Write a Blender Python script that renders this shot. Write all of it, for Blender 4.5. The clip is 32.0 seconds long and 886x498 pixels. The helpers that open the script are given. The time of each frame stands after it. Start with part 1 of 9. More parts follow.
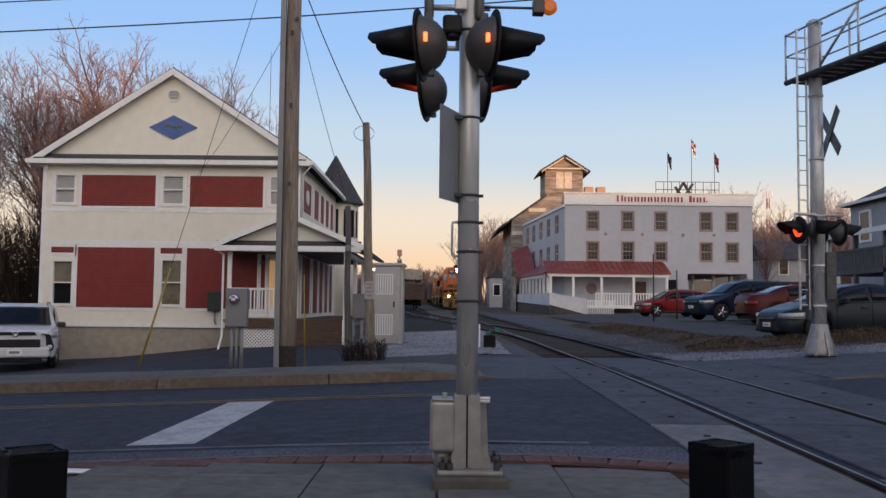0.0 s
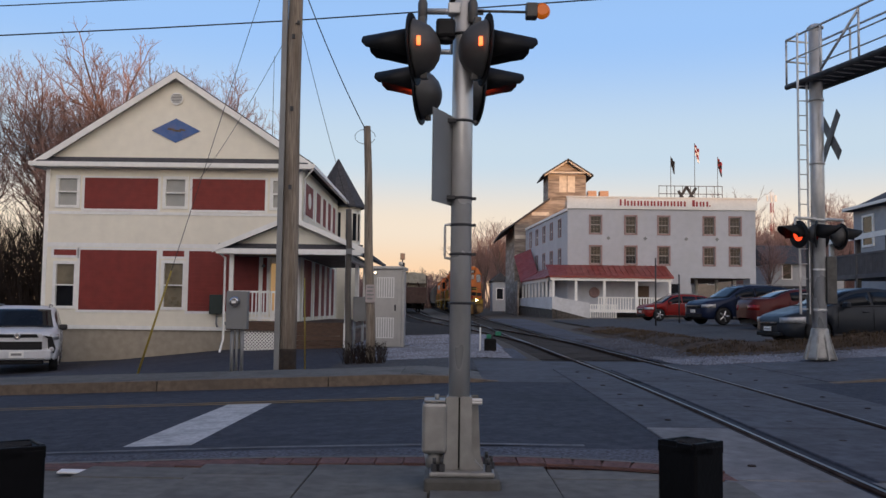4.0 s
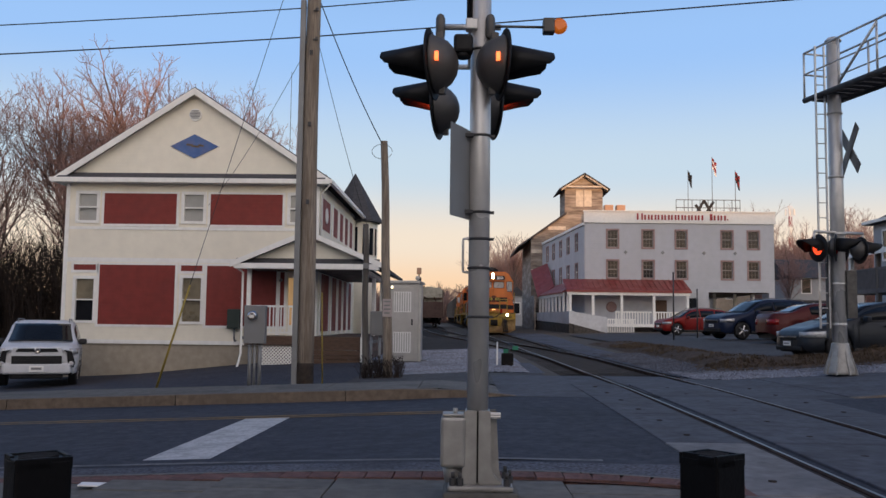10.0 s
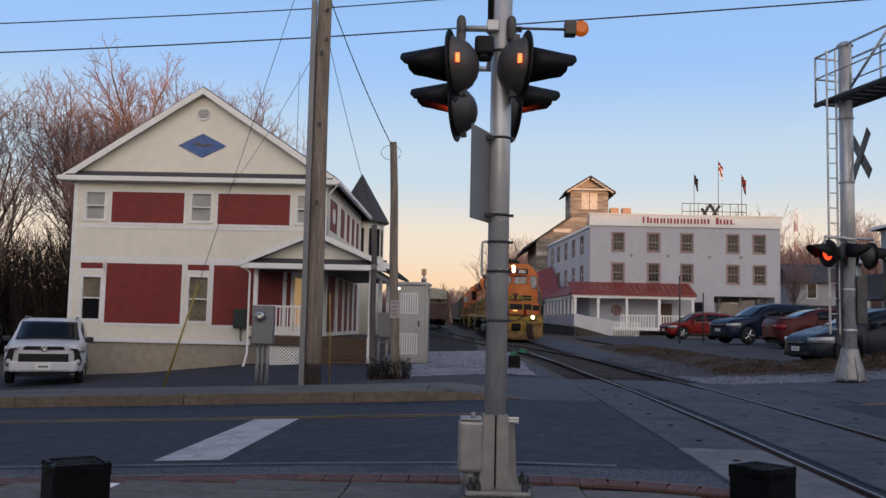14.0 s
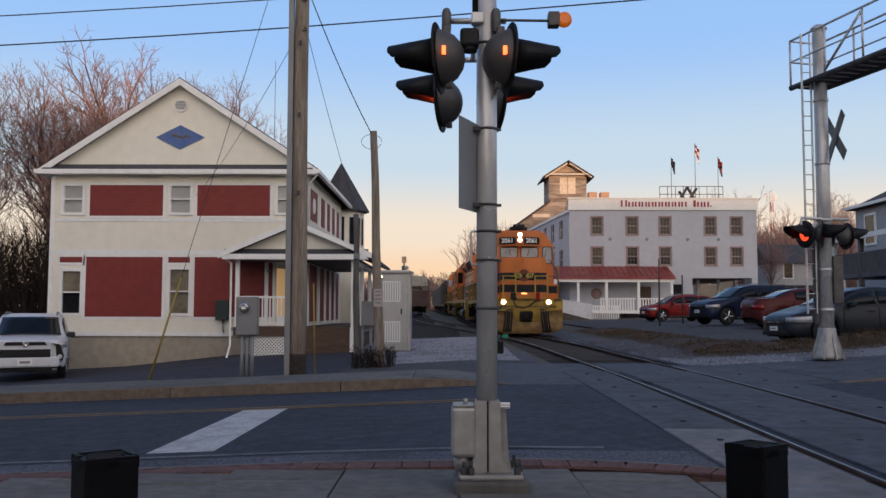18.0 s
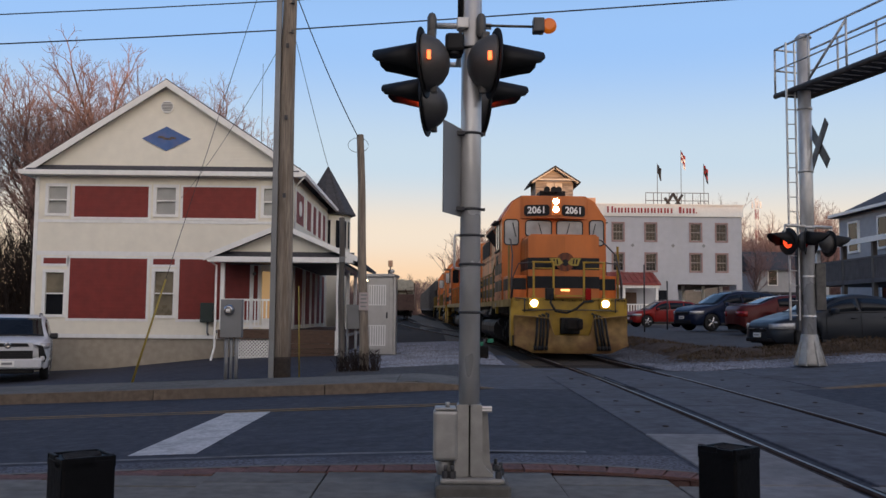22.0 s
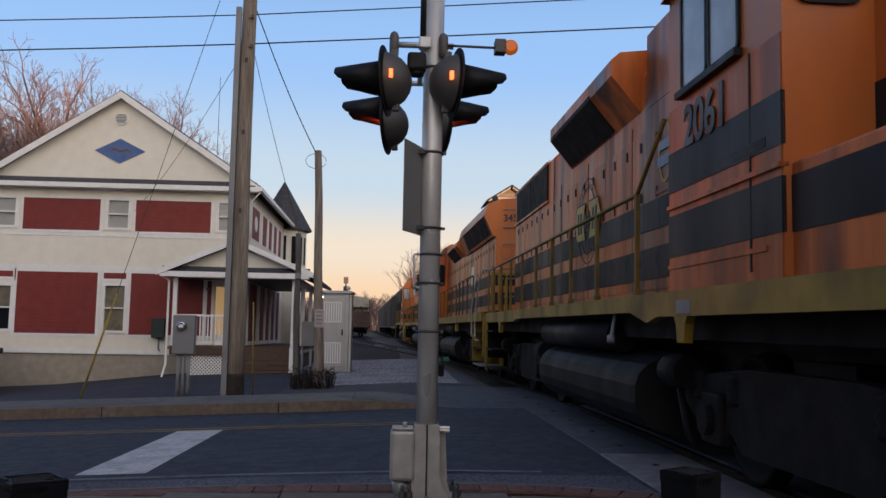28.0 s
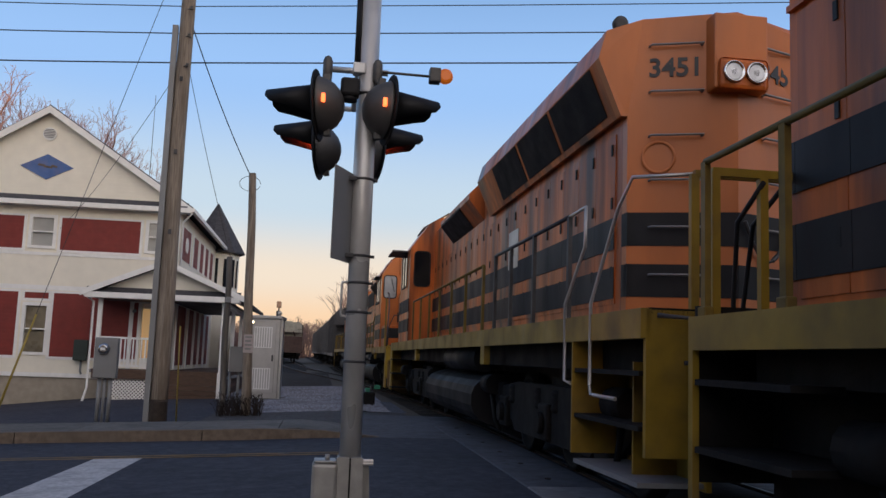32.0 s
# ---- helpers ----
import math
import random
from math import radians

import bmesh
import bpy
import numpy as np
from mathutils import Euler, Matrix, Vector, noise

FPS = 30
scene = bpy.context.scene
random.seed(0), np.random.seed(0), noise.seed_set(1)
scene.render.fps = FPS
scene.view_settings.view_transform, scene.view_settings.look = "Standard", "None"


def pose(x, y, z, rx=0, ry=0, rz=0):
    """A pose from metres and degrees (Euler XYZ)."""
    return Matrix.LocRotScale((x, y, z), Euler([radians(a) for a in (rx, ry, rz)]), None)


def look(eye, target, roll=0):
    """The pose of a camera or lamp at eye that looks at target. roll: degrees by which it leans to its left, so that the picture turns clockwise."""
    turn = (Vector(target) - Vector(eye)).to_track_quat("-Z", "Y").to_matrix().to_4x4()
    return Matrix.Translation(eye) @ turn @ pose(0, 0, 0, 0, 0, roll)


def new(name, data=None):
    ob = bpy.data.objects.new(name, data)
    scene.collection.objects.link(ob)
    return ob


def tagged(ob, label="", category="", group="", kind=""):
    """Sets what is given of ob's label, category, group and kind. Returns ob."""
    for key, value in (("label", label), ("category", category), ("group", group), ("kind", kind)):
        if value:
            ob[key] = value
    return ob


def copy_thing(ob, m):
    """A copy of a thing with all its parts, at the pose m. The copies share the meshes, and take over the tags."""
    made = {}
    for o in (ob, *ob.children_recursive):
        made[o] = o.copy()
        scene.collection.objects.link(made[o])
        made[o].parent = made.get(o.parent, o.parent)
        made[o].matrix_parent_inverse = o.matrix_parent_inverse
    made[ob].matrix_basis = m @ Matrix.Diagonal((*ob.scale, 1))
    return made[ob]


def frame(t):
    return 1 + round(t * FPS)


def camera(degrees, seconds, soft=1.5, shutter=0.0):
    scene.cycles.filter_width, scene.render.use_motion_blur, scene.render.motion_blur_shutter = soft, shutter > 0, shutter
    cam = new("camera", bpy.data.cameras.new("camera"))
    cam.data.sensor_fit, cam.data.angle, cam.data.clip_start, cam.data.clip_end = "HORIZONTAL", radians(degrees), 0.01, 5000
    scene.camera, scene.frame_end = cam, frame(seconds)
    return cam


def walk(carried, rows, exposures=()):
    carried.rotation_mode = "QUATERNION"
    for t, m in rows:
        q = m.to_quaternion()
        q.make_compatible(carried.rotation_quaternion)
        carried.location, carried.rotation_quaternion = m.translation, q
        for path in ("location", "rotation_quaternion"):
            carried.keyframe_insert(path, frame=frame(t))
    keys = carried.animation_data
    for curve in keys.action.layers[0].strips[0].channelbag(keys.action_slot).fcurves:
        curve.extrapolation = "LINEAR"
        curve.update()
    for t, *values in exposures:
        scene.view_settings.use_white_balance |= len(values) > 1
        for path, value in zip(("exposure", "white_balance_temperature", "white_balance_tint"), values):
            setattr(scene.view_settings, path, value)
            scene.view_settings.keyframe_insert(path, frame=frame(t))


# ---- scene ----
cam = camera(53.0, 32.0, shutter=0.0)
PATH = [
    (0, (0.115, 0.216, 1.083), (0.1142, 2.2121, 1.2088), 0.59),
    (0.5, (0.119, 0.215, 1.084), (0.1128, 2.2107, 1.2146), 0.56),
    (1, (0.122, 0.213, 1.083), (0.1074, 2.2084, 1.2211), 0.33),
    (1.5, (0.120, 0.218, 1.087), (0.1020, 2.2131, 1.2187), 0.26),
    (2, (0.119, 0.224, 1.083), (0.1073, 2.2195, 1.2163), 0.29),
    (2.5, (0.133, 0.224, 1.080), (0.1287, 2.2190, 1.2162), 0.51),
    (3, (0.158, 0.211, 1.077), (0.1563, 2.2072, 1.2044), 0.70),
    (3.5, (0.179, 0.198, 1.075), (0.1717, 2.1938, 1.2061), 0.78),
    (5.5, (0.176, 0.181, 1.071), (0.1660, 2.1764, 1.2118), 0.68),
    (6, (0.179, 0.182, 1.072), (0.1718, 2.1764, 1.2173), 0.68),
    (6.5, (0.179, 0.186, 1.070), (0.1737, 2.1810, 1.2147), 0.57),
    (7, (0.181, 0.187, 1.066), (0.1704, 2.1820, 1.2017), 0.50),
    (7.5, (0.183, 0.188, 1.067), (0.1639, 2.1831, 1.1995), 0.46),
    (8, (0.184, 0.184, 1.067), (0.1600, 2.1792, 1.2068), 0.44),
    (8.5, (0.182, 0.182, 1.065), (0.1541, 2.1766, 1.2100), 0.48),
    (9, (0.176, 0.174, 1.068), (0.1427, 2.1678, 1.2224), 0.59),
    (9.5, (0.168, 0.174, 1.069), (0.1317, 2.1676, 1.2276), 0.67),
    (10, (0.169, 0.173, 1.069), (0.1228, 2.1656, 1.2352), 0.73),
    (10.5, (0.163, 0.176, 1.069), (0.1126, 2.1683, 1.2358), 0.82),
    (11, (0.158, 0.177, 1.068), (0.0958, 2.1688, 1.2355), 1.03),
    (11.5, (0.157, 0.182, 1.072), (0.0915, 2.1736, 1.2455), 1.21),
    (12, (0.161, 0.185, 1.071), (0.1028, 2.1759, 1.2510), 1.23),
    (12.5, (0.164, 0.185, 1.071), (0.1127, 2.1760, 1.2495), 1.26),
    (13, (0.157, 0.185, 1.070), (0.1101, 2.1762, 1.2503), 1.34),
    (13.5, (0.126, 0.187, 1.073), (0.0752, 2.1788, 1.2434), 1.55),
    (14, (0.081, 0.206, 1.079), (0.0252, 2.1976, 1.2480), 1.29),
    (14.5, (0.052, 0.215, 1.077), (0.0027, 2.2078, 1.2447), 1.13),
    (15, (0.055, 0.217, 1.074), (0.0459, 2.2112, 1.2216), 1.42),
    (15.5, (0.072, 0.204, 1.077), (0.0669, 2.1983, 1.2270), 1.42),
    (17.5, (0.022, 0.121, 1.089), (0.0038, 2.1165, 1.2278), 0.02),
    (18, (0.020, 0.115, 1.090), (0.0113, 2.1105, 1.2301), 0.12),
    (18.5, (0.021, 0.116, 1.091), (0.0288, 2.1104, 1.2364), 0.30),
    (19, (0.025, 0.113, 1.095), (0.0313, 2.1081, 1.2275), 0.47),
    (19.5, (0.030, 0.113, 1.095), (0.0373, 2.1087, 1.2302), 0.45),
    (20, (0.029, 0.116, 1.095), (0.0358, 2.1117, 1.2309), 0.55),
    (20.5, (0.034, 0.119, 1.091), (0.0424, 2.1152, 1.2219), 0.49),
    (21, (0.032, 0.111, 1.094), (0.0432, 2.1064, 1.2282), 0.54),
    (21.5, (0.032, 0.102, 1.092), (0.0433, 2.0963, 1.2373), 0.54),
    (22, (0.039, 0.099, 1.086), (0.0603, 2.0937, 1.2359), 0.54),
    (22.5, (0.038, 0.096, 1.085), (0.0640, 2.0897, 1.2398), 0.60),
    (23, (0.038, 0.100, 1.092), (0.0691, 2.0940, 1.2477), 0.56),
    (23.5, (0.036, 0.101, 1.097), (0.0727, 2.0947, 1.2553), 0.60),
    (24, (0.036, 0.102, 1.097), (0.0766, 2.0947, 1.2608), 0.70),
    (24.5, (0.034, 0.103, 1.096), (0.0812, 2.0957, 1.2651), 0.81),
    (26.5, (0.033, 0.100, 1.098), (0.1067, 2.0903, 1.2846), 1.09),
    (27, (0.027, 0.108, 1.098), (0.1134, 2.0978, 1.2837), 1.15),
    (27.5, (0.025, 0.101, 1.098), (0.1237, 2.0895, 1.2875), 1.10),
    (28, (0.018, 0.110, 1.096), (0.1375, 2.0977, 1.2861), 1.04),
    (28.5, (0.011, 0.126, 1.093), (0.1748, 2.1091, 1.2941), 1.41),
    (29, (0.011, 0.116, 1.095), (0.1816, 2.0978, 1.3035), 1.48),
    (29.5, (0.025, 0.152, 1.102), (0.2047, 2.1311, 1.3277), 1.75),
    (30, (0.057, 0.172, 1.107), (0.2813, 2.1446, 1.3494), 2.21),
    (30.5, (0.068, 0.178, 1.111), (0.2988, 2.1473, 1.3738), 2.29),
    (31, (0.071, 0.176, 1.116), (0.3142, 2.1444, 1.3750), 2.22),
    (31.5, (0.062, 0.154, 1.119), (0.3133, 2.1224, 1.3685), 2.16),
    (32, (0.064, 0.181, 1.118), (0.3238, 2.1478, 1.3727), 2.06),
]
walk(cam, [(t, look(eye, target, roll)) for t, eye, target, roll in PATH])

TRACK = ((-60, 3.74), (10, 3.72), (15, 3.68), (22, 3.58), (28, 3.47), (34, 3.27), (40, 3.18), (47, 3.02), (54, 2.76), (64, 2.37), (78, 2.15), (97, 1.6), (150, 0), (300, -5))
GRADE = ((-60, -0.35), (0, -0.085), (6, -0.045), (10, 0.0), (15, 0.035), (22, 0.045), (40, 0.12), (60, 0.3), (90, 0.6), (300, 2.0))


def track_x(y):
    """The main track's centre line."""
    return float(np.interp(y, *zip(*TRACK)))


def track_z(y):
    """The height of the main track's rail heads."""
    return float(np.interp(y, *zip(*GRADE)))


def ground_z(x, y):
    """The street falls to the west and rises to the east of the tracks."""
    side = float(np.interp(x, (-60, -19, -7, 0.6, 5.4, 7.5, 10, 60), (-1.3, -0.95, -0.33, -0.03, -0.03, 0.10, 0.30, 0.9)))
    side += min(1, max(0, (x - 6) / 3)) * float(np.interp(y, (18, 22, 33, 38, 54, 75, 300), (0, -0.03, 0.07, 0.09, -0.1, -0.2, -0.2)))
    side += min(1, max(0, (-6 - x) / 4)) * float(np.interp(y, (17, 22), (0, -0.22)))
    side += float(np.interp(x, (-1.0, 1.2, 6.2, 8.5), (0, 1, 1, 0))) * float(np.interp(y, (-60, 0, 6, 10, 15, 22, 40), (-0.35, -0.085, -0.045, 0.0, 0.035, 0.033, 0)))
    return side + float(np.interp(y, (0, 20, 40, 60, 90, 300), (0, 0, 0.12, 0.3, 0.6, 2.0)))


# ---- world and sun ----
SUN_AZIMUTH = 14.0   # degrees east of straight behind the camera
SUN_HEIGHT = 1.2
world = bpy.data.worlds.new("dusk_sky")
scene.world = world
world.use_nodes = True
wn, wl = world.node_tree.nodes, world.node_tree.links
wn.clear()


def wnode(kind, **values):
    n = wn.new(kind)
    for key, value in values.items():
        n.inputs[key].default_value = value
    return n


w_co = wn.new("ShaderNodeTexCoord")
w_sep = wn.new("ShaderNodeSeparateXYZ")
wl.new(w_co.outputs["Generated"], w_sep.inputs[0])
w_ramp = wn.new("ShaderNodeValToRGB")
w_ramp.color_ramp.interpolation = "EASE"
SKY = ((0.0, (0.95, 0.58, 0.38)), (0.035, (1.0, 0.70, 0.46)), (0.09, (0.92, 0.79, 0.66)), (0.17, (0.58, 0.72, 0.86)), (0.30, (0.335, 0.57, 0.98)), (0.45, (0.22, 0.41, 0.76)), (0.65, (0.10, 0.20, 0.42)), (1.0, (0.055, 0.12, 0.29)))
while len(w_ramp.color_ramp.elements) < len(SKY):
    w_ramp.color_ramp.elements.new(0.5)
for e, (at, colour) in zip(w_ramp.color_ramp.elements, SKY):
    e.position, e.color = at, (*colour, 1)
wl.new(w_sep.outputs["Z"], w_ramp.inputs[0])
# The afterglow round the low sun behind the camera.
w_dot = wn.new("ShaderNodeVectorMath")
w_dot.operation = "DOT_PRODUCT"
wl.new(w_co.outputs["Generated"], w_dot.inputs[0])
w_dot.inputs[1].default_value = (math.sin(radians(SUN_AZIMUTH)) * 0.985, -math.cos(radians(SUN_AZIMUTH)) * 0.985, 0.17)
w_glow = wn.new("ShaderNodeMapRange")
w_glow.inputs["From Min"].default_value, w_glow.inputs["From Max"].default_value = 0.12, 1.0
w_glow.inputs["To Min"].default_value, w_glow.inputs["To Max"].default_value = 0.0, 1.0
w_glow.interpolation_type = "SMOOTHSTEP"
wl.new(w_dot.outputs["Value"], w_glow.inputs["Value"])
w_mix = wn.new("ShaderNodeMix")
w_mix.data_type, w_mix.blend_type = "RGBA", "ADD"
wl.new(w_glow.outputs[0], w_mix.inputs["Factor"])
wl.new(w_ramp.outputs[0], w_mix.inputs["A"])
w_mix.inputs["B"].default_value = (1.27, 0.97, 0.67, 1)
w_sky = wn.new("ShaderNodeTexSky")
w_sky.sky_type, w_sky.sun_disc = "NISHITA", False
w_sky.sun_elevation, w_sky.sun_rotation = radians(SUN_HEIGHT), radians(180 - SUN_AZIMUTH)
w_bg, w_bg2, w_add, w_out = wnode("ShaderNodeBackground", Strength=0.93), wnode("ShaderNodeBackground", Strength=0.03), wn.new("ShaderNodeAddShader"), wn.new("ShaderNodeOutputWorld")
wl.new(w_mix.outputs["Result"], w_bg.inputs[0])
wl.new(w_sky.outputs[0], w_bg2.inputs[0])
wl.new(w_bg.outputs[0], w_add.inputs[0])
wl.new(w_bg2.outputs[0], w_add.inputs[1])
wl.new(w_add.outputs[0], w_out.inputs[0])

sun = new("sun", bpy.data.lights.new("sun", "SUN"))
sun.data.energy, sun.data.angle, sun.data.color = 2.6, radians(0.6), (1.0, 0.52, 0.24)
sun.matrix_world = look((math.sin(radians(SUN_AZIMUTH)) * 80, -math.cos(radians(SUN_AZIMUTH)) * 80, 80 * math.tan(radians(SUN_HEIGHT)) + 12), (0, 0, 12))


# ---- materials ----
def mat(name, colour, rough=0.6, metal=0.0, scale=8.0, vary=0.15, bump=0.1, stain=None, stain_scale=0.7, stain_amount=0.35, lines=None, random_by=0.0, glow=0.0, coat=0.0, spec=0.5, fine=6.0, stretch=(1, 1, 1)):
    """A procedural surface: grain at two sizes, stains in blotches, fine relief, and lines (axis, per metre, depth) for boards too fine to build."""
    m = bpy.data.materials.new(name)
    m.use_nodes = True
    nodes, links = m.node_tree.nodes, m.node_tree.links
    bsdf = nodes["Principled BSDF"]
    bsdf.inputs["Roughness"].default_value, bsdf.inputs["Metallic"].default_value = rough, metal
    bsdf.inputs["Specular IOR Level"].default_value = spec
    if coat:
        bsdf.inputs["Coat Weight"].default_value, bsdf.inputs["Coat Roughness"].default_value = coat, 0.06
    if glow:
        bsdf.inputs["Emission Color"].default_value, bsdf.inputs["Emission Strength"].default_value = (*colour, 1), glow
    co = nodes.new("ShaderNodeTexCoord")
    grow = nodes.new("ShaderNodeMapping")
    grow.inputs["Scale"].default_value = stretch
    links.new(co.outputs["Object"], grow.inputs[0])

    def noise_at(s, detail):
        n = nodes.new("ShaderNodeTexNoise")
        n.inputs["Scale"].default_value, n.inputs["Detail"].default_value = s, detail
        links.new(grow.outputs[0], n.inputs["Vector"])
        return n.outputs["Fac"]

    def ramp(value, low, high, a, b):
        n = nodes.new("ShaderNodeMapRange")
        for key, v in zip(("From Min", "From Max", "To Min", "To Max"), (low, high, a, b)):
            n.inputs[key].default_value = v
        links.new(value, n.inputs["Value"])
        return n.outputs[0]

    def mixed(kind, factor, a, b):
        n = nodes.new("ShaderNodeMix")
        n.data_type, n.blend_type = "RGBA", kind
        for key, v in (("Factor", factor), ("A", a), ("B", b)):
            if isinstance(v, (tuple, float, int)):
                n.inputs[key].default_value = (*v, 1) if isinstance(v, tuple) else v
            else:
                links.new(v, n.inputs[key])
        return n.outputs["Result"]

    grain = noise_at(scale, 5)
    now = mixed("MULTIPLY", 1.0, colour, mixed("MIX", ramp(grain, 0.3, 0.7, 0, 1), (1 - vary,) * 3, (1 + vary,) * 3))
    if stain:
        now = mixed("MIX", ramp(noise_at(stain_scale, 6), 0.48, 0.68, 0, stain_amount), now, stain)
    if random_by:
        info = nodes.new("ShaderNodeObjectInfo")
        now = mixed("MULTIPLY", 1.0, now, mixed("MIX", ramp(info.outputs["Random"], 0, 1, 0, 1), (1 - random_by,) * 3, (1 + random_by,) * 3))
    links.new(now, bsdf.inputs["Base Color"])
    links.new(ramp(noise_at(scale * 0.35, 3), 0.3, 0.7, max(0.02, rough - 0.12), min(1, rough + 0.12)), bsdf.inputs["Roughness"])
    relief = noise_at(scale * fine, 4)
    normal = None
    if lines:
        axis, per, depth = lines
        split = nodes.new("ShaderNodeSeparateXYZ")
        links.new(co.outputs["Object"], split.inputs[0])
        mul = nodes.new("ShaderNodeMath")
        mul.operation = "MULTIPLY"
        mul.inputs[1].default_value = per
        links.new(split.outputs["XYZ".index(axis)], mul.inputs[0])
        saw = nodes.new("ShaderNodeMath")
        saw.operation = "FRACT"
        links.new(mul.outputs[0], saw.inputs[0])
        b = nodes.new("ShaderNodeBump")
        b.inputs["Strength"].default_value, b.inputs["Distance"].default_value = depth, 0.02
        links.new(saw.outputs[0], b.inputs["Height"])
        normal = b.outputs[0]
    if bump:
        b = nodes.new("ShaderNodeBump")
        b.inputs["Strength"].default_value, b.inputs["Distance"].default_value = bump, 0.01
        links.new(relief, b.inputs["Height"])
        if normal:
            links.new(normal, b.inputs["Normal"])
        normal = b.outputs[0]
    if normal:
        links.new(normal, bsdf.inputs["Normal"])
    return m


def glowing(name, colour, strength):
    m = bpy.data.materials.new(name)
    m.use_nodes = True
    b = m.node_tree.nodes["Principled BSDF"]
    b.inputs["Base Color"].default_value = (*[c * 0.5 for c in colour], 1)
    b.inputs["Emission Color"].default_value, b.inputs["Emission Strength"].default_value = (*colour, 1), strength
    b.inputs["Roughness"].default_value = 0.3
    return m


ASPHALT = mat("asphalt", (0.036, 0.0390, 0.053), 0.85, scale=18, vary=0.35, bump=0.35, stain=(0.022, 0.0245, 0.034), stain_scale=0.5, stain_amount=0.6, spec=0.3)
ASPHALT_OLD = mat("old_asphalt", (0.062, 0.061, 0.064), 0.9, scale=14, vary=0.4, bump=0.4, stain=(0.036, 0.036, 0.038), stain_scale=0.6, stain_amount=0.6, spec=0.3)
CONCRETE = mat("pavement_concrete", (0.13, 0.126, 0.115), 0.9, scale=10, vary=0.22, bump=0.25, stain=(0.066, 0.065, 0.061), stain_scale=1.1, stain_amount=0.55, random_by=0.12, spec=0.3)
PANEL = mat("crossing_concrete", (0.074, 0.078, 0.094), 0.85, scale=9, vary=0.28, bump=0.25, stain=(0.04, 0.04, 0.044), stain_scale=0.9, stain_amount=0.6, spec=0.3)
APRON = mat("pale_apron_concrete", (0.17, 0.17, 0.175), 0.85, scale=8, vary=0.25, bump=0.25, stain=(0.085, 0.085, 0.088), stain_scale=0.8, stain_amount=0.7, spec=0.3)
CHIPS = mat("coarse_road_chippings", (0.088, 0.093, 0.115), 0.9, scale=34, vary=0.75, bump=0.7, stain=(0.036, 0.037, 0.045), stain_scale=0.9, stain_amount=0.6, spec=0.3, fine=2.5)
KERB = mat("kerb_concrete", (0.14, 0.11, 0.084), 0.9, scale=12, vary=0.22, bump=0.25, stain=(0.10, 0.082, 0.065), stain_scale=1.3, stain_amount=0.5, random_by=0.08, spec=0.3)
BRICK = mat("red_pavers", (0.135, 0.068, 0.058), 0.9, scale=22, vary=0.35, bump=0.3, stain=(0.08, 0.06, 0.056), stain_scale=3, stain_amount=0.6, random_by=0.12, spec=0.3)
ROAD_WHITE = mat("white_road_paint", (0.46, 0.46, 0.46), 0.75, scale=26, vary=0.25, bump=0.3, stain=(0.16, 0.16, 0.165), stain_scale=4, stain_amount=0.5)
ROAD_FADED = mat("worn_white_road_paint", (0.13, 0.13, 0.138), 0.8, scale=20, vary=0.35, bump=0.3, stain=(0.065, 0.065, 0.07), stain_scale=3.5, stain_amount=0.85)
ROAD_YELLOW = mat("yellow_road_paint", (0.22, 0.135, 0.05), 0.8, scale=24, vary=0.3, bump=0.3, stain=(0.07, 0.062, 0.055), stain_scale=3, stain_amount=0.7)
GRAVEL = mat("pale_gravel", (0.215, 0.23, 0.275), 0.95, scale=22, vary=0.5, bump=0.9, stain=(0.09, 0.09, 0.094), stain_scale=0.9, stain_amount=0.6, random_by=0.3, spec=0.1)
BALLAST = mat("dark_ballast", (0.022, 0.018, 0.016), 0.95, scale=20, vary=0.6, bump=0.9, stain=(0.03, 0.026, 0.024), stain_scale=0.8, stain_amount=0.6, spec=0.1)
SOIL = mat("winter_ground", (0.072, 0.055, 0.04), 0.95, scale=5, vary=0.4, bump=0.6, stain=(0.06, 0.058, 0.04), stain_scale=0.15, stain_amount=0.7)
GRAVEL_DIM = mat("grey_trackside_gravel", (0.105, 0.112, 0.135), 0.95, scale=20, vary=0.55, bump=0.9, stain=(0.055, 0.052, 0.055), stain_scale=0.7, stain_amount=0.7, spec=0.1)
CINDER = mat("black_cinders", (0.042, 0.035, 0.032), 0.95, scale=16, vary=0.5, bump=0.6, stain=(0.022, 0.019, 0.018), stain_scale=0.7, stain_amount=0.6, spec=0.1)
BANK = mat("brown_bank_soil", (0.078, 0.057, 0.043), 0.95, scale=6, vary=0.4, bump=0.7, stain=(0.06, 0.045, 0.035), stain_scale=1.1, stain_amount=0.6, spec=0.1)
GRASS = mat("dry_grass", (0.100, 0.074, 0.050), 0.95, scale=5, vary=0.4, bump=0.2, spec=0.1)
SIDING = mat("cream_siding", (0.86, 0.81, 0.68), 0.55, scale=3, vary=0.04, bump=0.03, lines=("Z", 8.5, 0.3), stain=(0.74, 0.70, 0.59), stain_scale=0.6, stain_amount=0.3)
TRIM = mat("white_trim", (0.85, 0.84, 0.80), 0.5, scale=6, vary=0.05, bump=0.04, stain=(0.72, 0.70, 0.65), stain_scale=0.9, stain_amount=0.25)
RED_SIDING = mat("barn_red_siding", (0.235, 0.036, 0.028), 0.55, scale=4, vary=0.12, bump=0.05, lines=("Z", 8.5, 0.6), stain=(0.19, 0.035, 0.03), stain_scale=0.8, stain_amount=0.5)
SHINGLE = mat("grey_shingles", (0.055, 0.055, 0.062), 0.85, scale=16, vary=0.35, bump=0.5, lines=("Z", 9, 0.7))
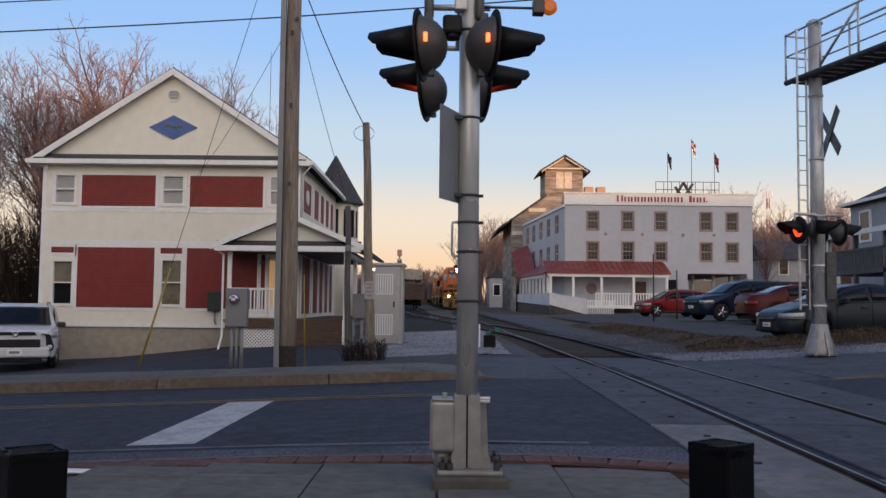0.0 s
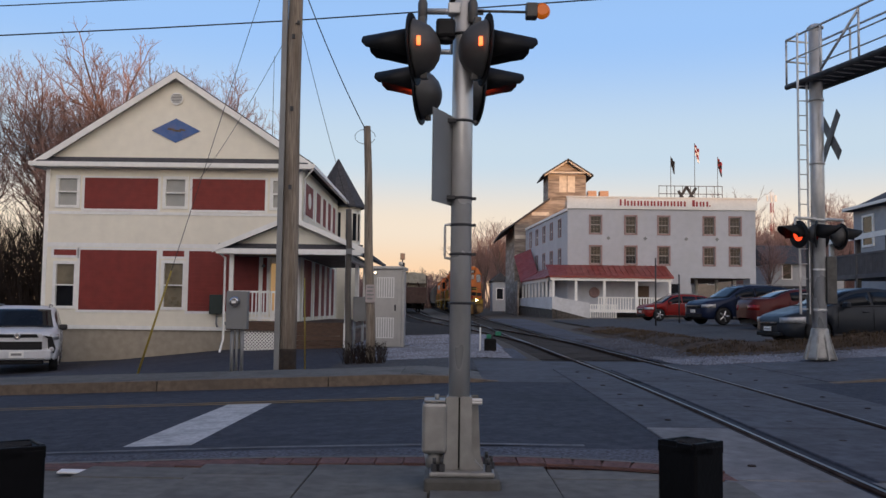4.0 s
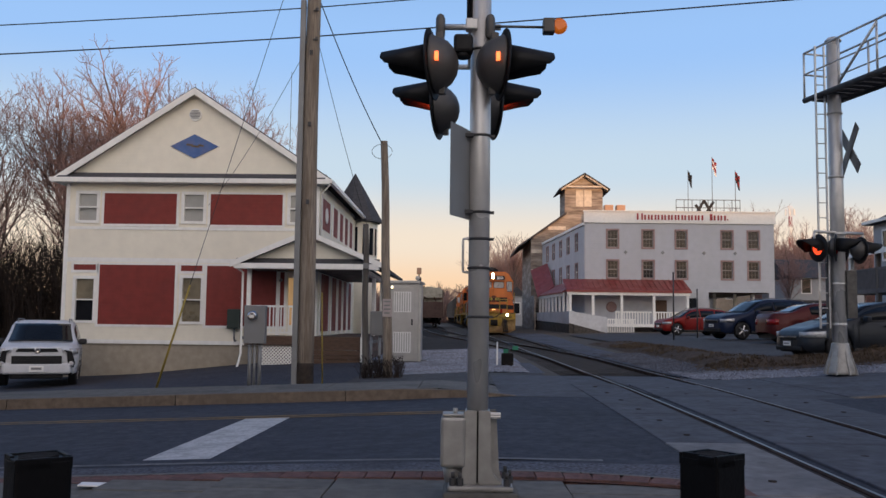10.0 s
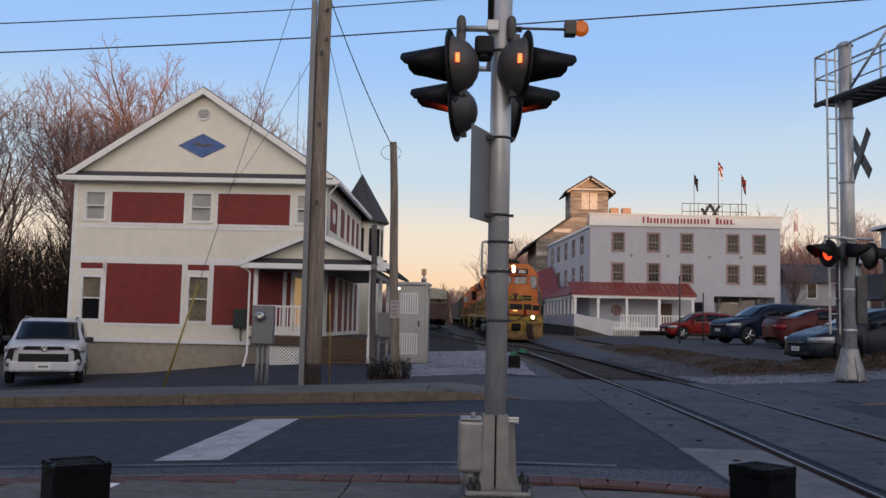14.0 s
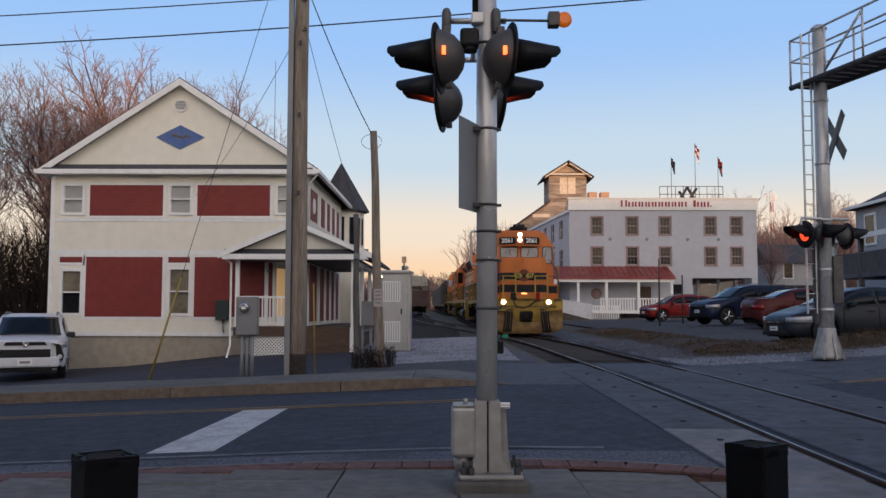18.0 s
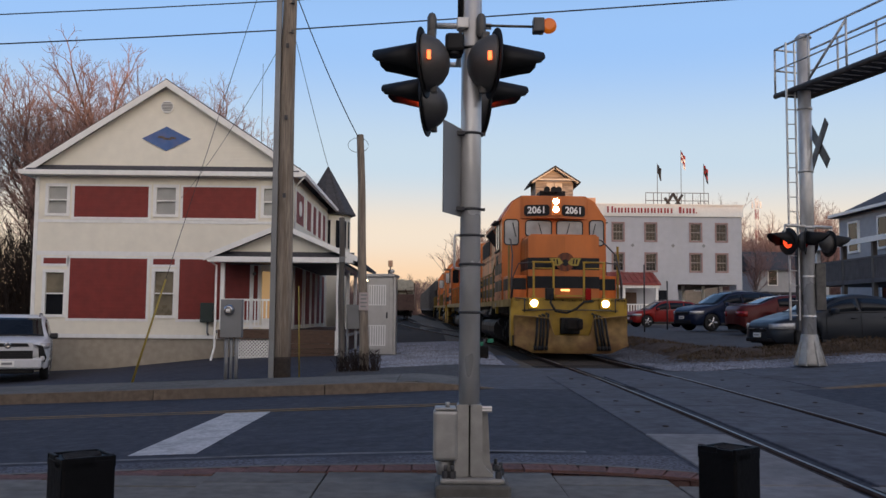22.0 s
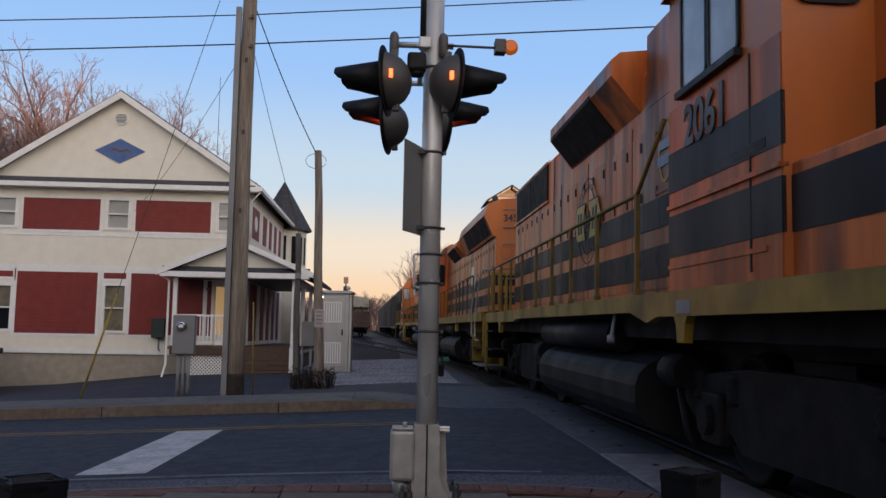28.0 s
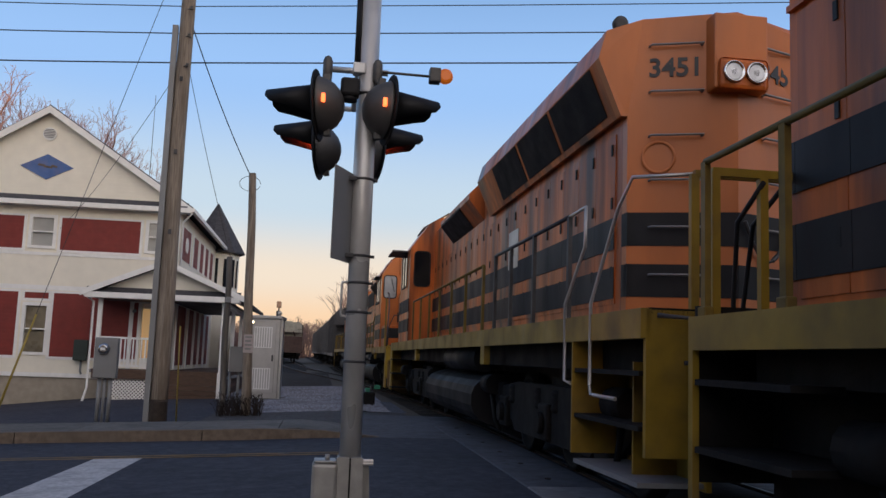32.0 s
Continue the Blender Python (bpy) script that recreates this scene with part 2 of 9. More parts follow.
FOUNDATION = mat("block_foundation", (0.36, 0.315, 0.25), 0.9, scale=5, vary=0.12, bump=0.12, stain=(0.25, 0.22, 0.18), stain_scale=0.7)
PANE = mat("window_glass", (0.014, 0.015, 0.018), 0.06, scale=2, vary=0.3, bump=0.02, fine=1, spec=0.3)
BLIND = mat("window_blind", (0.42, 0.42, 0.39), 0.35, scale=3, vary=0.08, bump=0.0, lines=("Z", 22, 0.25), coat=0.6)
# Tan blotches paint the trees reflected in the lower window panes.
TAN_REFLECTION = mat("tan_reflection_in_pane", (0.20, 0.17, 0.115), 0.3, scale=3, vary=0.2, bump=0.0, stain=(0.09, 0.075, 0.05), stain_scale=2.0, stain_amount=0.6, coat=0.6)
BROWN_WOOD = mat("brown_deck_boards", (0.085, 0.048, 0.03), 0.7, scale=7, vary=0.3, bump=0.2, stretch=(1, 1, 5), random_by=0.2)
POLE_WOOD = mat("weathered_pole_wood", (0.25, 0.205, 0.16), 0.85, scale=9, vary=0.35, bump=0.6, stain=(0.13, 0.10, 0.075), stain_scale=1.6, stain_amount=0.7, stretch=(5, 5, 0.35))
POLE_ROT = mat("charred_pole_foot", (0.035, 0.026, 0.02), 0.9, scale=12, vary=0.4, bump=0.6)
GALV = mat("galvanised_steel", (0.60, 0.595, 0.58), 0.33, 0.35, scale=7, vary=0.18, bump=0.05, stain=(0.32, 0.31, 0.30), stain_scale=2.2, stain_amount=0.6, stretch=(1, 1, 0.4))
CAST = mat("cast_aluminium", (0.34, 0.335, 0.32), 0.55, 0.45, scale=9, vary=0.15, bump=0.12, stain=(0.17, 0.16, 0.15), stain_scale=3, stain_amount=0.5)
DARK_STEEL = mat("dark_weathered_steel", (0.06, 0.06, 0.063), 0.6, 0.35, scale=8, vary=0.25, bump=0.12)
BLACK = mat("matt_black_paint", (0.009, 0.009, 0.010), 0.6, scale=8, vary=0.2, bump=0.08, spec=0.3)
HOUSING = mat("lamp_housing_grey", (0.095, 0.09, 0.084), 0.5, 0.2, scale=11, vary=0.2, bump=0.12, stain=(0.05, 0.047, 0.045), stain_scale=5, stain_amount=0.5)
POST_BLACK = mat("glossy_black_post", (0.004, 0.004, 0.005), 0.5, scale=14, vary=0.3, bump=0.15, spec=0.15)
ORANGE = mat("weathered_orange_paint", (0.52, 0.142, 0.022), 0.42, scale=3.2, vary=0.12, bump=0.05, stain=(0.36, 0.12, 0.04), stain_scale=0.9, stain_amount=0.5, stretch=(1, 1, 0.35))
ORANGE_FADED = mat("faded_orange_paint", (0.54, 0.132, 0.024), 0.42, scale=4, vary=0.28, bump=0.08, stain=(0.07, 0.03, 0.022), stain_scale=1.2, stain_amount=1.0, stretch=(1.5, 1.5, 0.2), random_by=0.14, spec=0.28)
STRIPE = mat("black_stripe_paint", (0.015, 0.016, 0.019), 0.55, scale=4, vary=0.25, bump=0.05, stain=(0.032, 0.028, 0.026), stain_scale=1.2, stain_amount=0.45, stretch=(1, 1, 0.4), spec=0.2)
YELLOW = mat("dirty_yellow_paint", (0.27, 0.17, 0.018), 0.5, scale=4, vary=0.22, bump=0.08, stain=(0.13, 0.085, 0.03), stain_scale=1.4, stain_amount=0.8, spec=0.35)
PILOT_YELLOW = mat("bright_yellow_paint", (0.36, 0.225, 0.018), 0.5, scale=4, vary=0.2, bump=0.08, stain=(0.2, 0.12, 0.03), stain_scale=1.6, stain_amount=0.6)
PLOW = mat("rust_stained_yellow_paint", (0.20, 0.125, 0.046), 0.65, scale=5, vary=0.3, bump=0.2, stain=(0.10, 0.05, 0.026), stain_scale=1.6, stain_amount=0.9, spec=0.25)
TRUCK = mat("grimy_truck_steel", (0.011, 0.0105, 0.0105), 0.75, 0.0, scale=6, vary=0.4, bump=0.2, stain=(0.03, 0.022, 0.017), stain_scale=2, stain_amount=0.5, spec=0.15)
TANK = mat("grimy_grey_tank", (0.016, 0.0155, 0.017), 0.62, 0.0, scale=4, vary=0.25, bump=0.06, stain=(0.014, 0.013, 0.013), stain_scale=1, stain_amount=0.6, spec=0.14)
GRILLE = mat("dark_radiator_mesh", (0.02, 0.02, 0.022), 0.7, 0.3, scale=10, vary=0.2, bump=0.1, lines=("Z", 30, 0.6))
RAIL = mat("polished_rail_head", (0.24, 0.235, 0.23), 0.36, 0.85, scale=8, vary=0.15, bump=0.03, stain=(0.12, 0.10, 0.085), stain_scale=1.2, stain_amount=0.5, stretch=(1, 0.05, 1))
RAIL_RUST = mat("rusty_rail_web", (0.04, 0.025, 0.019), 0.8, 0.2, scale=10, vary=0.3, bump=0.2, spec=0.1)
TIE = mat("creosoted_ties", (0.026, 0.021, 0.018), 0.9, scale=6, vary=0.35, bump=0.4, random_by=0.3, spec=0.1)
SHED = mat("brushed_cabinet_steel", (0.48, 0.47, 0.45), 0.38, 0.6, scale=5, vary=0.08, bump=0.03, stain=(0.36, 0.35, 0.33), stain_scale=1.2, stain_amount=0.4)
BOX_GREY = mat("grey_enamel", (0.22, 0.225, 0.23), 0.5, 0.1, scale=5, vary=0.08, bump=0.04, stain=(0.15, 0.145, 0.14), stain_scale=2.5, stain_amount=0.4)
MILL = mat("white_mill_boards", (0.45, 0.465, 0.505), 0.6, scale=2, vary=0.06, bump=0.05, lines=("Z", 5, 0.3), stain=(0.40, 0.405, 0.42), stain_scale=0.25, stain_amount=0.5)
OLD_BOARD = mat("bare_weathered_boards", (0.24, 0.20, 0.17), 0.8, scale=2.5, vary=0.4, bump=0.25, lines=("Z", 3.2, 1.0), stain=(0.52, 0.46, 0.40), stain_scale=0.7, stain_amount=0.7, stretch=(0.4, 0.4, 2.5))
RED_ROOF = mat("red_metal_roof", (0.26, 0.055, 0.045), 0.5, 0.2, scale=4, vary=0.15, bump=0.05, stain=(0.2, 0.07, 0.06), stain_scale=0.7, stain_amount=0.5)
CHIMNEY = mat("buff_chimney", (0.48, 0.30, 0.20), 0.85, scale=7, vary=0.15, bump=0.2)
BARK = mat("grey_brown_bark", (0.115, 0.085, 0.075), 0.9, scale=6, vary=0.35, bump=0.4, stretch=(3, 3, 0.5), random_by=0.2)
TWIG = mat("reddish_twigs", (0.25, 0.155, 0.135), 0.9, scale=3, vary=0.25, bump=0.0, random_by=0.2)
TYRE = mat("tyre_rubber", (0.013, 0.013, 0.014), 0.8, scale=10, vary=0.2, bump=0.15)
RIM = mat("alloy_rim", (0.45, 0.45, 0.46), 0.3, 0.85, scale=8, vary=0.1, bump=0.02)
CHROME = mat("bright_metal", (0.6, 0.6, 0.6), 0.15, 0.95, scale=8, vary=0.05, bump=0.0)
# The pale base colour paints the sky seen in the cab windows.
CAB_GLASS = mat("sky_painted_cab_glass", (0.36, 0.37, 0.37), 0.07, scale=2, vary=0.25, bump=0.0)
CAR_GLASS = mat("car_glass", (0.010, 0.012, 0.015), 0.05, scale=2, vary=0.2, bump=0.0, spec=0.22)
PLASTIC = mat("black_plastic_trim", (0.015, 0.015, 0.016), 0.55, scale=10, vary=0.15, bump=0.05)
LAMP_CLEAR = mat("clear_lamp_lens", (0.5, 0.5, 0.5), 0.12, 0.3, scale=12, vary=0.2, bump=0.1)
LAMP_RED = mat("red_lamp_lens", (0.25, 0.012, 0.01), 0.15, scale=12, vary=0.2, bump=0.1)
WIRE = mat("dull_cable", (0.03, 0.03, 0.033), 0.6, scale=10, vary=0.1, bump=0.0)
RAILING = mat("grimy_yellow_railing", (0.17, 0.11, 0.02), 0.6, scale=5, vary=0.25, bump=0.05, stain=(0.07, 0.05, 0.025), stain_scale=3, stain_amount=0.6, spec=0.3)
GUARD = mat("yellow_guy_guard", (0.33, 0.245, 0.04), 0.55, scale=6, vary=0.15, bump=0.03, stain=(0.2, 0.155, 0.05), stain_scale=3)
SIGN_BLUE = mat("blue_sign_board", (0.055, 0.125, 0.33), 0.5, scale=5, vary=0.12, bump=0.04, stain=(0.13, 0.12, 0.2), stain_scale=2.5, stain_amount=0.5)
SIGN_RED = mat("red_sign_letters", (0.30, 0.03, 0.035), 0.6, scale=6, vary=0.1, bump=0.02)
LETTER_WHITE = mat("white_lettering", (0.8, 0.8, 0.78), 0.5, scale=6, vary=0.05, bump=0.0)
LETTER_BLACK = mat("black_lettering", (0.02, 0.02, 0.022), 0.5, scale=6, vary=0.1, bump=0.0)
GLOW_HEAD = glowing("lit_headlight", (1.0, 0.80, 0.50), 22)
GLOW_RED = glowing("lit_red_lens", (1.0, 0.07, 0.02), 1.6)
GLOW_PEEP = glowing("lit_peep_lens", (1.0, 0.16, 0.04), 3.0)
GLOW_AMBER = glowing("lit_amber_lens", (1.0, 0.22, 0.015), 0.24)
GLOW_STEP = glowing("lit_step_lamp", (1.0, 0.55, 0.18), 2.2)
GLOW_CROSSING = glowing("lit_crossing_lens", (1.0, 0.07, 0.02), 24.0)
# Door glass given a glow for the sunset it reflects.
DOOR_GLOW = glowing("glowing_door_reflection", (1.0, 0.62, 0.28), 0.26)
GLOW_WARM = glowing("lit_warm_lamp", (1.0, 0.75, 0.42), 8)


# ---- mesh helpers ----
def box(bm, x0, x1, y0, y1, z0, z1, bevel=0.0):
    v = [bm.verts.new(p) for p in ((x0, y0, z0), (x1, y0, z0), (x1, y1, z0), (x0, y1, z0), (x0, y0, z1), (x1, y0, z1), (x1, y1, z1), (x0, y1, z1))]
    fs = [bm.faces.new([v[i] for i in f]) for f in ((3, 2, 1, 0), (4, 5, 6, 7), (0, 1, 5, 4), (1, 2, 6, 5), (2, 3, 7, 6), (3, 0, 4, 7))]
    if bevel:
        edges = list({e for f in fs for e in f.edges})
        bmesh.ops.bevel(bm, geom=edges, offset=bevel, segments=2, profile=0.5, affect="EDGES")
    return bm


def tube(bm, a, b, r, r2=None, seg=10, caps=True):
    a, b = Vector(a), Vector(b)
    r2 = r if r2 is None else r2
    turn = (b - a).to_track_quat("Z", "Y")
    rings = []
    for p, q in ((a, r), (b, r2)):
        rings.append([bm.verts.new(p + turn @ Vector((math.cos(2 * math.pi * i / seg) * q, math.sin(2 * math.pi * i / seg) * q, 0))) for i in range(seg)])
    for i in range(seg):
        f = bm.faces.new((rings[0][i], rings[0][(i + 1) % seg], rings[1][(i + 1) % seg], rings[1][i]))
        f.smooth = seg > 7
    if caps:
        bm.faces.new(rings[0][::-1]), bm.faces.new(rings[1])
    return bm


def pipe(bm, points, r, seg=8):
    """One continuous bent tube through the points."""
    pts = [Vector(p) for p in points]
    rings, u = [], None
    for k, p in enumerate(pts):
        d = (pts[min(k + 1, len(pts) - 1)] - pts[max(k - 1, 0)]).normalized()
        u = d.orthogonal().normalized() if u is None else (u - d * u.dot(d)).normalized()
        v = d.cross(u)
        q = r[k] if isinstance(r, (list, tuple)) else r
        rings.append([bm.verts.new(p + u * (math.cos(2 * math.pi * i / seg) * q) + v * (math.sin(2 * math.pi * i / seg) * q)) for i in range(seg)])
    for a, b in zip(rings, rings[1:]):
        for i in range(seg):
            bm.faces.new((a[i], a[(i + 1) % seg], b[(i + 1) % seg], b[i])).smooth = True
    bm.faces.new(rings[0][::-1]), bm.faces.new(rings[-1])
    return bm


def lathe(bm, profile, origin=(0, 0, 0), axis=(0, 0, 1), seg=24):
    """A turned shape: profile of (radius, height) along the axis from origin."""
    turn, origin = Vector(axis).to_track_quat("Z", "Y"), Vector(origin)
    rings = [[bm.verts.new(origin + turn @ Vector((math.cos(2 * math.pi * i / seg) * r, math.sin(2 * math.pi * i / seg) * r, h))) for i in range(seg)] for r, h in profile]
    for a, b in zip(rings, rings[1:]):
        for i in range(seg):
            bm.faces.new((a[i], a[(i + 1) % seg], b[(i + 1) % seg], b[i])).smooth = True
    bm.faces.new(rings[0][::-1]), bm.faces.new(rings[-1])
    return bm


def extrude(bm, outline, along, a, b):
    """A prism of an outline of (u, v) pairs between a and b on the axis along: x takes (y, z), y takes (x, z), z takes (x, y)."""
    put = {"x": lambda u, v, w: (w, u, v), "y": lambda u, v, w: (u, w, v), "z": lambda u, v, w: (u, v, w)}[along]
    first, last = [bm.verts.new(put(u, v, a)) for u, v in outline], [bm.verts.new(put(u, v, b)) for u, v in outline]
    n = len(outline)
    bm.faces.new(first), bm.faces.new(last[::-1])
    for i in range(n):
        bm.faces.new((first[i], last[i], last[(i + 1) % n], first[(i + 1) % n]))
    bmesh.ops.recalc_face_normals(bm, faces=bm.faces)
    return bm


def mesh_of(bm, name, material):
    me = bpy.data.meshes.new(name)
    bm.to_mesh(me)
    bm.free()
    for m in material if isinstance(material, (list, tuple)) else (material,):
        me.materials.append(m)
    return me


def under(ob, parent):
    """Hang ob on parent, or on what parent hangs on where that would be a fourth level."""
    m = Matrix()
    while parent is not None and parent.parent is not None and parent.parent.parent is not None:
        m = parent.matrix_basis @ m
        parent = parent.parent
    ob.parent = parent
    return m


def part(name, bm, material, parent=None, label=""):
    """One mesh object under a thing or a part."""
    ob = new(name, mesh_of(bm, name, material))
    ob.matrix_basis = under(ob, parent)
    return tagged(ob, label)


def thing(name, label, category, m=None, group="", kind=""):
    ob = new(name)
    if m is not None:
        ob.matrix_world = m
    return tagged(ob, label, category, group, kind)


def solid(name, bm, material, label="", category="", group="", kind=""):
    return tagged(new(name, mesh_of(bm, name, material)), label, category, group, kind)


def B():
    return bmesh.new()


def lettering(text, size, depth, material, parent, m, name="number"):
    """Built-in font letters as a mesh part."""
    cu = bpy.data.curves.new(name, "FONT")
    cu.offset = 0.022 * size
    cu.body, cu.size, cu.extrude, cu.align_x, cu.align_y = text, size, depth, "CENTER", "CENTER"
    holder = new(name, cu)
    me = bpy.data.meshes.new_from_object(holder.evaluated_get(bpy.context.evaluated_depsgraph_get()))
    bpy.data.objects.remove(holder)
    bpy.data.curves.remove(cu)
    me.materials.clear()
    me.materials.append(material)
    ob = new(name, me)
    ob.matrix_basis = under(ob, parent) @ m
    return ob


# ---- the ground, the street and the tracks ----
def sheet(name, x0, x1, y0, y1, lift, material, step=1.0, label="", category="", kind="structure", edge=None):
    """A strip of ground that follows the slope of the street."""
    bm = B()
    nx, ny = max(1, round((x1 - x0) / step)), max(1, round((y1 - y0) / max(step, 1.0)))
    grid = []
    for i in range(nx + 1):
        x = x0 + (x1 - x0) * i / nx
        top = edge(x) if edge else y1
        grid.append([bm.verts.new((x, y0 + (top - y0) * j / ny, ground_z(x, y0 + (top - y0) * j / ny) + lift)) for j in range(ny + 1)])
    for i in range(nx):
        for j in range(ny):
            bm.faces.new((grid[i][j], grid[i + 1][j], grid[i + 1][j + 1], grid[i][j + 1]))
    return solid(name, bm, material, label, category, "", kind)


def quad_sheet(name, xs, ys, lift, material, label, category):
    bm = B()
    grid = [[bm.verts.new((x, y, ground_z(x, y) + lift)) for y in ys] for x in xs]
    for i in range(len(xs) - 1):
        for j in range(len(ys) - 1):
            bm.faces.new((grid[i][j], grid[i + 1][j], grid[i + 1][j + 1], grid[i][j + 1]))
    return solid(name, bm, material, label, category, "", "structure")


quad_sheet("ground", (-900, -300, -120, -60, -40, -30, -25, -19, -14, -10, -6, -3, 0.6, 2, 3.7, 5.4, 7, 9.5, 15, 25, 40, 60, 120, 300, 900), (-300, -100, -40, -10, 0, 6, 10, 14, 20, 30, 40, 50, 60, 75, 90, 120, 160, 220, 300, 600, 1500), -0.05, SOIL, "bare brown winter ground", "ground")
ROAD_NEAR, ROAD_FAR = 6.6, 13.6
sheet("road", -60, 60, 4.0, ROAD_FAR, 0.0, ASPHALT, 1.0, "dark asphalt street crossing the tracks", "road")
sheet("parking_lot_west", -30, -1.9, 15.6, 27.9, 0.02, ASPHALT, 1.0, "dark asphalt lot beside the red and white house", "parking lot")
sheet("parking_lot_east", 7.4, 45, 19.5, 62, 0.02, ASPHALT_OLD, 1.5, "worn grey asphalt parking lot", "parking lot")


def track2_x(y):
    return float(np.interp(y, (22, 27, 31, 35, 41, 48, 53, 58, 67, 76, 88, 100, 125, 300), (3.60, 3.48, 3.28, 2.93, 2.25, 1.2, 0.5, -0.2, -1.3, -2.2, -3.0, -3.6, -4.8, -15)))


def strip_along(name, centre, half, y0, y1, lift, material, step=2.0, label="", category="", kind="structure", taper=0.0):
    bm = B()
    ys = np.arange(y0, y1 + 0.01, step)
    rows = [[bm.verts.new((centre(y) + s * (half + (taper if abs(lift_s) > 0 else 0)), y, track_z(y) + lift + lift_s)) for s, lift_s in ((-1, -taper), (-0.8, 0), (0.8, 0), (1, -taper))] for y in ys]
    for a, b in zip(rows, rows[1:]):
        for i in range(3):
            bm.faces.new((a[i], a[i + 1], b[i + 1], b[i]))
    return solid(name, bm, material, label, category, "", kind)


strip_along("ballast_bed", lambda y: track_x(y) - 0.27, 1.42, 13.7, 260, -0.09, BALLAST, 2.0, "dark oily ballast under the main track", "ballast", taper=0.05)
strip_along("ballast_bed_siding", track2_x, 1.7, 30, 220, -0.14, BALLAST, 2.0, "dark ballast under the side track", "ballast", taper=0.05)

# Concrete panels of the crossing, between and beside the rails.
crossing = thing("crossing_panels", "worn concrete panels between and beside the rails", "crossing", kind="structure")


def graded(bm):
    """Lay a mesh built level at rail height on the grade of the track."""
    for v in bm.verts:
        v.co.z += track_z(v.co.y)
    return bm


for x0, x1 in ((-1.62, -0.83), (-0.59, 0.66), (0.83, 2.0)):
    for k in range(4):
        bm = B()
        y0 = 6.3 + k * 2.48
        box(bm, 3.72 + x0, 3.72 + x1, y0, y0 + 2.465, -0.2, -0.008 if abs(x0 + x1) < 1 else -0.014, 0.012)
        panel = part("panel", graded(bm), APRON if k == 0 and x0 < -1 else PANEL, crossing)
        for dx in (0.42,):
            for dy in (0.5, 1.75):
                bm = B()
                tube(bm, (3.72 + x0 + (x1 - x0) * dx, y0 + dy, -0.03), (3.72 + x0 + (x1 - x0) * dx, y0 + dy, -0.005), 0.032, seg=10)
                part("lag_screw", graded(bm), CINDER, panel, "dark sunken lag screw")
for x0, x1 in ((-0.84, -0.79), (-0.715, -0.59), (0.65, 0.715), (0.79, 0.84)):
    bm = B()
    for k in range(4):
        box(bm, 3.72 + x0, 3.72 + x1, 6.3 + 2.48 * k, 6.3 + 2.48 * (k + 1), -0.12, -0.05 if abs(x0) < 0.72 else -0.02)
    part("flangeway_seal", graded(bm), CINDER, crossing, "dark tarry seal beside a rail")
for x0, x1, y0, y1 in ((0.75, 2.88, 13.6, 18.6), (3.07, 4.37, 14.3, 18.7), (4.57, 5.98, 13.6, 18.2)):
    sheet("crossing_approach", x0, x1, y0 - 0.02, y1 + 0.3, 0.003, PANEL, 0.4, "worn paving of the crossing beyond the street", "road")
sheet("crossing_approach", -2.1, 0.74, 15.72, 19.9, 0.03, ASPHALT_OLD, 0.4, "worn grey paving behind the kerb", "road")
sheet("crossing_approach", 0.74, 1.9, 18.92, 19.9, 0.0, ASPHALT_OLD, 0.4, "worn grey paving behind the kerb", "road")
for x0, x1 in ((2.0, 2.88), (3.06, 4.38), (4.57, 5.8)):
    sheet("crossing_apron", x0, x1, -30, 6.28, 0.012, APRON, 0.4, "pale concrete apron along the tracks", "apron")
sheet("road_shoulder", -40, 2.05, 6.5, 7.55, 0.005, CHIPS, 0.8, "coarse pale chippings along the near kerb", "road")

RAIL_SHAPE = ((-0.075, -0.17), (0.075, -0.17), (0.075, -0.155), (0.012, -0.13), (0.012, -0.045), (0.036, -0.03), (0.036, -0.012), (0.015, 0.0), (-0.015, 0.0), (-0.036, -0.012), (-0.036, -0.03), (-0.012, -0.045), (-0.012, -0.13), (-0.075, -0.155))


def rail(name, centre, off, y0, y1, label):
    """A steel rail with its real section along a track."""
    bm = B()
    ys = [y0 + (y1 - y0) * i / max(1, round((y1 - y0) / 2.5)) for i in range(max(1, round((y1 - y0) / 2.5)) + 1)]
    rows = [[bm.verts.new((centre(y) + off + u, y, track_z(y) + v)) for u, v in RAIL_SHAPE] for y in ys]
    n = len(RAIL_SHAPE)
    for a, b in zip(rows, rows[1:]):
        for i in range(n):
            f = bm.faces.new((a[i], a[(i + 1) % n], b[(i + 1) % n], b[i]))
            f.material_index = 0 if i == 7 else 1
    bmesh.ops.recalc_face_normals(bm, faces=bm.faces)
    return solid(name, bm, (RAIL, RAIL_RUST), label, "rail", "rails of the crossing", "structure")


for off in (-0.7525, 0.7525):
    rail("rail", track_x, off, -60, 260, "shiny steel rail with rusty web, main track")
    rail("rail", track2_x, off, 28 if off > 0 else 24, 220, "steel rail of the diverging side track")
ties = thing("cross_ties", "dark creosoted timber ties under the rails", "ties", kind="structure")
bm = B()
box(bm, -1.3, 1.3, -0.11, 0.11, -0.2, -0.075, 0.01)
tie_mesh = mesh_of(bm, "tie", TIE)
for k in range(110):
    y = 19.3 + 0.56 * k
    o = new("tie", tie_mesh)
    o.parent = ties
    o.matrix_basis = pose(track_x(y), y, track_z(y), 0, 0, random.uniform(-1, 1))

# Road markings.
markings = thing("road_markings", "worn white and yellow paint on the street", "road marking", kind="structure")


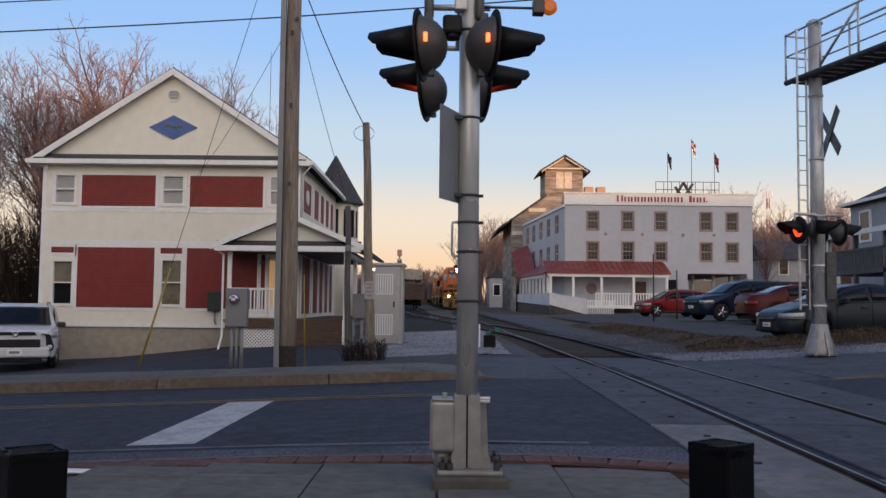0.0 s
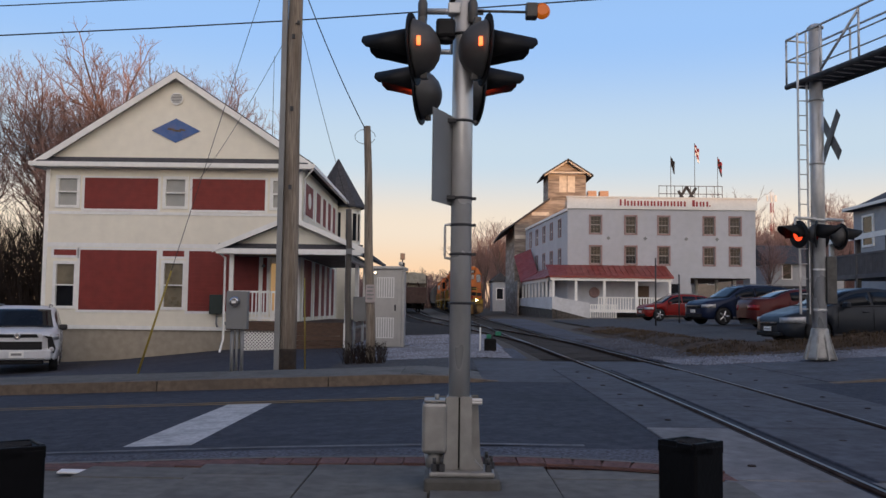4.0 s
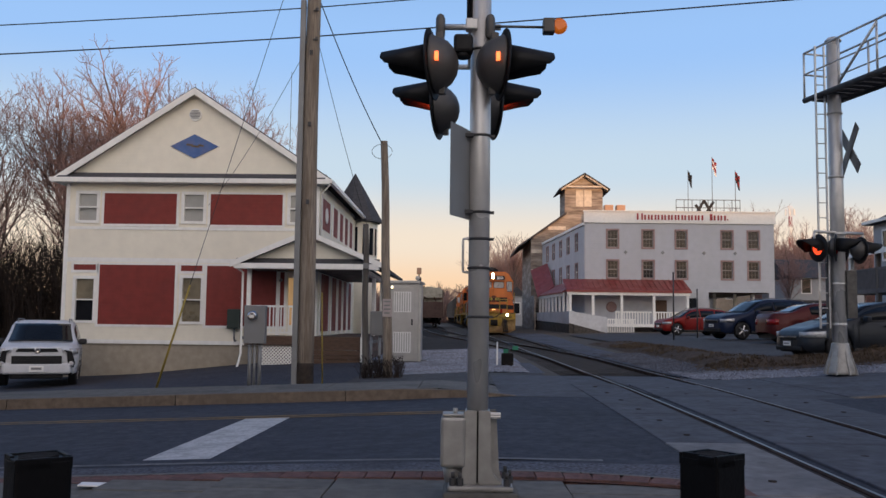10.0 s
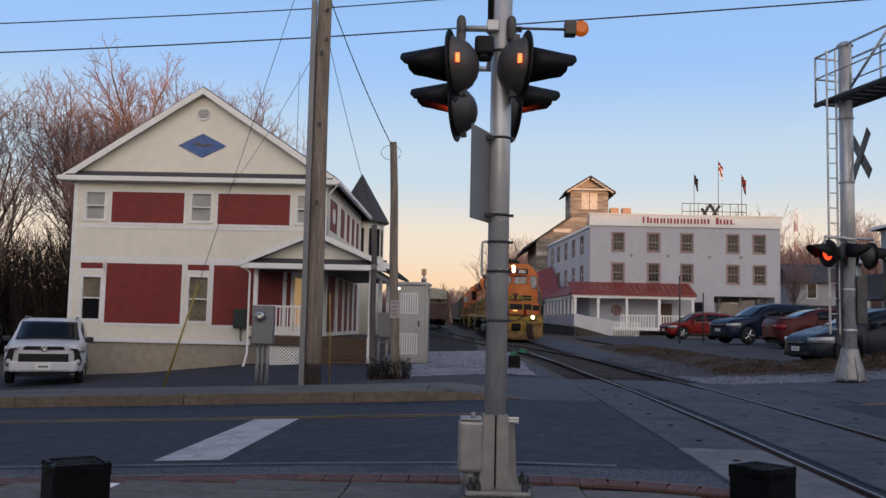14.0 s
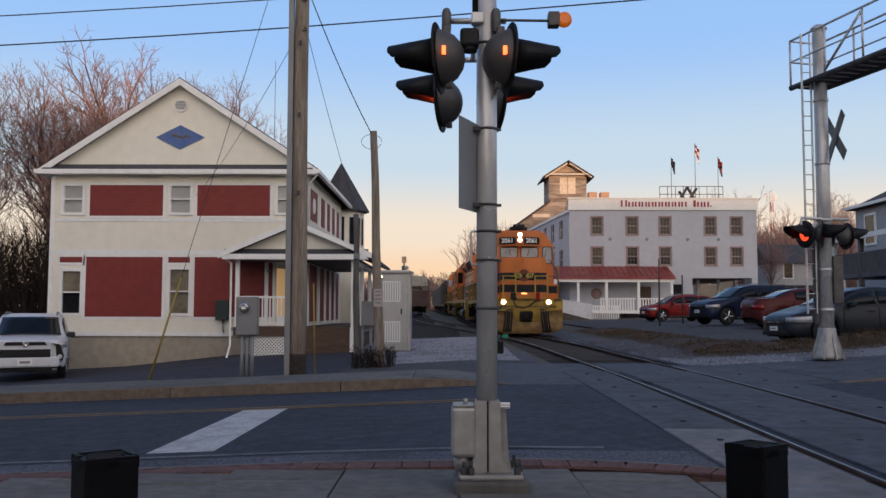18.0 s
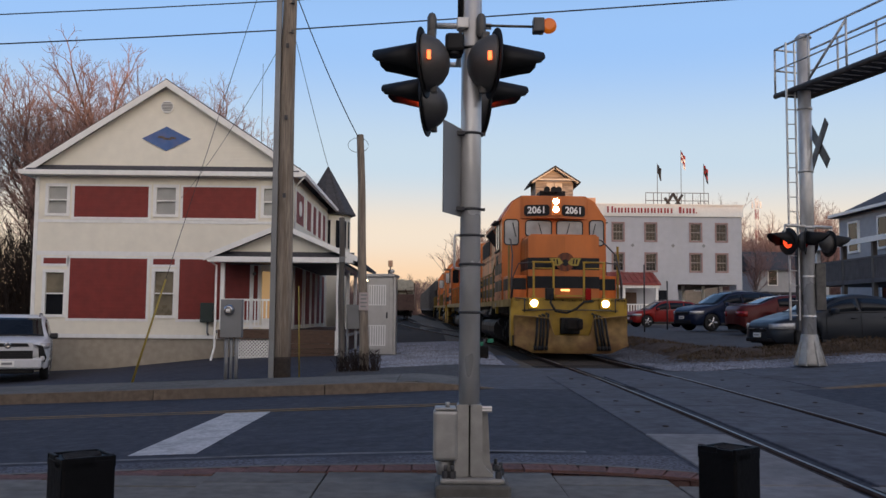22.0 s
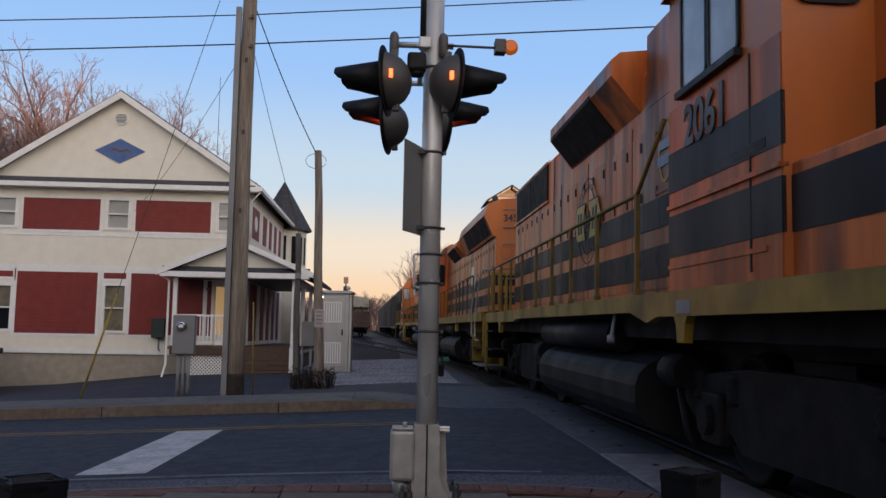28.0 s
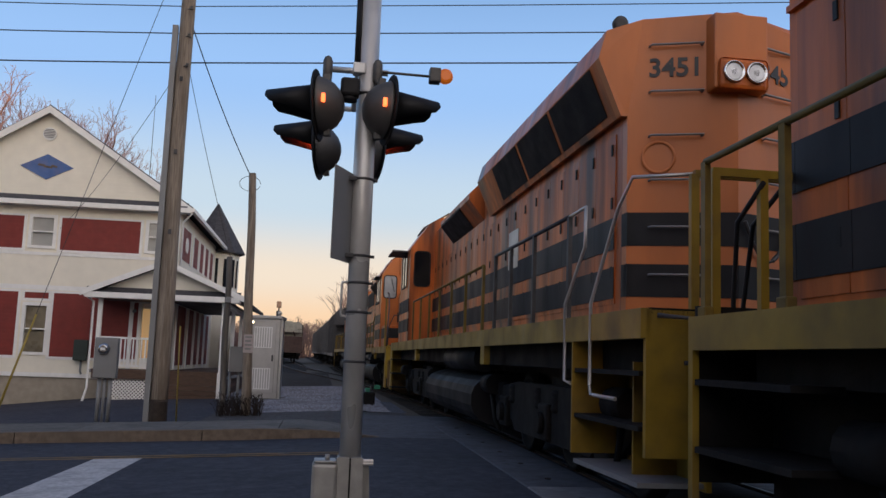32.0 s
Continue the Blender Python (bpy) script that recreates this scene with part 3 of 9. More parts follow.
def marking(name, corners, material, label):
    bm = B()
    cells = 12
    a, b, c, d = [Vector((*p, 0)) for p in corners]
    grid = [[None] * 2 for _ in range(cells + 1)]
    for i in range(cells + 1):
        for j, (p, q) in enumerate(((a, b), (d, c))):
            v = p.lerp(q, i / cells)
            grid[i][j] = bm.verts.new((v.x, v.y, ground_z(v.x, v.y) + 0.004))
    for i in range(cells):
        bm.faces.new((grid[i][0], grid[i + 1][0], grid[i + 1][1], grid[i][1]))
    bmesh.ops.recalc_face_normals(bm, faces=bm.faces)
    return part(name, bm, material, markings, label)


marking("white_bar", ((-2.60, 7.95), (-2.01, 7.95), (-1.97, 11.43), (-2.52, 11.43)), ROAD_WHITE, "white stop bar")
marking("edge_line", ((-9.0, 7.68), (1.35, 7.68), (1.35, 7.765), (-9.0, 7.765)), ROAD_FADED, "faded white edge line")
for y in (11.33, 11.53):
    marking("centre_line", ((-40, y), (0.6, y), (0.6, y + 0.10), (-40, y + 0.10)), ROAD_YELLOW, "worn double yellow centre line")
    marking("centre_line", ((9.0, y), (50, y), (50, y + 0.10), (9.0, y + 0.10)), ROAD_YELLOW, "worn double yellow centre line")


# Pavements with their kerbs.
def near_edge(x):
    return 6.5 if x < 0.9 else 6.5 - 0.32 * (x - 0.9) ** 2


near_walk = thing("pavement_near", "grey concrete pavement with a red paver border", "pavement", kind="structure")
for i in range(-17, 4):
    for j in range(-4, 9):
        x0, y0 = 0.1 + 0.75 * i, -0.2 + 0.75 * j
        x1 = min(x0 + 0.735, 1.99)
        top = min(y0 + 0.735, near_edge((x0 + x1) / 2) - 0.35)
        if top - y0 < 0.1 or x1 - x0 < 0.1:
            continue
        bm = B()
        z = ground_z(x0 + 0.37, 3)
        box(bm, x0, x1, y0, top, z - 0.1, z + 0.125 + random.uniform(-0.003, 0.003), 0.006)
        part("slab", bm, CONCRETE, near_walk)
bm = B()
bed = [(0.19 * i - 0.095) for i in range(-60, 12)]
bed = [[bm.verts.new((x, near_edge(x) - d, ground_z(x, 6) + 0.112)) for d in (0.37, 0.02)] for x in bed]
for a, b in zip(bed, bed[1:]):
    bm.faces.new((a[0], b[0], b[1], a[1]))
part("paver_bed", bm, BRICK, near_walk)
x = -11.4
while x < 1.95:
    slope = -0.64 * max(0, x - 0.9)
    z = ground_z(x, 6)
    bm = B()
    box(bm, -0.091, 0.091, -0.115, 0.115, z - 0.1, z + 0.128, 0.005)
    p = part("paver", bm, BRICK, near_walk)
    p.matrix_basis = pose(x, near_edge(x) - 0.23, 0, 0, 0, math.degrees(math.atan(slope)))
    x += 0.19 / math.hypot(1, slope)
for i in range(-12, 2):
    bm = B()
    n = 6
    x0, w = 1.0 * i, 0.99
    for k in range(n):
        a, b = x0 + w * k / n, x0 + w * (k + 1) / n
        ea, eb, za, zb = near_edge(a), near_edge(b), ground_z(a, 6), ground_z(b, 6)
        vs = [bm.verts.new(p) for p in ((a, ea - 0.1, za + 0.126), (b, eb - 0.1, zb + 0.126), (b, eb + 0.03, zb + 0.115), (a, ea + 0.03, za + 0.115), (b, eb + 0.05, zb - 0.05), (a, ea + 0.05, za - 0.05))]
        bm.faces.new(vs[:4]), bm.faces.new((vs[3], vs[2], vs[4], vs[5]))
    part("kerbstone", bm, CONCRETE, near_walk)

far_walk = thing("pavement_far", "concrete pavement with a tan kerb on the far side", "pavement", kind="structure")


def kerb_run(x0, x1, ends=(), tall=0.15):
    length = 2.62
    n = max(1, round((x1 - x0) / length))
    for k in range(n):
        a, b = x0 + (x1 - x0) * k / n, x0 + (x1 - x0) * (k + 1) / n - 0.015
        bm = B()
        m = 3
        for i in range(m):
            p, q = a + (b - a) * i / m, a + (b - a) * (i + 1) / m
            high = [tall * min(1, max(0.06, abs(v - end) / 1.2)) if (end := next((e for e in ends if abs(v - e) < 1.2), None)) is not None else tall for v in (p, q)]
            zp, zq = ground_z(p, 13), ground_z(q, 13)
            v = [bm.verts.new(c) for c in ((p, 13.6, zp - 0.1), (q, 13.6, zq - 0.1), (q, 13.63, zq + high[1]), (p, 13.63, zp + high[0]), (q, 13.82, zq + high[1]), (p, 13.82, zp + high[0]), (q, 13.82, zq - 0.1), (p, 13.82, zp - 0.1))]
            for f in ((0, 1, 2, 3), (3, 2, 4, 5), (5, 4, 6, 7)):
                bm.faces.new([v[j] for j in f])
            if i == 0:
                bm.faces.new((v[0], v[3], v[5], v[7]))
            if i == m - 1:
                bm.faces.new((v[1], v[6], v[4], v[2]))
        part("kerbstone", bm, KERB, far_walk)


kerb_run(-35.0, 1.0, (1.0,))
kerb_run(5.9, 32.0, (5.9,), 0.05)


def slab_run(x0, x1, step, y0, y1, lift, material=CONCRETE):
    x = x0
    while x < x1 - 0.1:
        e = min(x + step - 0.012, x1)
        bm = B()
        v = [bm.verts.new(c) for c in ((x, y0, ground_z(x, 13) + lift), (e, y0, ground_z(e, 13) + lift), (e, y1, ground_z(e, 13) + lift), (x, y1, ground_z(x, 13) + lift))]
        w = [bm.verts.new((c.co.x, c.co.y, c.co.z - 0.15)) for c in v]
        bm.faces.new(v)
        for i in range(4):
            bm.faces.new((v[i], w[i], w[(i + 1) % 4], v[(i + 1) % 4]))
        part("slab", bm, material, far_walk)
        x += step


slab_run(-35.0, -0.2, 1.5, 13.83, 15.7, 0.14)
bm = B()
ramp = [[bm.verts.new((x, y, ground_z(x, 13) + lift)) for y in (13.83, 15.72)] for x, lift in ((-0.2, 0.139), (0.25, 0.09), (0.76, 0.01))]
for a, b in zip(ramp, ramp[1:]):
    bm.faces.new((a[0], b[0], b[1], a[1]))
part("ramp_slab", bm, CONCRETE, far_walk)
slab_run(6.0, 32.0, 1.5, 13.83, 18.2, 0.018, PANEL)
sheet("gravel_shoulder_west", 1.2, 2.0, 19.9, 24.5, 0.0, GRAVEL_DIM, 0.6, "dull grey gravel beside the tracks", "gravel")
sheet("gravel_verge_west", -1.95, 1.2, 19.9, 24.5, 0.03, GRAVEL, 0.6, "pale crushed gravel beside the tracks", "gravel")
sheet("gravel_lane_west", -3.5, 1.75, 24.5, 36.0, 0.0, GRAVEL, 1.0, "dull grey gravel lane along the tracks", "gravel")
sheet("cinder_lane_west", -3.5, 0.6, 36.0, 60.0, -0.035, CINDER, 1.0, "dark cinder lane along the tracks", "gravel")
strip_along("gravel_verge_track", lambda y: track_x(y) + 2.57, 1.45, 18.5, 70, -0.045, GRAVEL_DIM, 1.5, "dull grey gravel verge along the tracks", "gravel")
sheet("gravel_verge_east", 4.8, 30, 18.2, 20.4, 0.015, GRAVEL, 0.8, "pale gravel strip below the parking lot", "gravel")


def scatter_stones(name, x0, x1, y0, y1, count, size, lift, material, label):
    bm = B()
    for _ in range(count):
        x, y, r = random.uniform(x0, x1), random.uniform(y0, y1), random.uniform(0.4, 1) * size
        z = ground_z(x, y) + lift
        top = bm.verts.new((x + random.uniform(-r, r) * 0.4, y, z + r * random.uniform(0.5, 0.9)))
        ring = [bm.verts.new((x + math.cos(a) * r * random.uniform(0.7, 1.2), y + math.sin(a) * r * random.uniform(0.7, 1.2), z - 0.01)) for a in (0, 1.3, 2.5, 3.8, 5.1)]
        for i in range(5):
            bm.faces.new((top, ring[i], ring[(i + 1) % 5]))
    return solid(name, bm, material, label, "gravel", "", "stuff")


scatter_stones("gravel_stones", -1.9, 1.6, 19.8, 25.5, 6500, 0.055, 0.025, GRAVEL, "loose pale crushed stones")
scatter_stones("gravel_stones", 4.85, 16, 18.1, 20.7, 6200, 0.035, 0.02, GRAVEL, "loose pale crushed stones")
scatter_stones("gravel_stones", 4.8, 6.4, 18.6, 32, 3200, 0.05, 0.0, GRAVEL_DIM, "loose grey stones beside the rail")
scatter_stones("gravel_stones", -2.5, 1.5, 25.5, 35, 3200, 0.06, 0.0, GRAVEL, "loose grey stones in the lane")
scatter_stones("ballast_stones", 2.0, 4.75, 19.0, 40, 4200, 0.035, -0.075, BALLAST, "dark track ballast stones")


def mound(x, y):
    """The low uneven bank of dirt between the gravel and the lot."""
    bank = math.exp(-((y - 21.9) / 0.75) ** 2) * min(1, max(0, (x - 5.9) / 1.2)) + 0.7 * math.exp(-((x - 7.0) / 0.6) ** 2) * min(1, max(0, (y - 21) / 1.5)) * min(1, max(0, (36 - y) / 6))
    return min(bank, 1.1) * (0.27 + 0.17 * noise.noise((x * 0.7, y * 0.7, 5)) + 0.05 * noise.noise((x * 2.3, y * 2.3, 8)))


def bank_sheet(name, x0, x1, y0, y1, step, label):
    bm = B()
    nx, ny = round((x1 - x0) / step), round((y1 - y0) / step)
    grid = [[bm.verts.new((x, y, ground_z(x, y) + mound(x, y) + (0.03 if 0 < i < nx and 0 < j < ny else -0.06))) for j in range(ny + 1) for y in (y0 + (y1 - y0) * j / ny,)] for i in range(nx + 1) for x in (x0 + (x1 - x0) * i / nx + 0.15 * noise.noise((i, 0, 2)),)]
    for i in range(nx):
        for j in range(ny):
            bm.faces.new((grid[i][j], grid[i + 1][j], grid[i + 1][j + 1], grid[i][j + 1])).smooth = True
    return solid(name, bm, BANK, label, "verge", "", "structure")


def grass_patch(name, x0, x1, y0, y1, count, high, label):
    bm = B()
    for _ in range(count):
        x, y = random.uniform(x0, x1), random.uniform(y0, y1)
        if noise.noise((x * 0.5, y * 0.5, 3)) < -0.05:
            continue
        z, h = ground_z(x, y) + mound(x, y) + 0.02, high * random.uniform(0.4, 1)
        for _ in range(4):
            a, l = random.uniform(0, 6.28), random.uniform(0.2, 0.9) * h
            w = 0.008
            v = [bm.verts.new(c) for c in ((x - w * math.sin(a), y + w * math.cos(a), z), (x + w * math.sin(a), y - w * math.cos(a), z), (x + math.cos(a) * l, y + math.sin(a) * l, z + h))]
            bm.faces.new(v)
    return solid(name, bm, GRASS, label, "grass", "", "stuff")


bank_sheet("verge_east", 5.7, 30, 20.3, 23.0, 0.35, "bare brown bank between gravel and lot")
bank_sheet("verge_lot_edge", 6.2, 8.0, 22.9, 44, 0.35, "bare brown verge along the tracks")
scatter_stones("gravel_stones", 5.8, 10, 20.3, 21.6, 260, 0.035, 0.06, GRAVEL_DIM, "loose grey stones in the verge")
grass_patch("dry_grass", 6.0, 17, 20.8, 22.9, 6500, 0.10, "tufts of dry tan grass between gravel and lot")
grass_patch("dry_grass", 6.3, 7.9, 22.5, 42, 3000, 0.11, "dry tan grass along the tracks")


# ---- the red and white house ----
HX, HY, HZ = -8.45, 28.0, -0.6
house = thing("house", "two-storey cream clapboard house with barn-red panels and a porch", "house", pose(HX, HY, HZ))


def hbox(name, x0, x1, y0, y1, z0, z1, material, parent=None, label="", bevel=0.0):
    """A block of the house, given by its place in the world."""
    bm = B()
    box(bm, x0 - HX, x1 - HX, y0 - HY, y1 - HY, z0 - HZ, z1 - HZ, bevel)
    return part(name, bm, material, parent or house, label)


HL, HR, HB = -12.5, -4.4, 38.5      # left, right and back walls
EAVE, APEX, MID = 5.5, 8.42, -8.45


def front_wall():
    """The front wall with its window openings, the gable and the side walls."""
    holes = [(-12.12, -11.47, 4.15, 5.07), (-8.74, -8.06, 4.15, 5.07), (-5.36, -4.70, 4.15, 5.07), (-12.1, -11.46, 0.98, 2.36), (-8.71, -8.05, 0.98, 2.42), (-5.33, -4.58, 0.62, 2.55)]
    xs = sorted({HL, HR, *[h[i] for h in holes for i in (0, 1)]})
    zs = sorted({0.3, EAVE, *[h[i] for h in holes for i in (2, 3)]})
    bm = B()
    for x0, x1 in zip(xs, xs[1:]):
        for z0, z1 in zip(zs, zs[1:]):
            cx, cz = (x0 + x1) / 2, (z0 + z1) / 2
            if not any(h[0] < cx < h[1] and h[2] < cz < h[3] for h in holes):
                box(bm, x0 - HX, x1 - HX, 0, 0.2, z0 - HZ, z1 - HZ)
    bmesh.ops.remove_doubles(bm, verts=bm.verts, dist=0.0005)
    part("front_wall", bm, SIDING, house)
    bm = B()
    extrude(bm, ((HL - HX, EAVE - HZ), (HR - HX, EAVE - HZ), (HR - HX, EAVE + 0.11 - HZ), (MID - HX, APEX - 0.12 - HZ), (HL - HX, EAVE + 0.11 - HZ)), "y", 0.0, 0.2)
    part("gable_wall", bm, SIDING, house, "cream clapboard gable")
    return holes


HOLES = front_wall()
hbox("side_wall", HR - 0.2, HR, HY + 0.2, HB, 0.3, EAVE, SIDING, label="clapboard side wall")
hbox("side_wall", HL, HL + 0.2, HY + 0.2, HB, 0.3, EAVE, SIDING)
hbox("back_wall", HL, HR, HB, HB + 0.2, -0.9, EAVE, SIDING)
hbox("foundation", HL + 0.04, HR - 0.04, HY + 0.04, HB, -1.3, 0.3, FOUNDATION, label="painted block foundation")
bm = B()
for s in (-1, 1):
    run, rise = 4.42, 0.66 * 4.05
    out = [(s * 0.0, APEX + 0.06 - HZ), (s * run, APEX + 0.06 - rise * run / 4.05 - HZ), (s * run, APEX - 0.04 - rise * run / 4.05 - HZ), (0, APEX - 0.06 - HZ)]
    extrude(bm, out, "y", -0.2, HB - HY + 0.4)
part("roof", bm, SHINGLE, house, "grey shingle gable roof")
for s in (-1, 1):
    bm = B()
    drop = 0.66
    extrude(bm, ((0, APEX + 0.02 - HZ), (s * 4.42, APEX + 0.02 - drop * 4.42 - HZ), (s * 4.42, EAVE - 0.0 - HZ), (s * 4.2, APEX - 0.2 - drop * 4.2 - HZ), (0, APEX - 0.2 - HZ)), "y", -0.25, -0.2)
    part("rake_board", bm, TRIM, house, "white rake board")
    bm = B()
    box(bm, s * 4.42 - 0.06, s * 4.42 + 0.06, -0.36, HB - HY + 0.4, EAVE - 0.1 - HZ, EAVE + 0.02 - HZ)
    part("gutter", bm, TRIM, house, "white eave gutter")
bm = B()
extrude(bm, ((-0.36, EAVE + 0.02 - HZ), (0.0, EAVE + 0.22 - HZ), (0.0, EAVE - HZ)), "x", -4.25, 4.25)
part("pent_roof", bm, SHINGLE, house, "narrow shingled pent roof")
hbox("eave_board", -12.85, -4.05, HY - 0.38, HY - 0.005, EAVE - 0.13, EAVE + 0.015, TRIM, label="white eave board")
for x0, x1, z0, z1 in ((-11.27, -8.95, 4.08, 5.06), (-7.87, -5.57, 4.08, 5.06), (-11.33, -8.92, 0.9, 2.78), (-7.91, -5.45, 0.9, 2.78), (-12.16, -11.45, 2.6, 2.78), (-8.74, -8.06, 2.6, 2.78), (-4.52, -4.41, 0.62, 2.6)):
    hbox("red_panel", x0, x1, HY - 0.012, HY - 0.001, z0, z1, RED_SIDING, label="barn-red clapboard panel")
    if x1 - x0 > 0.3:
        for a, b, c, d in ((x0 - 0.08, x0, z0 - 0.08, z1 + 0.06), (x1, x1 + 0.08, z0 - 0.08, z1 + 0.06), (x0, x1, z0 - 0.08, z0), (x0, x1, z1, z1 + 0.06)):
            hbox("trim_board", a, b, HY - 0.022, HY - 0.001, c, d, TRIM)
hbox("band_board", HL, HR, HY - 0.018, HY - 0.002, 2.86, 3.0, TRIM)
hbox("band_board", HL, HR, HY - 0.018, HY - 0.002, 3.9, 3.99, TRIM)
hbox("sill_board", HL, HR, HY - 0.025, HY - 0.002, 0.3, 0.42, TRIM)
for x in (HL, HR - 0.12):
    hbox("corner_board", x, x + 0.12, HY - 0.03, HY - 0.003, 0.3, EAVE - 0.14, TRIM)


def sash_window(x0, x1, z0, z1, upper, lower, parent=None, y=HY):
    """A double-hung window set in its opening, with a blind, dark glass or a painted tan reflection in each sash."""
    w = hbox("window", x0, x1, y + 0.10, y + 0.16, z0, z1, PLASTIC, parent, "double-hung window with white frame")
    for a, b, c, d in ((x0 - 0.06, x0 + 0.035, z0 - 0.05, z1 + 0.06), (x1 - 0.035, x1 + 0.06, z0 - 0.05, z1 + 0.06), (x0 + 0.035, x1 - 0.035, z1 - 0.035, z1 + 0.06), (x0 + 0.035, x1 - 0.035, z0 - 0.05, z0 + 0.035), (x0 + 0.035, x1 - 0.035, (z0 + z1) / 2 - 0.02, (z0 + z1) / 2 + 0.02)):
        hbox("frame", a, b, y - 0.035, y + 0.08, c, d, TRIM, w)
    mid = (z0 + z1) / 2
    hbox("pane", x0 + 0.035, x1 - 0.035, y + 0.055, y + 0.075, mid, z1 - 0.03, upper, w)
    hbox("pane", x0 + 0.035, x1 - 0.035, y + 0.07, y + 0.09, z0 + 0.03, mid, lower, w)
    return w


for h, (up, low) in zip(HOLES, ((BLIND, BLIND), (BLIND, BLIND), (BLIND, BLIND), (TAN_REFLECTION, PANE), (TAN_REFLECTION, TAN_REFLECTION))):
    sash_window(*h, up, low)
# The front door, under the porch.
d = hbox("door", -5.58, -4.83, HY + 0.08, HY + 0.14, 0.62, 2.55, TRIM, label="white glazed door")
hbox("pane", -5.46, -4.95, HY + 0.06, HY + 0.08, 0.95, 2.42, DOOR_GLOW, d)
for x0, x1 in ((-5.70, -5.58), (-4.83, -4.77)):
    hbox("frame", x0, x1, HY - 0.03, HY + 0.1, 0.62, 2.6, TRIM, d)
hbox("frame", -5.70, -4.77, HY - 0.03, HY + 0.1, 2.6, 2.72, TRIM, d)
# Gable vent and the blue diamond board.
bm = B()
tube(bm, (0, 0.0, 7.61 - HZ), (0, -0.05, 7.61 - HZ), 0.2, seg=24)
vent = part("gable_vent", bm, TRIM, house, "round white louvred vent")
for k in range(6):
    bm = B()
    z, w = 7.49 + 0.048 * k, math.sqrt(max(0.001, 0.17 ** 2 - (7.49 + 0.048 * k - 7.61) ** 2))
    box(bm, -w, w, -0.07, -0.045, z - HZ, z + 0.02 - HZ)
    part("louvre", bm, BOX_GREY, vent)
bm = B()
extrude(bm, ((-0.77, 6.59 - HZ), (0.0, 6.2 - HZ), (0.77, 6.59 - HZ), (0.0, 6.98 - HZ)), "y", -0.03, -0.002)
dia = part("diamond_board", bm, SIGN_BLUE, house, "blue diamond board with a tan emblem")
bm = B()
for x0, x1, z0 in ((-0.28, -0.05, 6.62), (-0.1, 0.16, 6.57), (0.1, 0.3, 6.60)):
    extrude(bm, ((x0, z0 - HZ), (x1, z0 - 0.03 - HZ), (x1, z0 + 0.03 - HZ), (x0 + 0.04, z0 + 0.06 - HZ)), "y", -0.036, -0.03)
part("emblem", bm, KERB, dia, "tan painted emblem")

# Side wall panels, oval window and tall porch windows.
for k, (y0, y1) in enumerate(((28.5, 30.2), (30.9, 32.0), (32.5, 33.4), (33.9, 34.8), (35.3, 36.2))):
    hbox("red_panel", HR + 0.001, HR + 0.014, y0, y1, 4.05, 5.06, RED_SIDING)
    for a, b in ((y0 - 0.1, y0), (y1, y1 + 0.1)):
        hbox("trim_board", HR + 0.001, HR + 0.03, a, b, 3.98, 5.12, TRIM)
    hbox("red_panel", HR + 0.001, HR + 0.014, y0, y1, 0.75, 2.6, RED_SIDING)
    for a, b in ((y0 - 0.12, y0), (y1, y1 + 0.12)):
        hbox("trim_board", HR + 0.001, HR + 0.03, a, b, 0.65, 2.7, TRIM)
bm = B()
lathe(bm, ((0.26, 0), (0.26, 0.03), (0.2, 0.035), (0.2, 0.02)), (HR + 0.014 - HX, 1.35, 4.55 - HZ), (1, 0, 0), 20)
part("oval_window", bm, TRIM, house, "oval window with white frame")

# The porch.
PF = 26.3
hbox("porch_floor", -6.25, -2.65, PF, HY - 0.03, 0.5, 0.62, BROWN_WOOD, label="brown boarded porch floor")
hbox("porch_floor", HR + 0.03, -2.65, HY - 0.03, 35.0, 0.5, 0.62, BROWN_WOOD)
bm = B()
for out in (((-6.62, 2.78), (-4.42, 3.72), (-4.42, 3.6), (-6.62, 2.66)), ((-2.22, 2.78), (-4.42, 3.72), (-4.42, 3.6), (-2.22, 2.66))):
    extrude(bm, [(x - HX, z - HZ) for x, z in out], "y", PF - 0.3 - HY, 35.2 - HY)
part("porch_roof", bm, SHINGLE, house, "shingled porch roof")
for out in (((-6.66, 2.79), (-4.42, 3.74), (-4.42, 3.58), (-6.66, 2.63)), ((-2.18, 2.79), (-4.42, 3.74), (-4.42, 3.58), (-2.18, 2.63))):
    bm = B()
    extrude(bm, [(x - HX, z - HZ) for x, z in out], "y", PF - 0.34 - HY, PF - 0.30 - HY)
    part("rake_board", bm, TRIM, house)
bm = B()
extrude(bm, [(x - HX, z - HZ) for x, z in ((-6.3, 2.82), (-2.55, 2.82), (-4.42, 3.6))], "y", PF - HY, PF + 0.1 - HY)
part("porch_gable", bm, SIDING, house, "cream porch gable")
bm = B()
extrude(bm, ((PF - 0.3 - HY, 2.76 - HZ), (PF - HY, 2.92 - HZ), (PF - HY, 2.76 - HZ)), "x", -6.55 - HX, -2.3 - HX)
part("pent_roof", bm, SHINGLE, house)
hbox("porch_beam", -6.55, -2.3, PF - 0.31, PF + 0.12, 2.6, 2.755, TRIM, label="white porch beam")
# Ceilings coloured dark to paint in the shade under the porch roof.
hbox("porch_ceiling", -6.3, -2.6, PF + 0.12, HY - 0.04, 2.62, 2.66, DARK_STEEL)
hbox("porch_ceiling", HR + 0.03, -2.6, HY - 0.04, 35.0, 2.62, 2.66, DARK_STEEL)
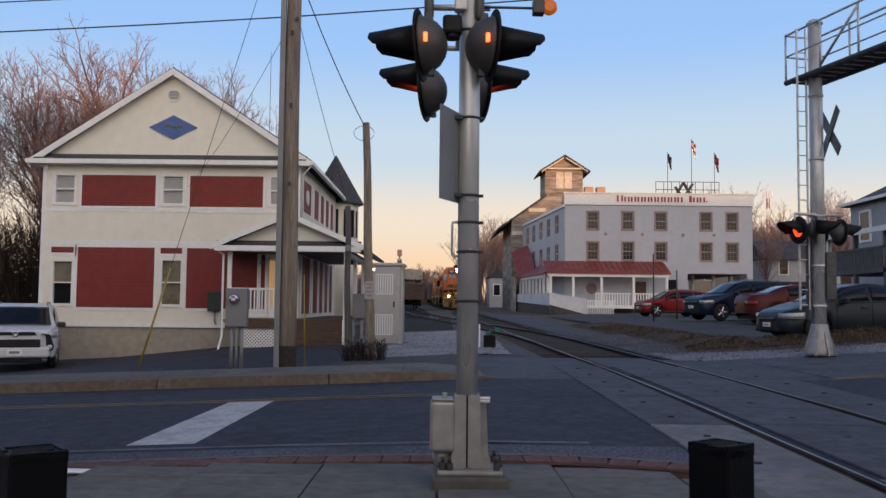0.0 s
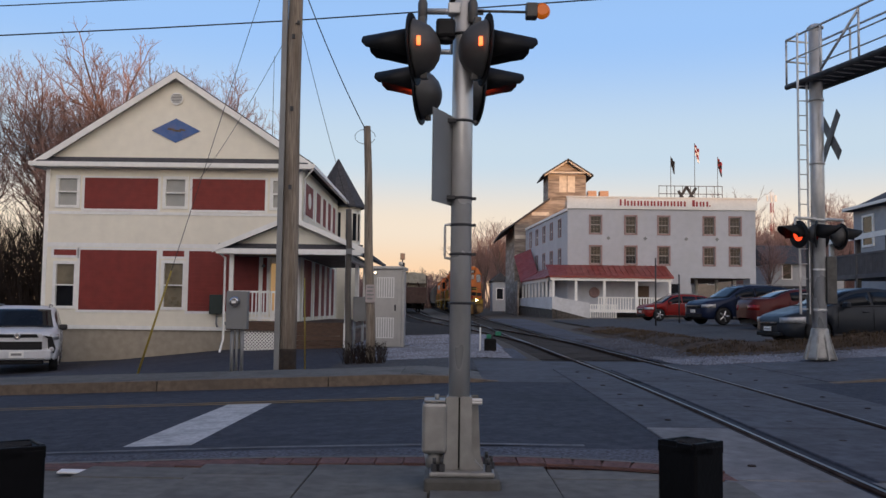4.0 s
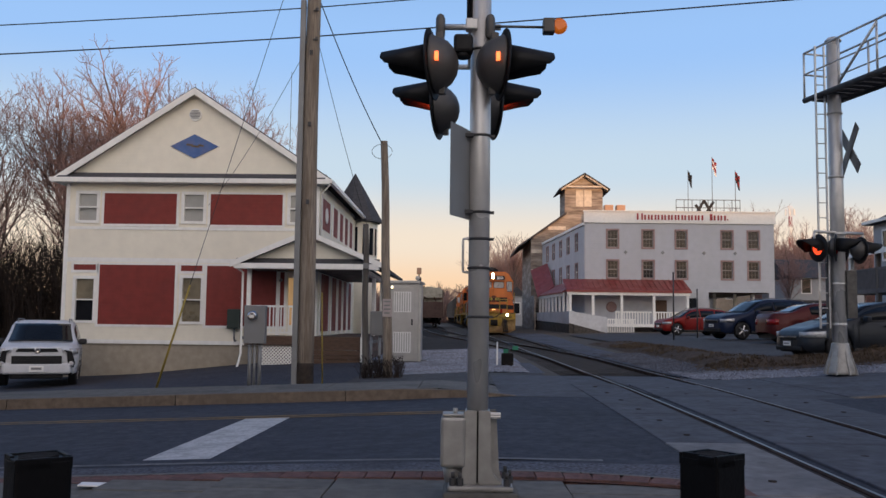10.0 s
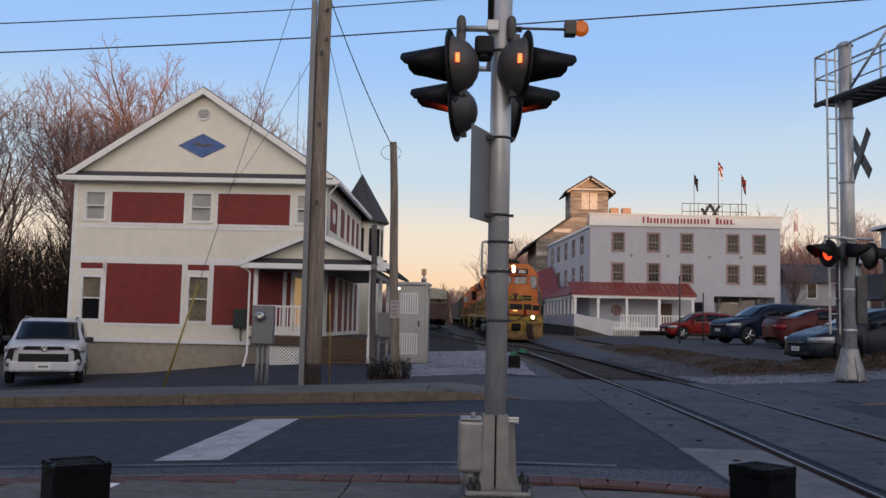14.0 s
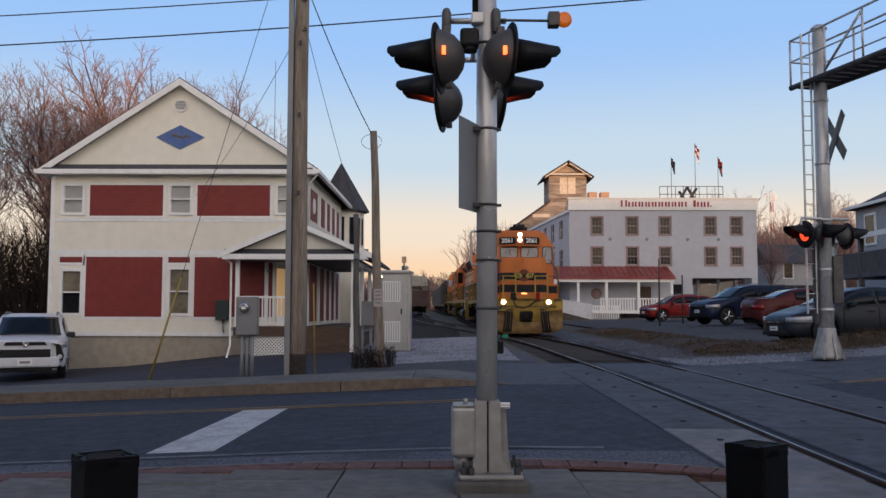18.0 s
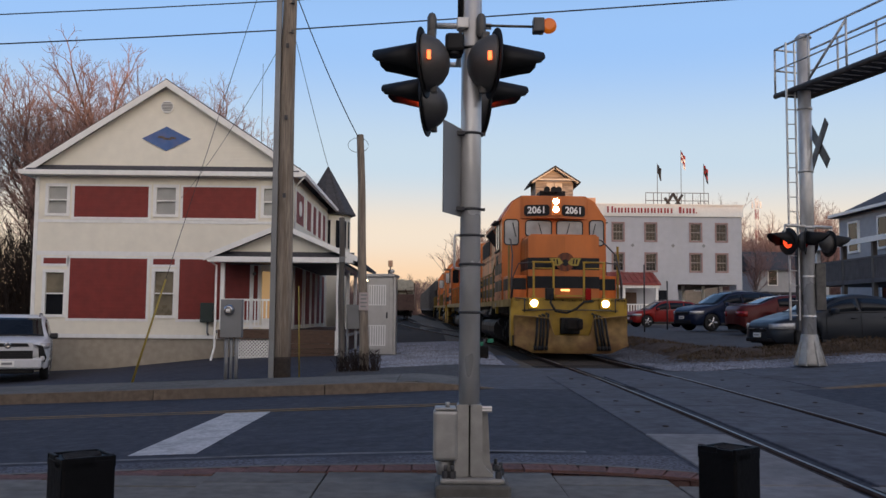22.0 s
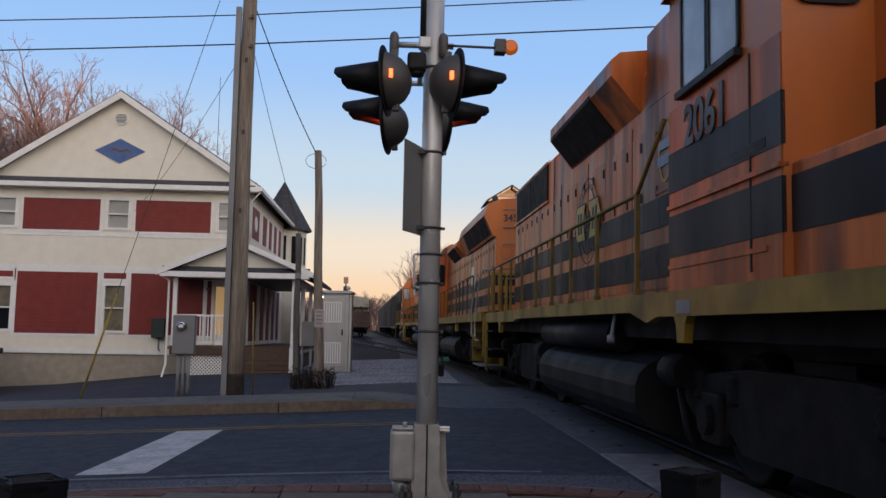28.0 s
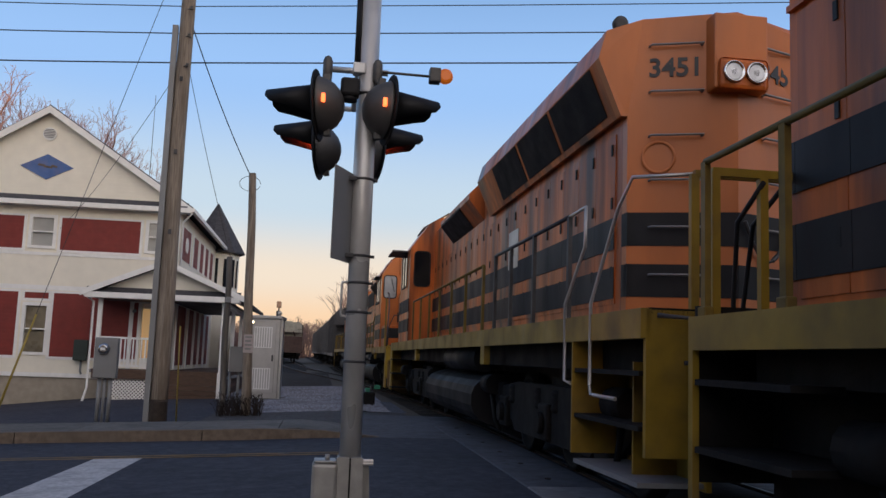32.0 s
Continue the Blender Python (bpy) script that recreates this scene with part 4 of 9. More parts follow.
for x, y in ((-6.17, PF + 0.08), (-2.75, PF + 0.08), (-2.75, 29.2), (-2.75, 32.0), (-2.75, 34.8)):
    hbox("porch_post", x - 0.06, x + 0.06, y - 0.06, y + 0.06, 0.62, 2.6, TRIM, bevel=0.012)
hbox("porch_beam", -2.83, -2.67, PF + 0.12, 35.0, 2.5, 2.62, TRIM)
rail_top = hbox("railing", -6.11, -4.7, PF + 0.05, PF + 0.11, 1.47, 1.53, TRIM, label="white porch railing")
hbox("bottom_rail", -6.11, -4.7, PF + 0.06, PF + 0.10, 0.70, 0.75, TRIM, rail_top)
for k in range(12):
    x = -6.0 + 0.112 * k
    hbox("baluster", x, x + 0.035, PF + 0.065, PF + 0.10, 0.75, 1.47, TRIM, rail_top)
hbox("fascia_board", -6.25, -2.65, PF - 0.03, PF, 0.36, 0.62, BROWN_WOOD)
for k in range(5):
    hbox("skirt_board", -4.65, -2.8, PF - 0.02, PF + 0.01, -0.32 + 0.14 * k, -0.32 + 0.14 * k + 0.13, BROWN_WOOD, label="brown skirting board")
for k in range(5):
    hbox("skirt_board", -2.8, -2.77, PF + 0.05, 35, -0.32 + 0.14 * k, -0.32 + 0.14 * k + 0.13, BROWN_WOOD)
bm = B()
box(bm, 0, 0.12, -0.03, 0.0, -0.4, 0.62)
p = part("white_board", bm, TRIM, house)
p.matrix_basis = pose(-2.82 - HX, PF - HY - 0.02, -HZ)
# Black sheet behind the strips paints the dark space under the porch.
lattice = hbox("lattice", -5.75, -4.72, PF + 0.06, PF + 0.08, -0.42, 0.36, BLACK, label="white diamond lattice over a black sheet standing in for shade")
for k in range(-7, 12):
    for s in (-1, 1):
        x0 = -5.75 + 0.1 * k + (0 if s > 0 else 0.78)
        a, b = (x0, -0.42), (x0 + s * 0.78, 0.36)
        # cut the strip at the panel's edges
        t0 = max(0, min(1, ((-5.75 if s > 0 else -4.72) - a[0]) / (b[0] - a[0])))
        t1 = max(0, min(1, ((-4.72 if s > 0 else -5.75) - a[0]) / (b[0] - a[0])))
        if t1 - t0 < 0.05:
            continue
        p, q = [(a[0] + (b[0] - a[0]) * t, a[1] + (b[1] - a[1]) * t) for t in (t0, t1)]
        bm = B()
        dx = 0.022
        extrude(bm, [(p[0] - dx - HX, p[1] - HZ), (p[0] + dx - HX, p[1] - HZ), (q[0] + dx - HX, q[1] - HZ), (q[0] - dx - HX, q[1] - HZ)], "y", PF + 0.04 - HY + (0.004 if s > 0 else 0), PF + 0.055 - HY + (0.004 if s > 0 else 0))
        part("lattice_strip", bm, TRIM, lattice)
bm = B()
pipe(bm, [(x - HX, y - HY, z - HZ) for x, y, z in ((-6.6, PF - 0.25, 2.7), (-6.35, PF + 0.0, 2.5), (-6.35, PF + 0.02, 0.1), (-6.42, PF - 0.15, -0.35), (-6.5, PF - 0.3, -0.38))], 0.035)
part("downspout", bm, TRIM, house, "white downspout")
bm = B()
pipe(bm, [(x - HX, y - HY, z - HZ) for x, y, z in ((-4.05, HY - 0.3, 5.35), (-4.36, HY + 0.1, 5.1), (-4.36, HY + 0.1, 3.5))], 0.03)
part("downspout", bm, TRIM, house)
hbox("wall_outlet", -6.78, -6.66, HY - 0.06, HY - 0.02, 0.48, 0.58, BOX_GREY)
bm = B()
tube(bm, (HR - 1.15 - HX, -0.03, 2.35 - HZ), (HR - 1.15 - HX, -0.14, 2.33 - HZ), 0.05)
part("wall_camera", bm, BOX_GREY, house)

# The turret behind.
bm = B()
lathe(bm, ((1.0, 0), (1.0, 5.0)), (-4.55 - HX, 38.2 - HY, 0.4 - HZ), seg=8)
tw = part("turret", bm, SIDING, house, "corner turret with a steep slate roof")
bm = B()
lathe(bm, ((1.22, 0), (1.22, 0.06), (0.02, 2.15)), (-4.55 - HX, 38.2 - HY, 5.32 - HZ), seg=8)
for f in bm.faces:
    f.smooth = False
part("turret_roof", bm, SHINGLE, tw)
for k in range(3):
    bm = B()
    a = radians(-90 + 45 * k - 22.5 + 22.5)
    cx, cy = -4.55 - HX + math.cos(a) * 0.95, 38.2 - HY + math.sin(a) * 0.95
    box(bm, -0.26, 0.26, -0.03, 0.02, 0, 1.15)
    p = part("turret_window", bm, PANE, tw)
    p.matrix_basis = pose(cx, cy, 3.9 - HZ, 0, 0, math.degrees(a) + 90)


MILL_TRIM = mat("dusty_red_trim", (0.30, 0.20, 0.19), 0.7, scale=5, vary=0.15, bump=0.05)
STONE_DARK = mat("dark_footing_stone", (0.07, 0.062, 0.055), 0.9, scale=5, vary=0.4, bump=0.4)
RAMP_WHITE = mat("white_ramp_boards", (0.60, 0.61, 0.63), 0.6, scale=4, vary=0.08, bump=0.05, stain=(0.42, 0.42, 0.43), stain_scale=0.6, stain_amount=0.5)
SASH = mat("dusty_sash_paint", (0.30, 0.29, 0.29), 0.6, scale=6, vary=0.1, bump=0.02)
OLD_PALE = mat("pale_old_boards", (0.62, 0.55, 0.46), 0.8, scale=3, vary=0.15, bump=0.1)

# ---- the old mill ----
MX, MY, MZ = 18.3, 75.0, 0.6
mill = thing("mill_building", "large white wooden mill with red trimmed windows and a sign", "mill", pose(MX, MY, MZ))


def mbox(name, x0, x1, y0, y1, z0, z1, material, parent=None, label="", bevel=0.0):
    bm = B()
    box(bm, x0 - MX, x1 - MX, y0 - MY, y1 - MY, z0 - MZ, z1 - MZ, bevel)
    return part(name, bm, material, parent or mill, label)


ML, MR, MB = 10.37, 26.2, 100.0
mwin = [(x, z, z + 1.43) for x in (12.28, 15.25, 18.03, 21.85, 24.05) for z in (7.62, 5.05)]


def wall_with_holes(name, x0, x1, z0, z1, holes, y0, y1, material, parent, to):
    bm = B()
    xs, zs = sorted({x0, x1, *[h[i] for h in holes for i in (0, 1)]}), sorted({z0, z1, *[h[i] for h in holes for i in (2, 3)]})
    for a, b in zip(xs, xs[1:]):
        for c, d in zip(zs, zs[1:]):
            if not any(h[0] < (a + b) / 2 < h[1] and h[2] < (c + d) / 2 < h[3] for h in holes):
                to(bm, a, b, y0, y1, c, d)
    bmesh.ops.remove_doubles(bm, verts=bm.verts, dist=0.0005)
    return part(name, bm, material, parent)


wall_with_holes("front_wall", ML, MR, 0.4, 9.75, [(x, x + 0.87, a, b) for x, a, b in mwin] + [(20.7, MR - 0.5, 0.4, 3.93)], 0, 0.3, MILL, mill, lambda bm, a, b, c, d, e, f: box(bm, a - MX, b - MX, c, d, e - MZ, f - MZ))
LEAN = -0.0908             # how far the west side steps aside for each metre back


def west(ob):
    """Slant a part built square to the mill's front along its west side."""
    for v in ob.data.vertices:
        if v.co.x < -2:
            v.co.x += LEAN * v.co.y
    return ob


def side_box(bm, y0, y1, x0, x1, z0, z1):
    return box(bm, x0, x1, y0 - MY, y1 - MY, z0 - MZ, z1 - MZ)


SIDE_WINDOWS = [(y, z) for y in (77.6, 81.1, 84.5, 88.0, 91.3) for z in (7.55, 4.95)]
west(wall_with_holes("side_wall", MY + 0.3, 94.5, 0.4, 9.6, [(y, y + 0.95, z, z + 1.43) for y, z in SIDE_WINDOWS], ML - MX, ML + 0.3 - MX, MILL, mill, side_box))
mbox("side_wall", MR - 0.3, MR, MY + 0.3, 94.5, 3.93, 9.6, MILL)
west(mbox("back_wall", ML, MR, 94.5, 94.8, 0.4, 9.6, MILL))
west(mbox("roof", ML, MR, MY + 0.3, 94.5, 9.45, 9.6, SHINGLE))
west(mbox("eave_board", ML - 0.12, ML + 0.02, MY + 0.02, 94.5, 9.5, 9.72, TRIM, label="white eave board"))
mbox("undercroft_ceiling", 20.7, MR - 0.3, MY + 0.3, MY + 14, 3.93, 4.1, BROWN_WOOD)
mbox("undercroft_wall", 20.4, 20.7, MY + 0.3, MY + 14, 0.4, 3.93, MILL)
mbox("undercroft_wall", 20.7, MR, MY + 14, MY + 14.3, 0.4, 2.6, MILL)
for x in (22.2, 24.0, 25.6):
    mbox("column", x, x + 0.22, MY + 4, MY + 4.22, 0.4, 3.93, TRIM)
mbox("parapet", ML - 0.08, MR + 0.12, MY - 0.12, MY - 0.002, 9.68, 10.62, TRIM, label="white parapet board")
mbox("cornice", ML - 0.14, MR + 0.18, MY - 0.2, MY + 0.1, 10.62, 10.72, TRIM)
# The sign: red strokes of the size of its letters on a pale board.
board = mbox("sign_board", 14.55, 22.25, MY - 0.16, MY - 0.125, 9.83, 10.55, LETTER_WHITE, label="white sign board with red lettering shapes")
at = 14.72
for k, (w, h) in enumerate([(0.62, 0.54)] + [(0.56, 0.42)] * 9 + [(0, 0)] + [(0.32, 0.54)] + [(0.56, 0.42)] * 2 + [(0.2, 0.12)]):
    if w:
        for d0, d1 in ((0.0, 0.15), (w - 0.25, w - 0.10)) if w > 0.4 else ((0.0, w - 0.1),):
            mbox("letter_bar", at + d0, at + d1, MY - 0.185, MY - 0.162, 9.95, 9.95 + h, SIGN_RED, board, "plain red bar")
    at += w if w else 0.45
for x, z0, z1 in mwin:
    w = mbox("window", x, x + 0.87, MY + 0.12, MY + 0.18, z0, z1, PANE, label="sash window with dusty red trim")
    for a, b, c, d in ((x - 0.13, x, z0 - 0.13, z1 + 0.13), (x + 0.87, x + 1.0, z0 - 0.13, z1 + 0.13), (x, x + 0.87, z1, z1 + 0.13), (x, x + 0.87, z0 - 0.13, z0)):
        mbox("casing", a, b, MY - 0.04, MY + 0.02, c, d, MILL_TRIM, w)
    mid = (z0 + z1) / 2
    for a, b, c, d in ((x, x + 0.05, z0, z1), (x + 0.82, x + 0.87, z0, z1), (x, x + 0.87, mid - 0.035, mid + 0.035), (x, x + 0.87, z0, z0 + 0.05), (x, x + 0.87, z1 - 0.05, z1), (x + 0.299, x + 0.311, z0, z1), (x + 0.569, x + 0.581, z0, z1), (x, x + 0.87, z0 + 0.349, z0 + 0.361), (x, x + 0.87, z1 - 0.371, z1 - 0.359)):
        mbox("glazing_bar", a, b, MY + 0.08, MY + 0.115, c, d, SASH, w)
for x in (13.8, 16.9, 20.35, 22.95):
    bm = B()
    extrude(bm, ((x - 0.17 - MX, 7.2 - MZ), (x - MX, 7.03 - MZ), (x + 0.17 - MX, 7.2 - MZ), (x - MX, 7.37 - MZ)), "y", -0.05, -0.002)
    part("tie_plate", bm, BOX_GREY, mill, "diamond iron tie plate")
for y, z0 in SIDE_WINDOWS:
    z1 = z0 + 1.43
    w = west(mbox("window", ML + 0.1, ML + 0.16, y, y + 0.95, z0, z1, PANE))
    for a, b, c, d in ((y - 0.12, y, z0 - 0.1, z1 + 0.1), (y + 0.95, y + 1.07, z0 - 0.1, z1 + 0.1), (y, y + 0.95, z1, z1 + 0.1), (y, y + 0.95, z0 - 0.1, z0)):
        west(mbox("casing", ML - 0.05, ML + 0.02, a, b, c, d, MILL_TRIM, w))
    west(mbox("glazing_bar", ML + 0.05, ML + 0.1, y, y + 0.95, (z0 + z1) / 2 - 0.04, (z0 + z1) / 2 + 0.04, TRIM, w))
# The mill's porch.
bm = B()
extrude(bm, ((72.2 - MY, 3.86 - MZ), (MY - 0.01 - MY, 4.9 - MZ), (-0.01, 4.8 - MZ), (72.2 - MY, 3.72 - MZ)), "x", 8.5 - MX, 18.6 - MX)
pr = part("porch_roof", bm, RED_ROOF, mill, "red standing-seam porch roof")
for k in range(22):
    bm = B()
    x = 8.6 + 0.46 * k
    extrude(bm, ((72.2 - MY, 3.87 - MZ), (-0.02, 4.91 - MZ), (-0.02, 4.96 - MZ), (72.2 - MY, 3.92 - MZ)), "x", x - MX, x + 0.04 - MX)
    part("seam", bm, RED_ROOF, pr)
bm = B()
extrude(bm, ((8.5 - MX, 3.86 - MZ), (10.37 - MX, 4.9 - MZ), (10.37 - MX, 4.8 - MZ), (8.5 - MX, 3.72 - MZ)), "y", 75 - MY, 87 - MY)
west(part("side_porch_roof", bm, RED_ROOF, mill, "red metal roof of the side porch"))
west(mbox("porch_beam", 8.6, 8.75, 75, 87, 3.5, 3.74, TRIM))
west(mbox("porch_floor", 8.6, 10.3, 75, 88, 0.95, 1.2, TRIM))
for k in range(9):
    west(mbox("porch_post", 8.62, 8.8, 73.9 + 1.6 * k, 74.08 + 1.6 * k, 1.2, 3.5, TRIM))
# a steep red roof that faces the tracks where the side porch ends
bm = B()
lean_to = [(7.35, 86.0, 3.75), (8.95, 86.0, 4.75), (8.75, 91.0, 7.3), (7.05, 91.0, 6.55)]
low = [bm.verts.new((x - MX, y - MY, z - MZ - 0.12)) for x, y, z in lean_to]
top = [bm.verts.new((x - MX, y - MY, z - MZ)) for x, y, z in lean_to]
bm.faces.new(top), bm.faces.new(low[::-1])
for i in range(4):
    bm.faces.new((low[i], low[(i + 1) % 4], top[(i + 1) % 4], top[i]))
part("lean_to_roof", bm, RED_ROOF, mill, "steep red metal lean-to roof")
mbox("lean_to_wall", 7.1, 8.7, 91.0, 91.2, 0.4, 6.6, OLD_BOARD)
mbox("lean_to_side", 7.05, 7.2, 86.2, 91.0, 0.4, 3.9, OLD_BOARD)
mbox("porch_beam", 8.6, 18.5, 72.3, 72.5, 3.5, 3.74, TRIM)
mbox("porch_floor", 8.7, 18.5, 72.3, MY, 0.95, 1.2, TRIM)
for x in (8.75, 10.6, 12.9, 15.5, 18.2):
    mbox("porch_post", x, x + 0.2, 72.35, 72.55, 1.2, 3.5, TRIM)
for x0, x1 in ((12.5, 15.4), (15.7, 18.3)):
    r = mbox("railing", x0, x1, 72.38, 72.48, 2.1, 2.2, TRIM, label="white porch railing")
    for k in range(int((x1 - x0) / 0.22)):
        mbox("baluster", x0 + 0.22 * k, x0 + 0.22 * k + 0.09, 72.4, 72.46, 1.2, 2.1, TRIM, r)
bm = B()
extrude(bm, ((8.5 - MX, 1.2 - MZ), (11.45 - MX, 0.45 - MZ), (11.45 - MX, 1.68 - MZ), (8.5 - MX, 2.15 - MZ)), "y", 70.2 - MY, 70.35 - MY)
ramp = part("ramp_wall", bm, RAMP_WHITE, mill, "white boarded ramp wall")
for k in range(9):
    x = 8.75 + 0.32 * k
    mbox("batten", x, x + 0.05, 70.17, 70.2, 1.25 - 0.25 * (x - 8.5), 2.1 - 0.16 * (x - 8.5), RAMP_WHITE, ramp)
bm = B()
extrude(bm, ((70.35 - MY, 1.1 - MZ), (88 - MY, 1.5 - MZ), (88 - MY, 2.2 - MZ), (70.35 - MY, 2.15 - MZ)), "x", 8.35 - MX, 8.5 - MX)
west(part("ramp_wall", bm, RAMP_WHITE, mill))
bm = B()
extrude(bm, ((70.0 - MY, 0.2 - MZ), (88 - MY, 0.2 - MZ), (88 - MY, 1.45 - MZ), (70.0 - MY, 1.05 - MZ)), "x", 8.4 - MX, 8.7 - MX)
west(part("stone_footing", bm, STONE_DARK, mill, "dark stone footing below the ramp"))
bm = B()
extrude(bm, ((8.5 - MX, 0.2 - MZ), (11.45 - MX, 0.2 - MZ), (11.45 - MX, 0.45 - MZ), (8.5 - MX, 1.2 - MZ)), "y", 70.22 - MY, 70.5 - MY)
part("stone_footing", bm, STONE_DARK, mill)
gate = mbox("picket_gate", 11.5, 13.6, 70.2, 70.28, 1.5, 1.58, TRIM, label="white picket rail at the foot of the ramp")
for k in range(12):
    mbox("picket", 11.5 + 0.18 * k, 11.58 + 0.18 * k, 70.21, 70.27, 0.5, 1.5, TRIM, gate)
d = mbox("door", 16.2, 17.2, MY - 0.05, MY - 0.003, 1.2, 3.2, BROWN_WOOD, label="dark porch door")
mbox("window", 19.0, 19.8, MY - 0.05, MY - 0.003, 1.8, 3.4, PANE)
bm = B()
lathe(bm, ((0.45, 0), (0.45, 0.04), (0.3, 0.05), (0.28, 0.02)), (12.6 - MX, -0.01, 2.6 - MZ), (0, -1, 0), 20)
part("round_window", bm, MILL_TRIM, mill)
# The tower and the grey shed behind.
TX0, TX1, TY0, TY1 = 11.15, 15.25, 96.5, 101.5
TOP = 16.0
wallt = mbox("tower", TX0, TX1, TY0, TY1, 9.0, TOP, OLD_BOARD, label="square headhouse of bare weathered boards")
cx = (TX0 + TX1) / 2
bm = B()
extrude(bm, ((TX0 - MX, TOP - MZ), (TX1 - MX, TOP - MZ), (cx - MX, TOP + 1.2 - MZ)), "y", TY0 - MY, TY1 - MY)
part("tower_gable", bm, OLD_BOARD, wallt)
for s in (-1, 1):
    bm = B()
    extrude(bm, ((cx - MX, TOP + 1.5 - MZ), (cx + s * 2.75 - MX, TOP - 0.25 - MZ), (cx + s * 2.75 - MX, TOP - 0.42 - MZ), (cx - MX, TOP + 1.32 - MZ)), "y", TY0 - 0.9 - MY, TY1 + 0.4 - MY)
    part("tower_roof", bm, SHINGLE, wallt, "dark roof slope with open rafters")
    for k in range(4):
        bm = B()
        extrude(bm, ((cx + s * 0.1 - MX, TOP + 1.25 - 0.02 * k - MZ), (cx + s * 2.5 - MX, TOP - 0.28 - MZ), (cx + s * 2.5 - MX, TOP - 0.42 - MZ), (cx + s * 0.1 - MX, TOP + 1.1 - MZ)), "y", TY0 - 0.85 + 0.22 * k - MY, TY0 - 0.78 + 0.22 * k - MY)
        part("rafter", bm, OLD_PALE, wallt)
mbox("tie_beam", TX0 - 0.3, TX1 + 0.3, TY0 - 0.7, TY0 - 0.55, TOP - 0.1, TOP + 0.08, OLD_PALE, wallt)
for x0 in (cx - 0.85, cx + 0.05):
    mbox("hatch", x0, x0 + 0.8, TY0 - 0.06, TY0 - 0.003, TOP - 2.1, TOP - 0.3, OLD_PALE, wallt, "pale boarded hatch")
for k in range(17):
    z = 9.4 + 0.4 * k
    if z < TOP - 2.3:
        mbox("weatherboard", TX0 - 0.02, TX1 + 0.02, TY0 - 0.05, TY0 - 0.002, z, z + 0.36, OLD_PALE if k % 5 == 2 else OLD_BOARD, wallt)
# the shed's sloping roof line falls away from the tower
bm = B()
extrude(bm, ((5.9 - MX, 9.35 - MZ), (TX0 - MX, 13.1 - MZ), (TX0 - MX, 12.9 - MZ), (5.9 - MX, 9.15 - MZ)), "y", 94.9 - MY, 109 - MY)
part("shed_roof", bm, SHINGLE, mill, "worn grey shed roof")
bm = B()
extrude(bm, ((7.4 - MX, 0.5 - MZ), (13 - MX, 0.5 - MZ), (13 - MX, 12.9 - MZ), (TX0 - MX, 12.85 - MZ), (7.4 - MX, 10.2 - MZ)), "y", 95.2 - MY, 95.4 - MY)
shed = part("shed_wall", bm, OLD_BOARD, mill, "shed wall of bare weathered boards")
for k in range(23):
    z = 3.2 + 0.42 * k
    x1 = 11.1
    x0 = max(7.42, 7.42 + (z - 9.9) * 1.42)
    if x0 < x1 - 0.4:
        mbox("weatherboard", x0, x1, 95.14, 95.198, z, z + 0.385, OLD_PALE if k in (8, 13, 19) else OLD_BOARD, shed)
mbox("shed_side", 7.4, 7.6, 95.4, 109, 0.5, 10.2, OLD_BOARD)
for x in (14.3, 15.5):
    mbox("chimney", x, x + 0.85, 89.0, 90.0, 9.6, 13.1, CHIMNEY, label="buff square chimney")
# Roof deck with its rail and flags.
for k in range(9):
    x = 20.2 + 0.75 * k
    mbox("deck_post", x, x + 0.05, 84, 84.05, 9.6, 13.0, DARK_STEEL)
for z in (12.2, 12.95):
    mbox("deck_rail", 20.2, 26.25, 84, 84.05, z, z + 0.06, DARK_STEEL)
bm = B()
for a, b in (((21.6, 84.6, 10.6), (23.0, 84.6, 13.0)), ((24.4, 84.6, 10.6), (23.0, 84.6, 13.0)), ((22.4, 84.6, 10.6), (23.9, 84.6, 12.9)), ((23.5, 84.6, 10.6), (22.2, 84.6, 12.6))):
    tube(bm, Vector(a) - Vector((MX, MY, MZ)), Vector(b) - Vector((MX, MY, MZ)), 0.14, seg=6)
part("brace", bm, DARK_STEEL, mill, "dark timber braces")


def flag_on_pole(x, z0, z1, size, cloth, label, stripes=None):
    f = thing("flagpole", label, "flag", pose(x, 85.0, z0), "flags on the mill roof")
    bm = B()
    tube(bm, (0, 0, 0), (0, 0, z1 - z0), 0.035, 0.025, 6)
    part("pole", bm, DARK_STEEL, f)
    bm = B()
    n = 7
    rows = [[bm.verts.new((0.03 + size * 0.22 * i / n + 0.05 * math.sin(i), 0.09 * math.sin(i * 1.7 + j), z1 - z0 - 0.1 - size * (0.30 + 0.05 * j) * i / n - size * 0.62 * j / 4)) for j in range(5)] for i in range(n + 1)]
    for a, b in zip(rows, rows[1:]):
        for j in range(4):
            fc = bm.faces.new((a[j], a[j + 1], b[j + 1], b[j]))
            fc.material_index = j % 2 if stripes else 0
    part("flag", bm, (cloth, stripes) if stripes else cloth, f)


flag_on_pole(21.6, 9.6, 16.0, 1.5, LETTER_BLACK, "dark limp flag on a pole")
flag_on_pole(23.9, 9.6, 17.3, 1.7, SIGN_RED, "limp red and white flag on a pole", LETTER_WHITE)
flag_on_pole(26.1, 9.6, 16.0, 1.7, SIGN_RED, "limp dark red flag on a pole", LETTER_BLACK)

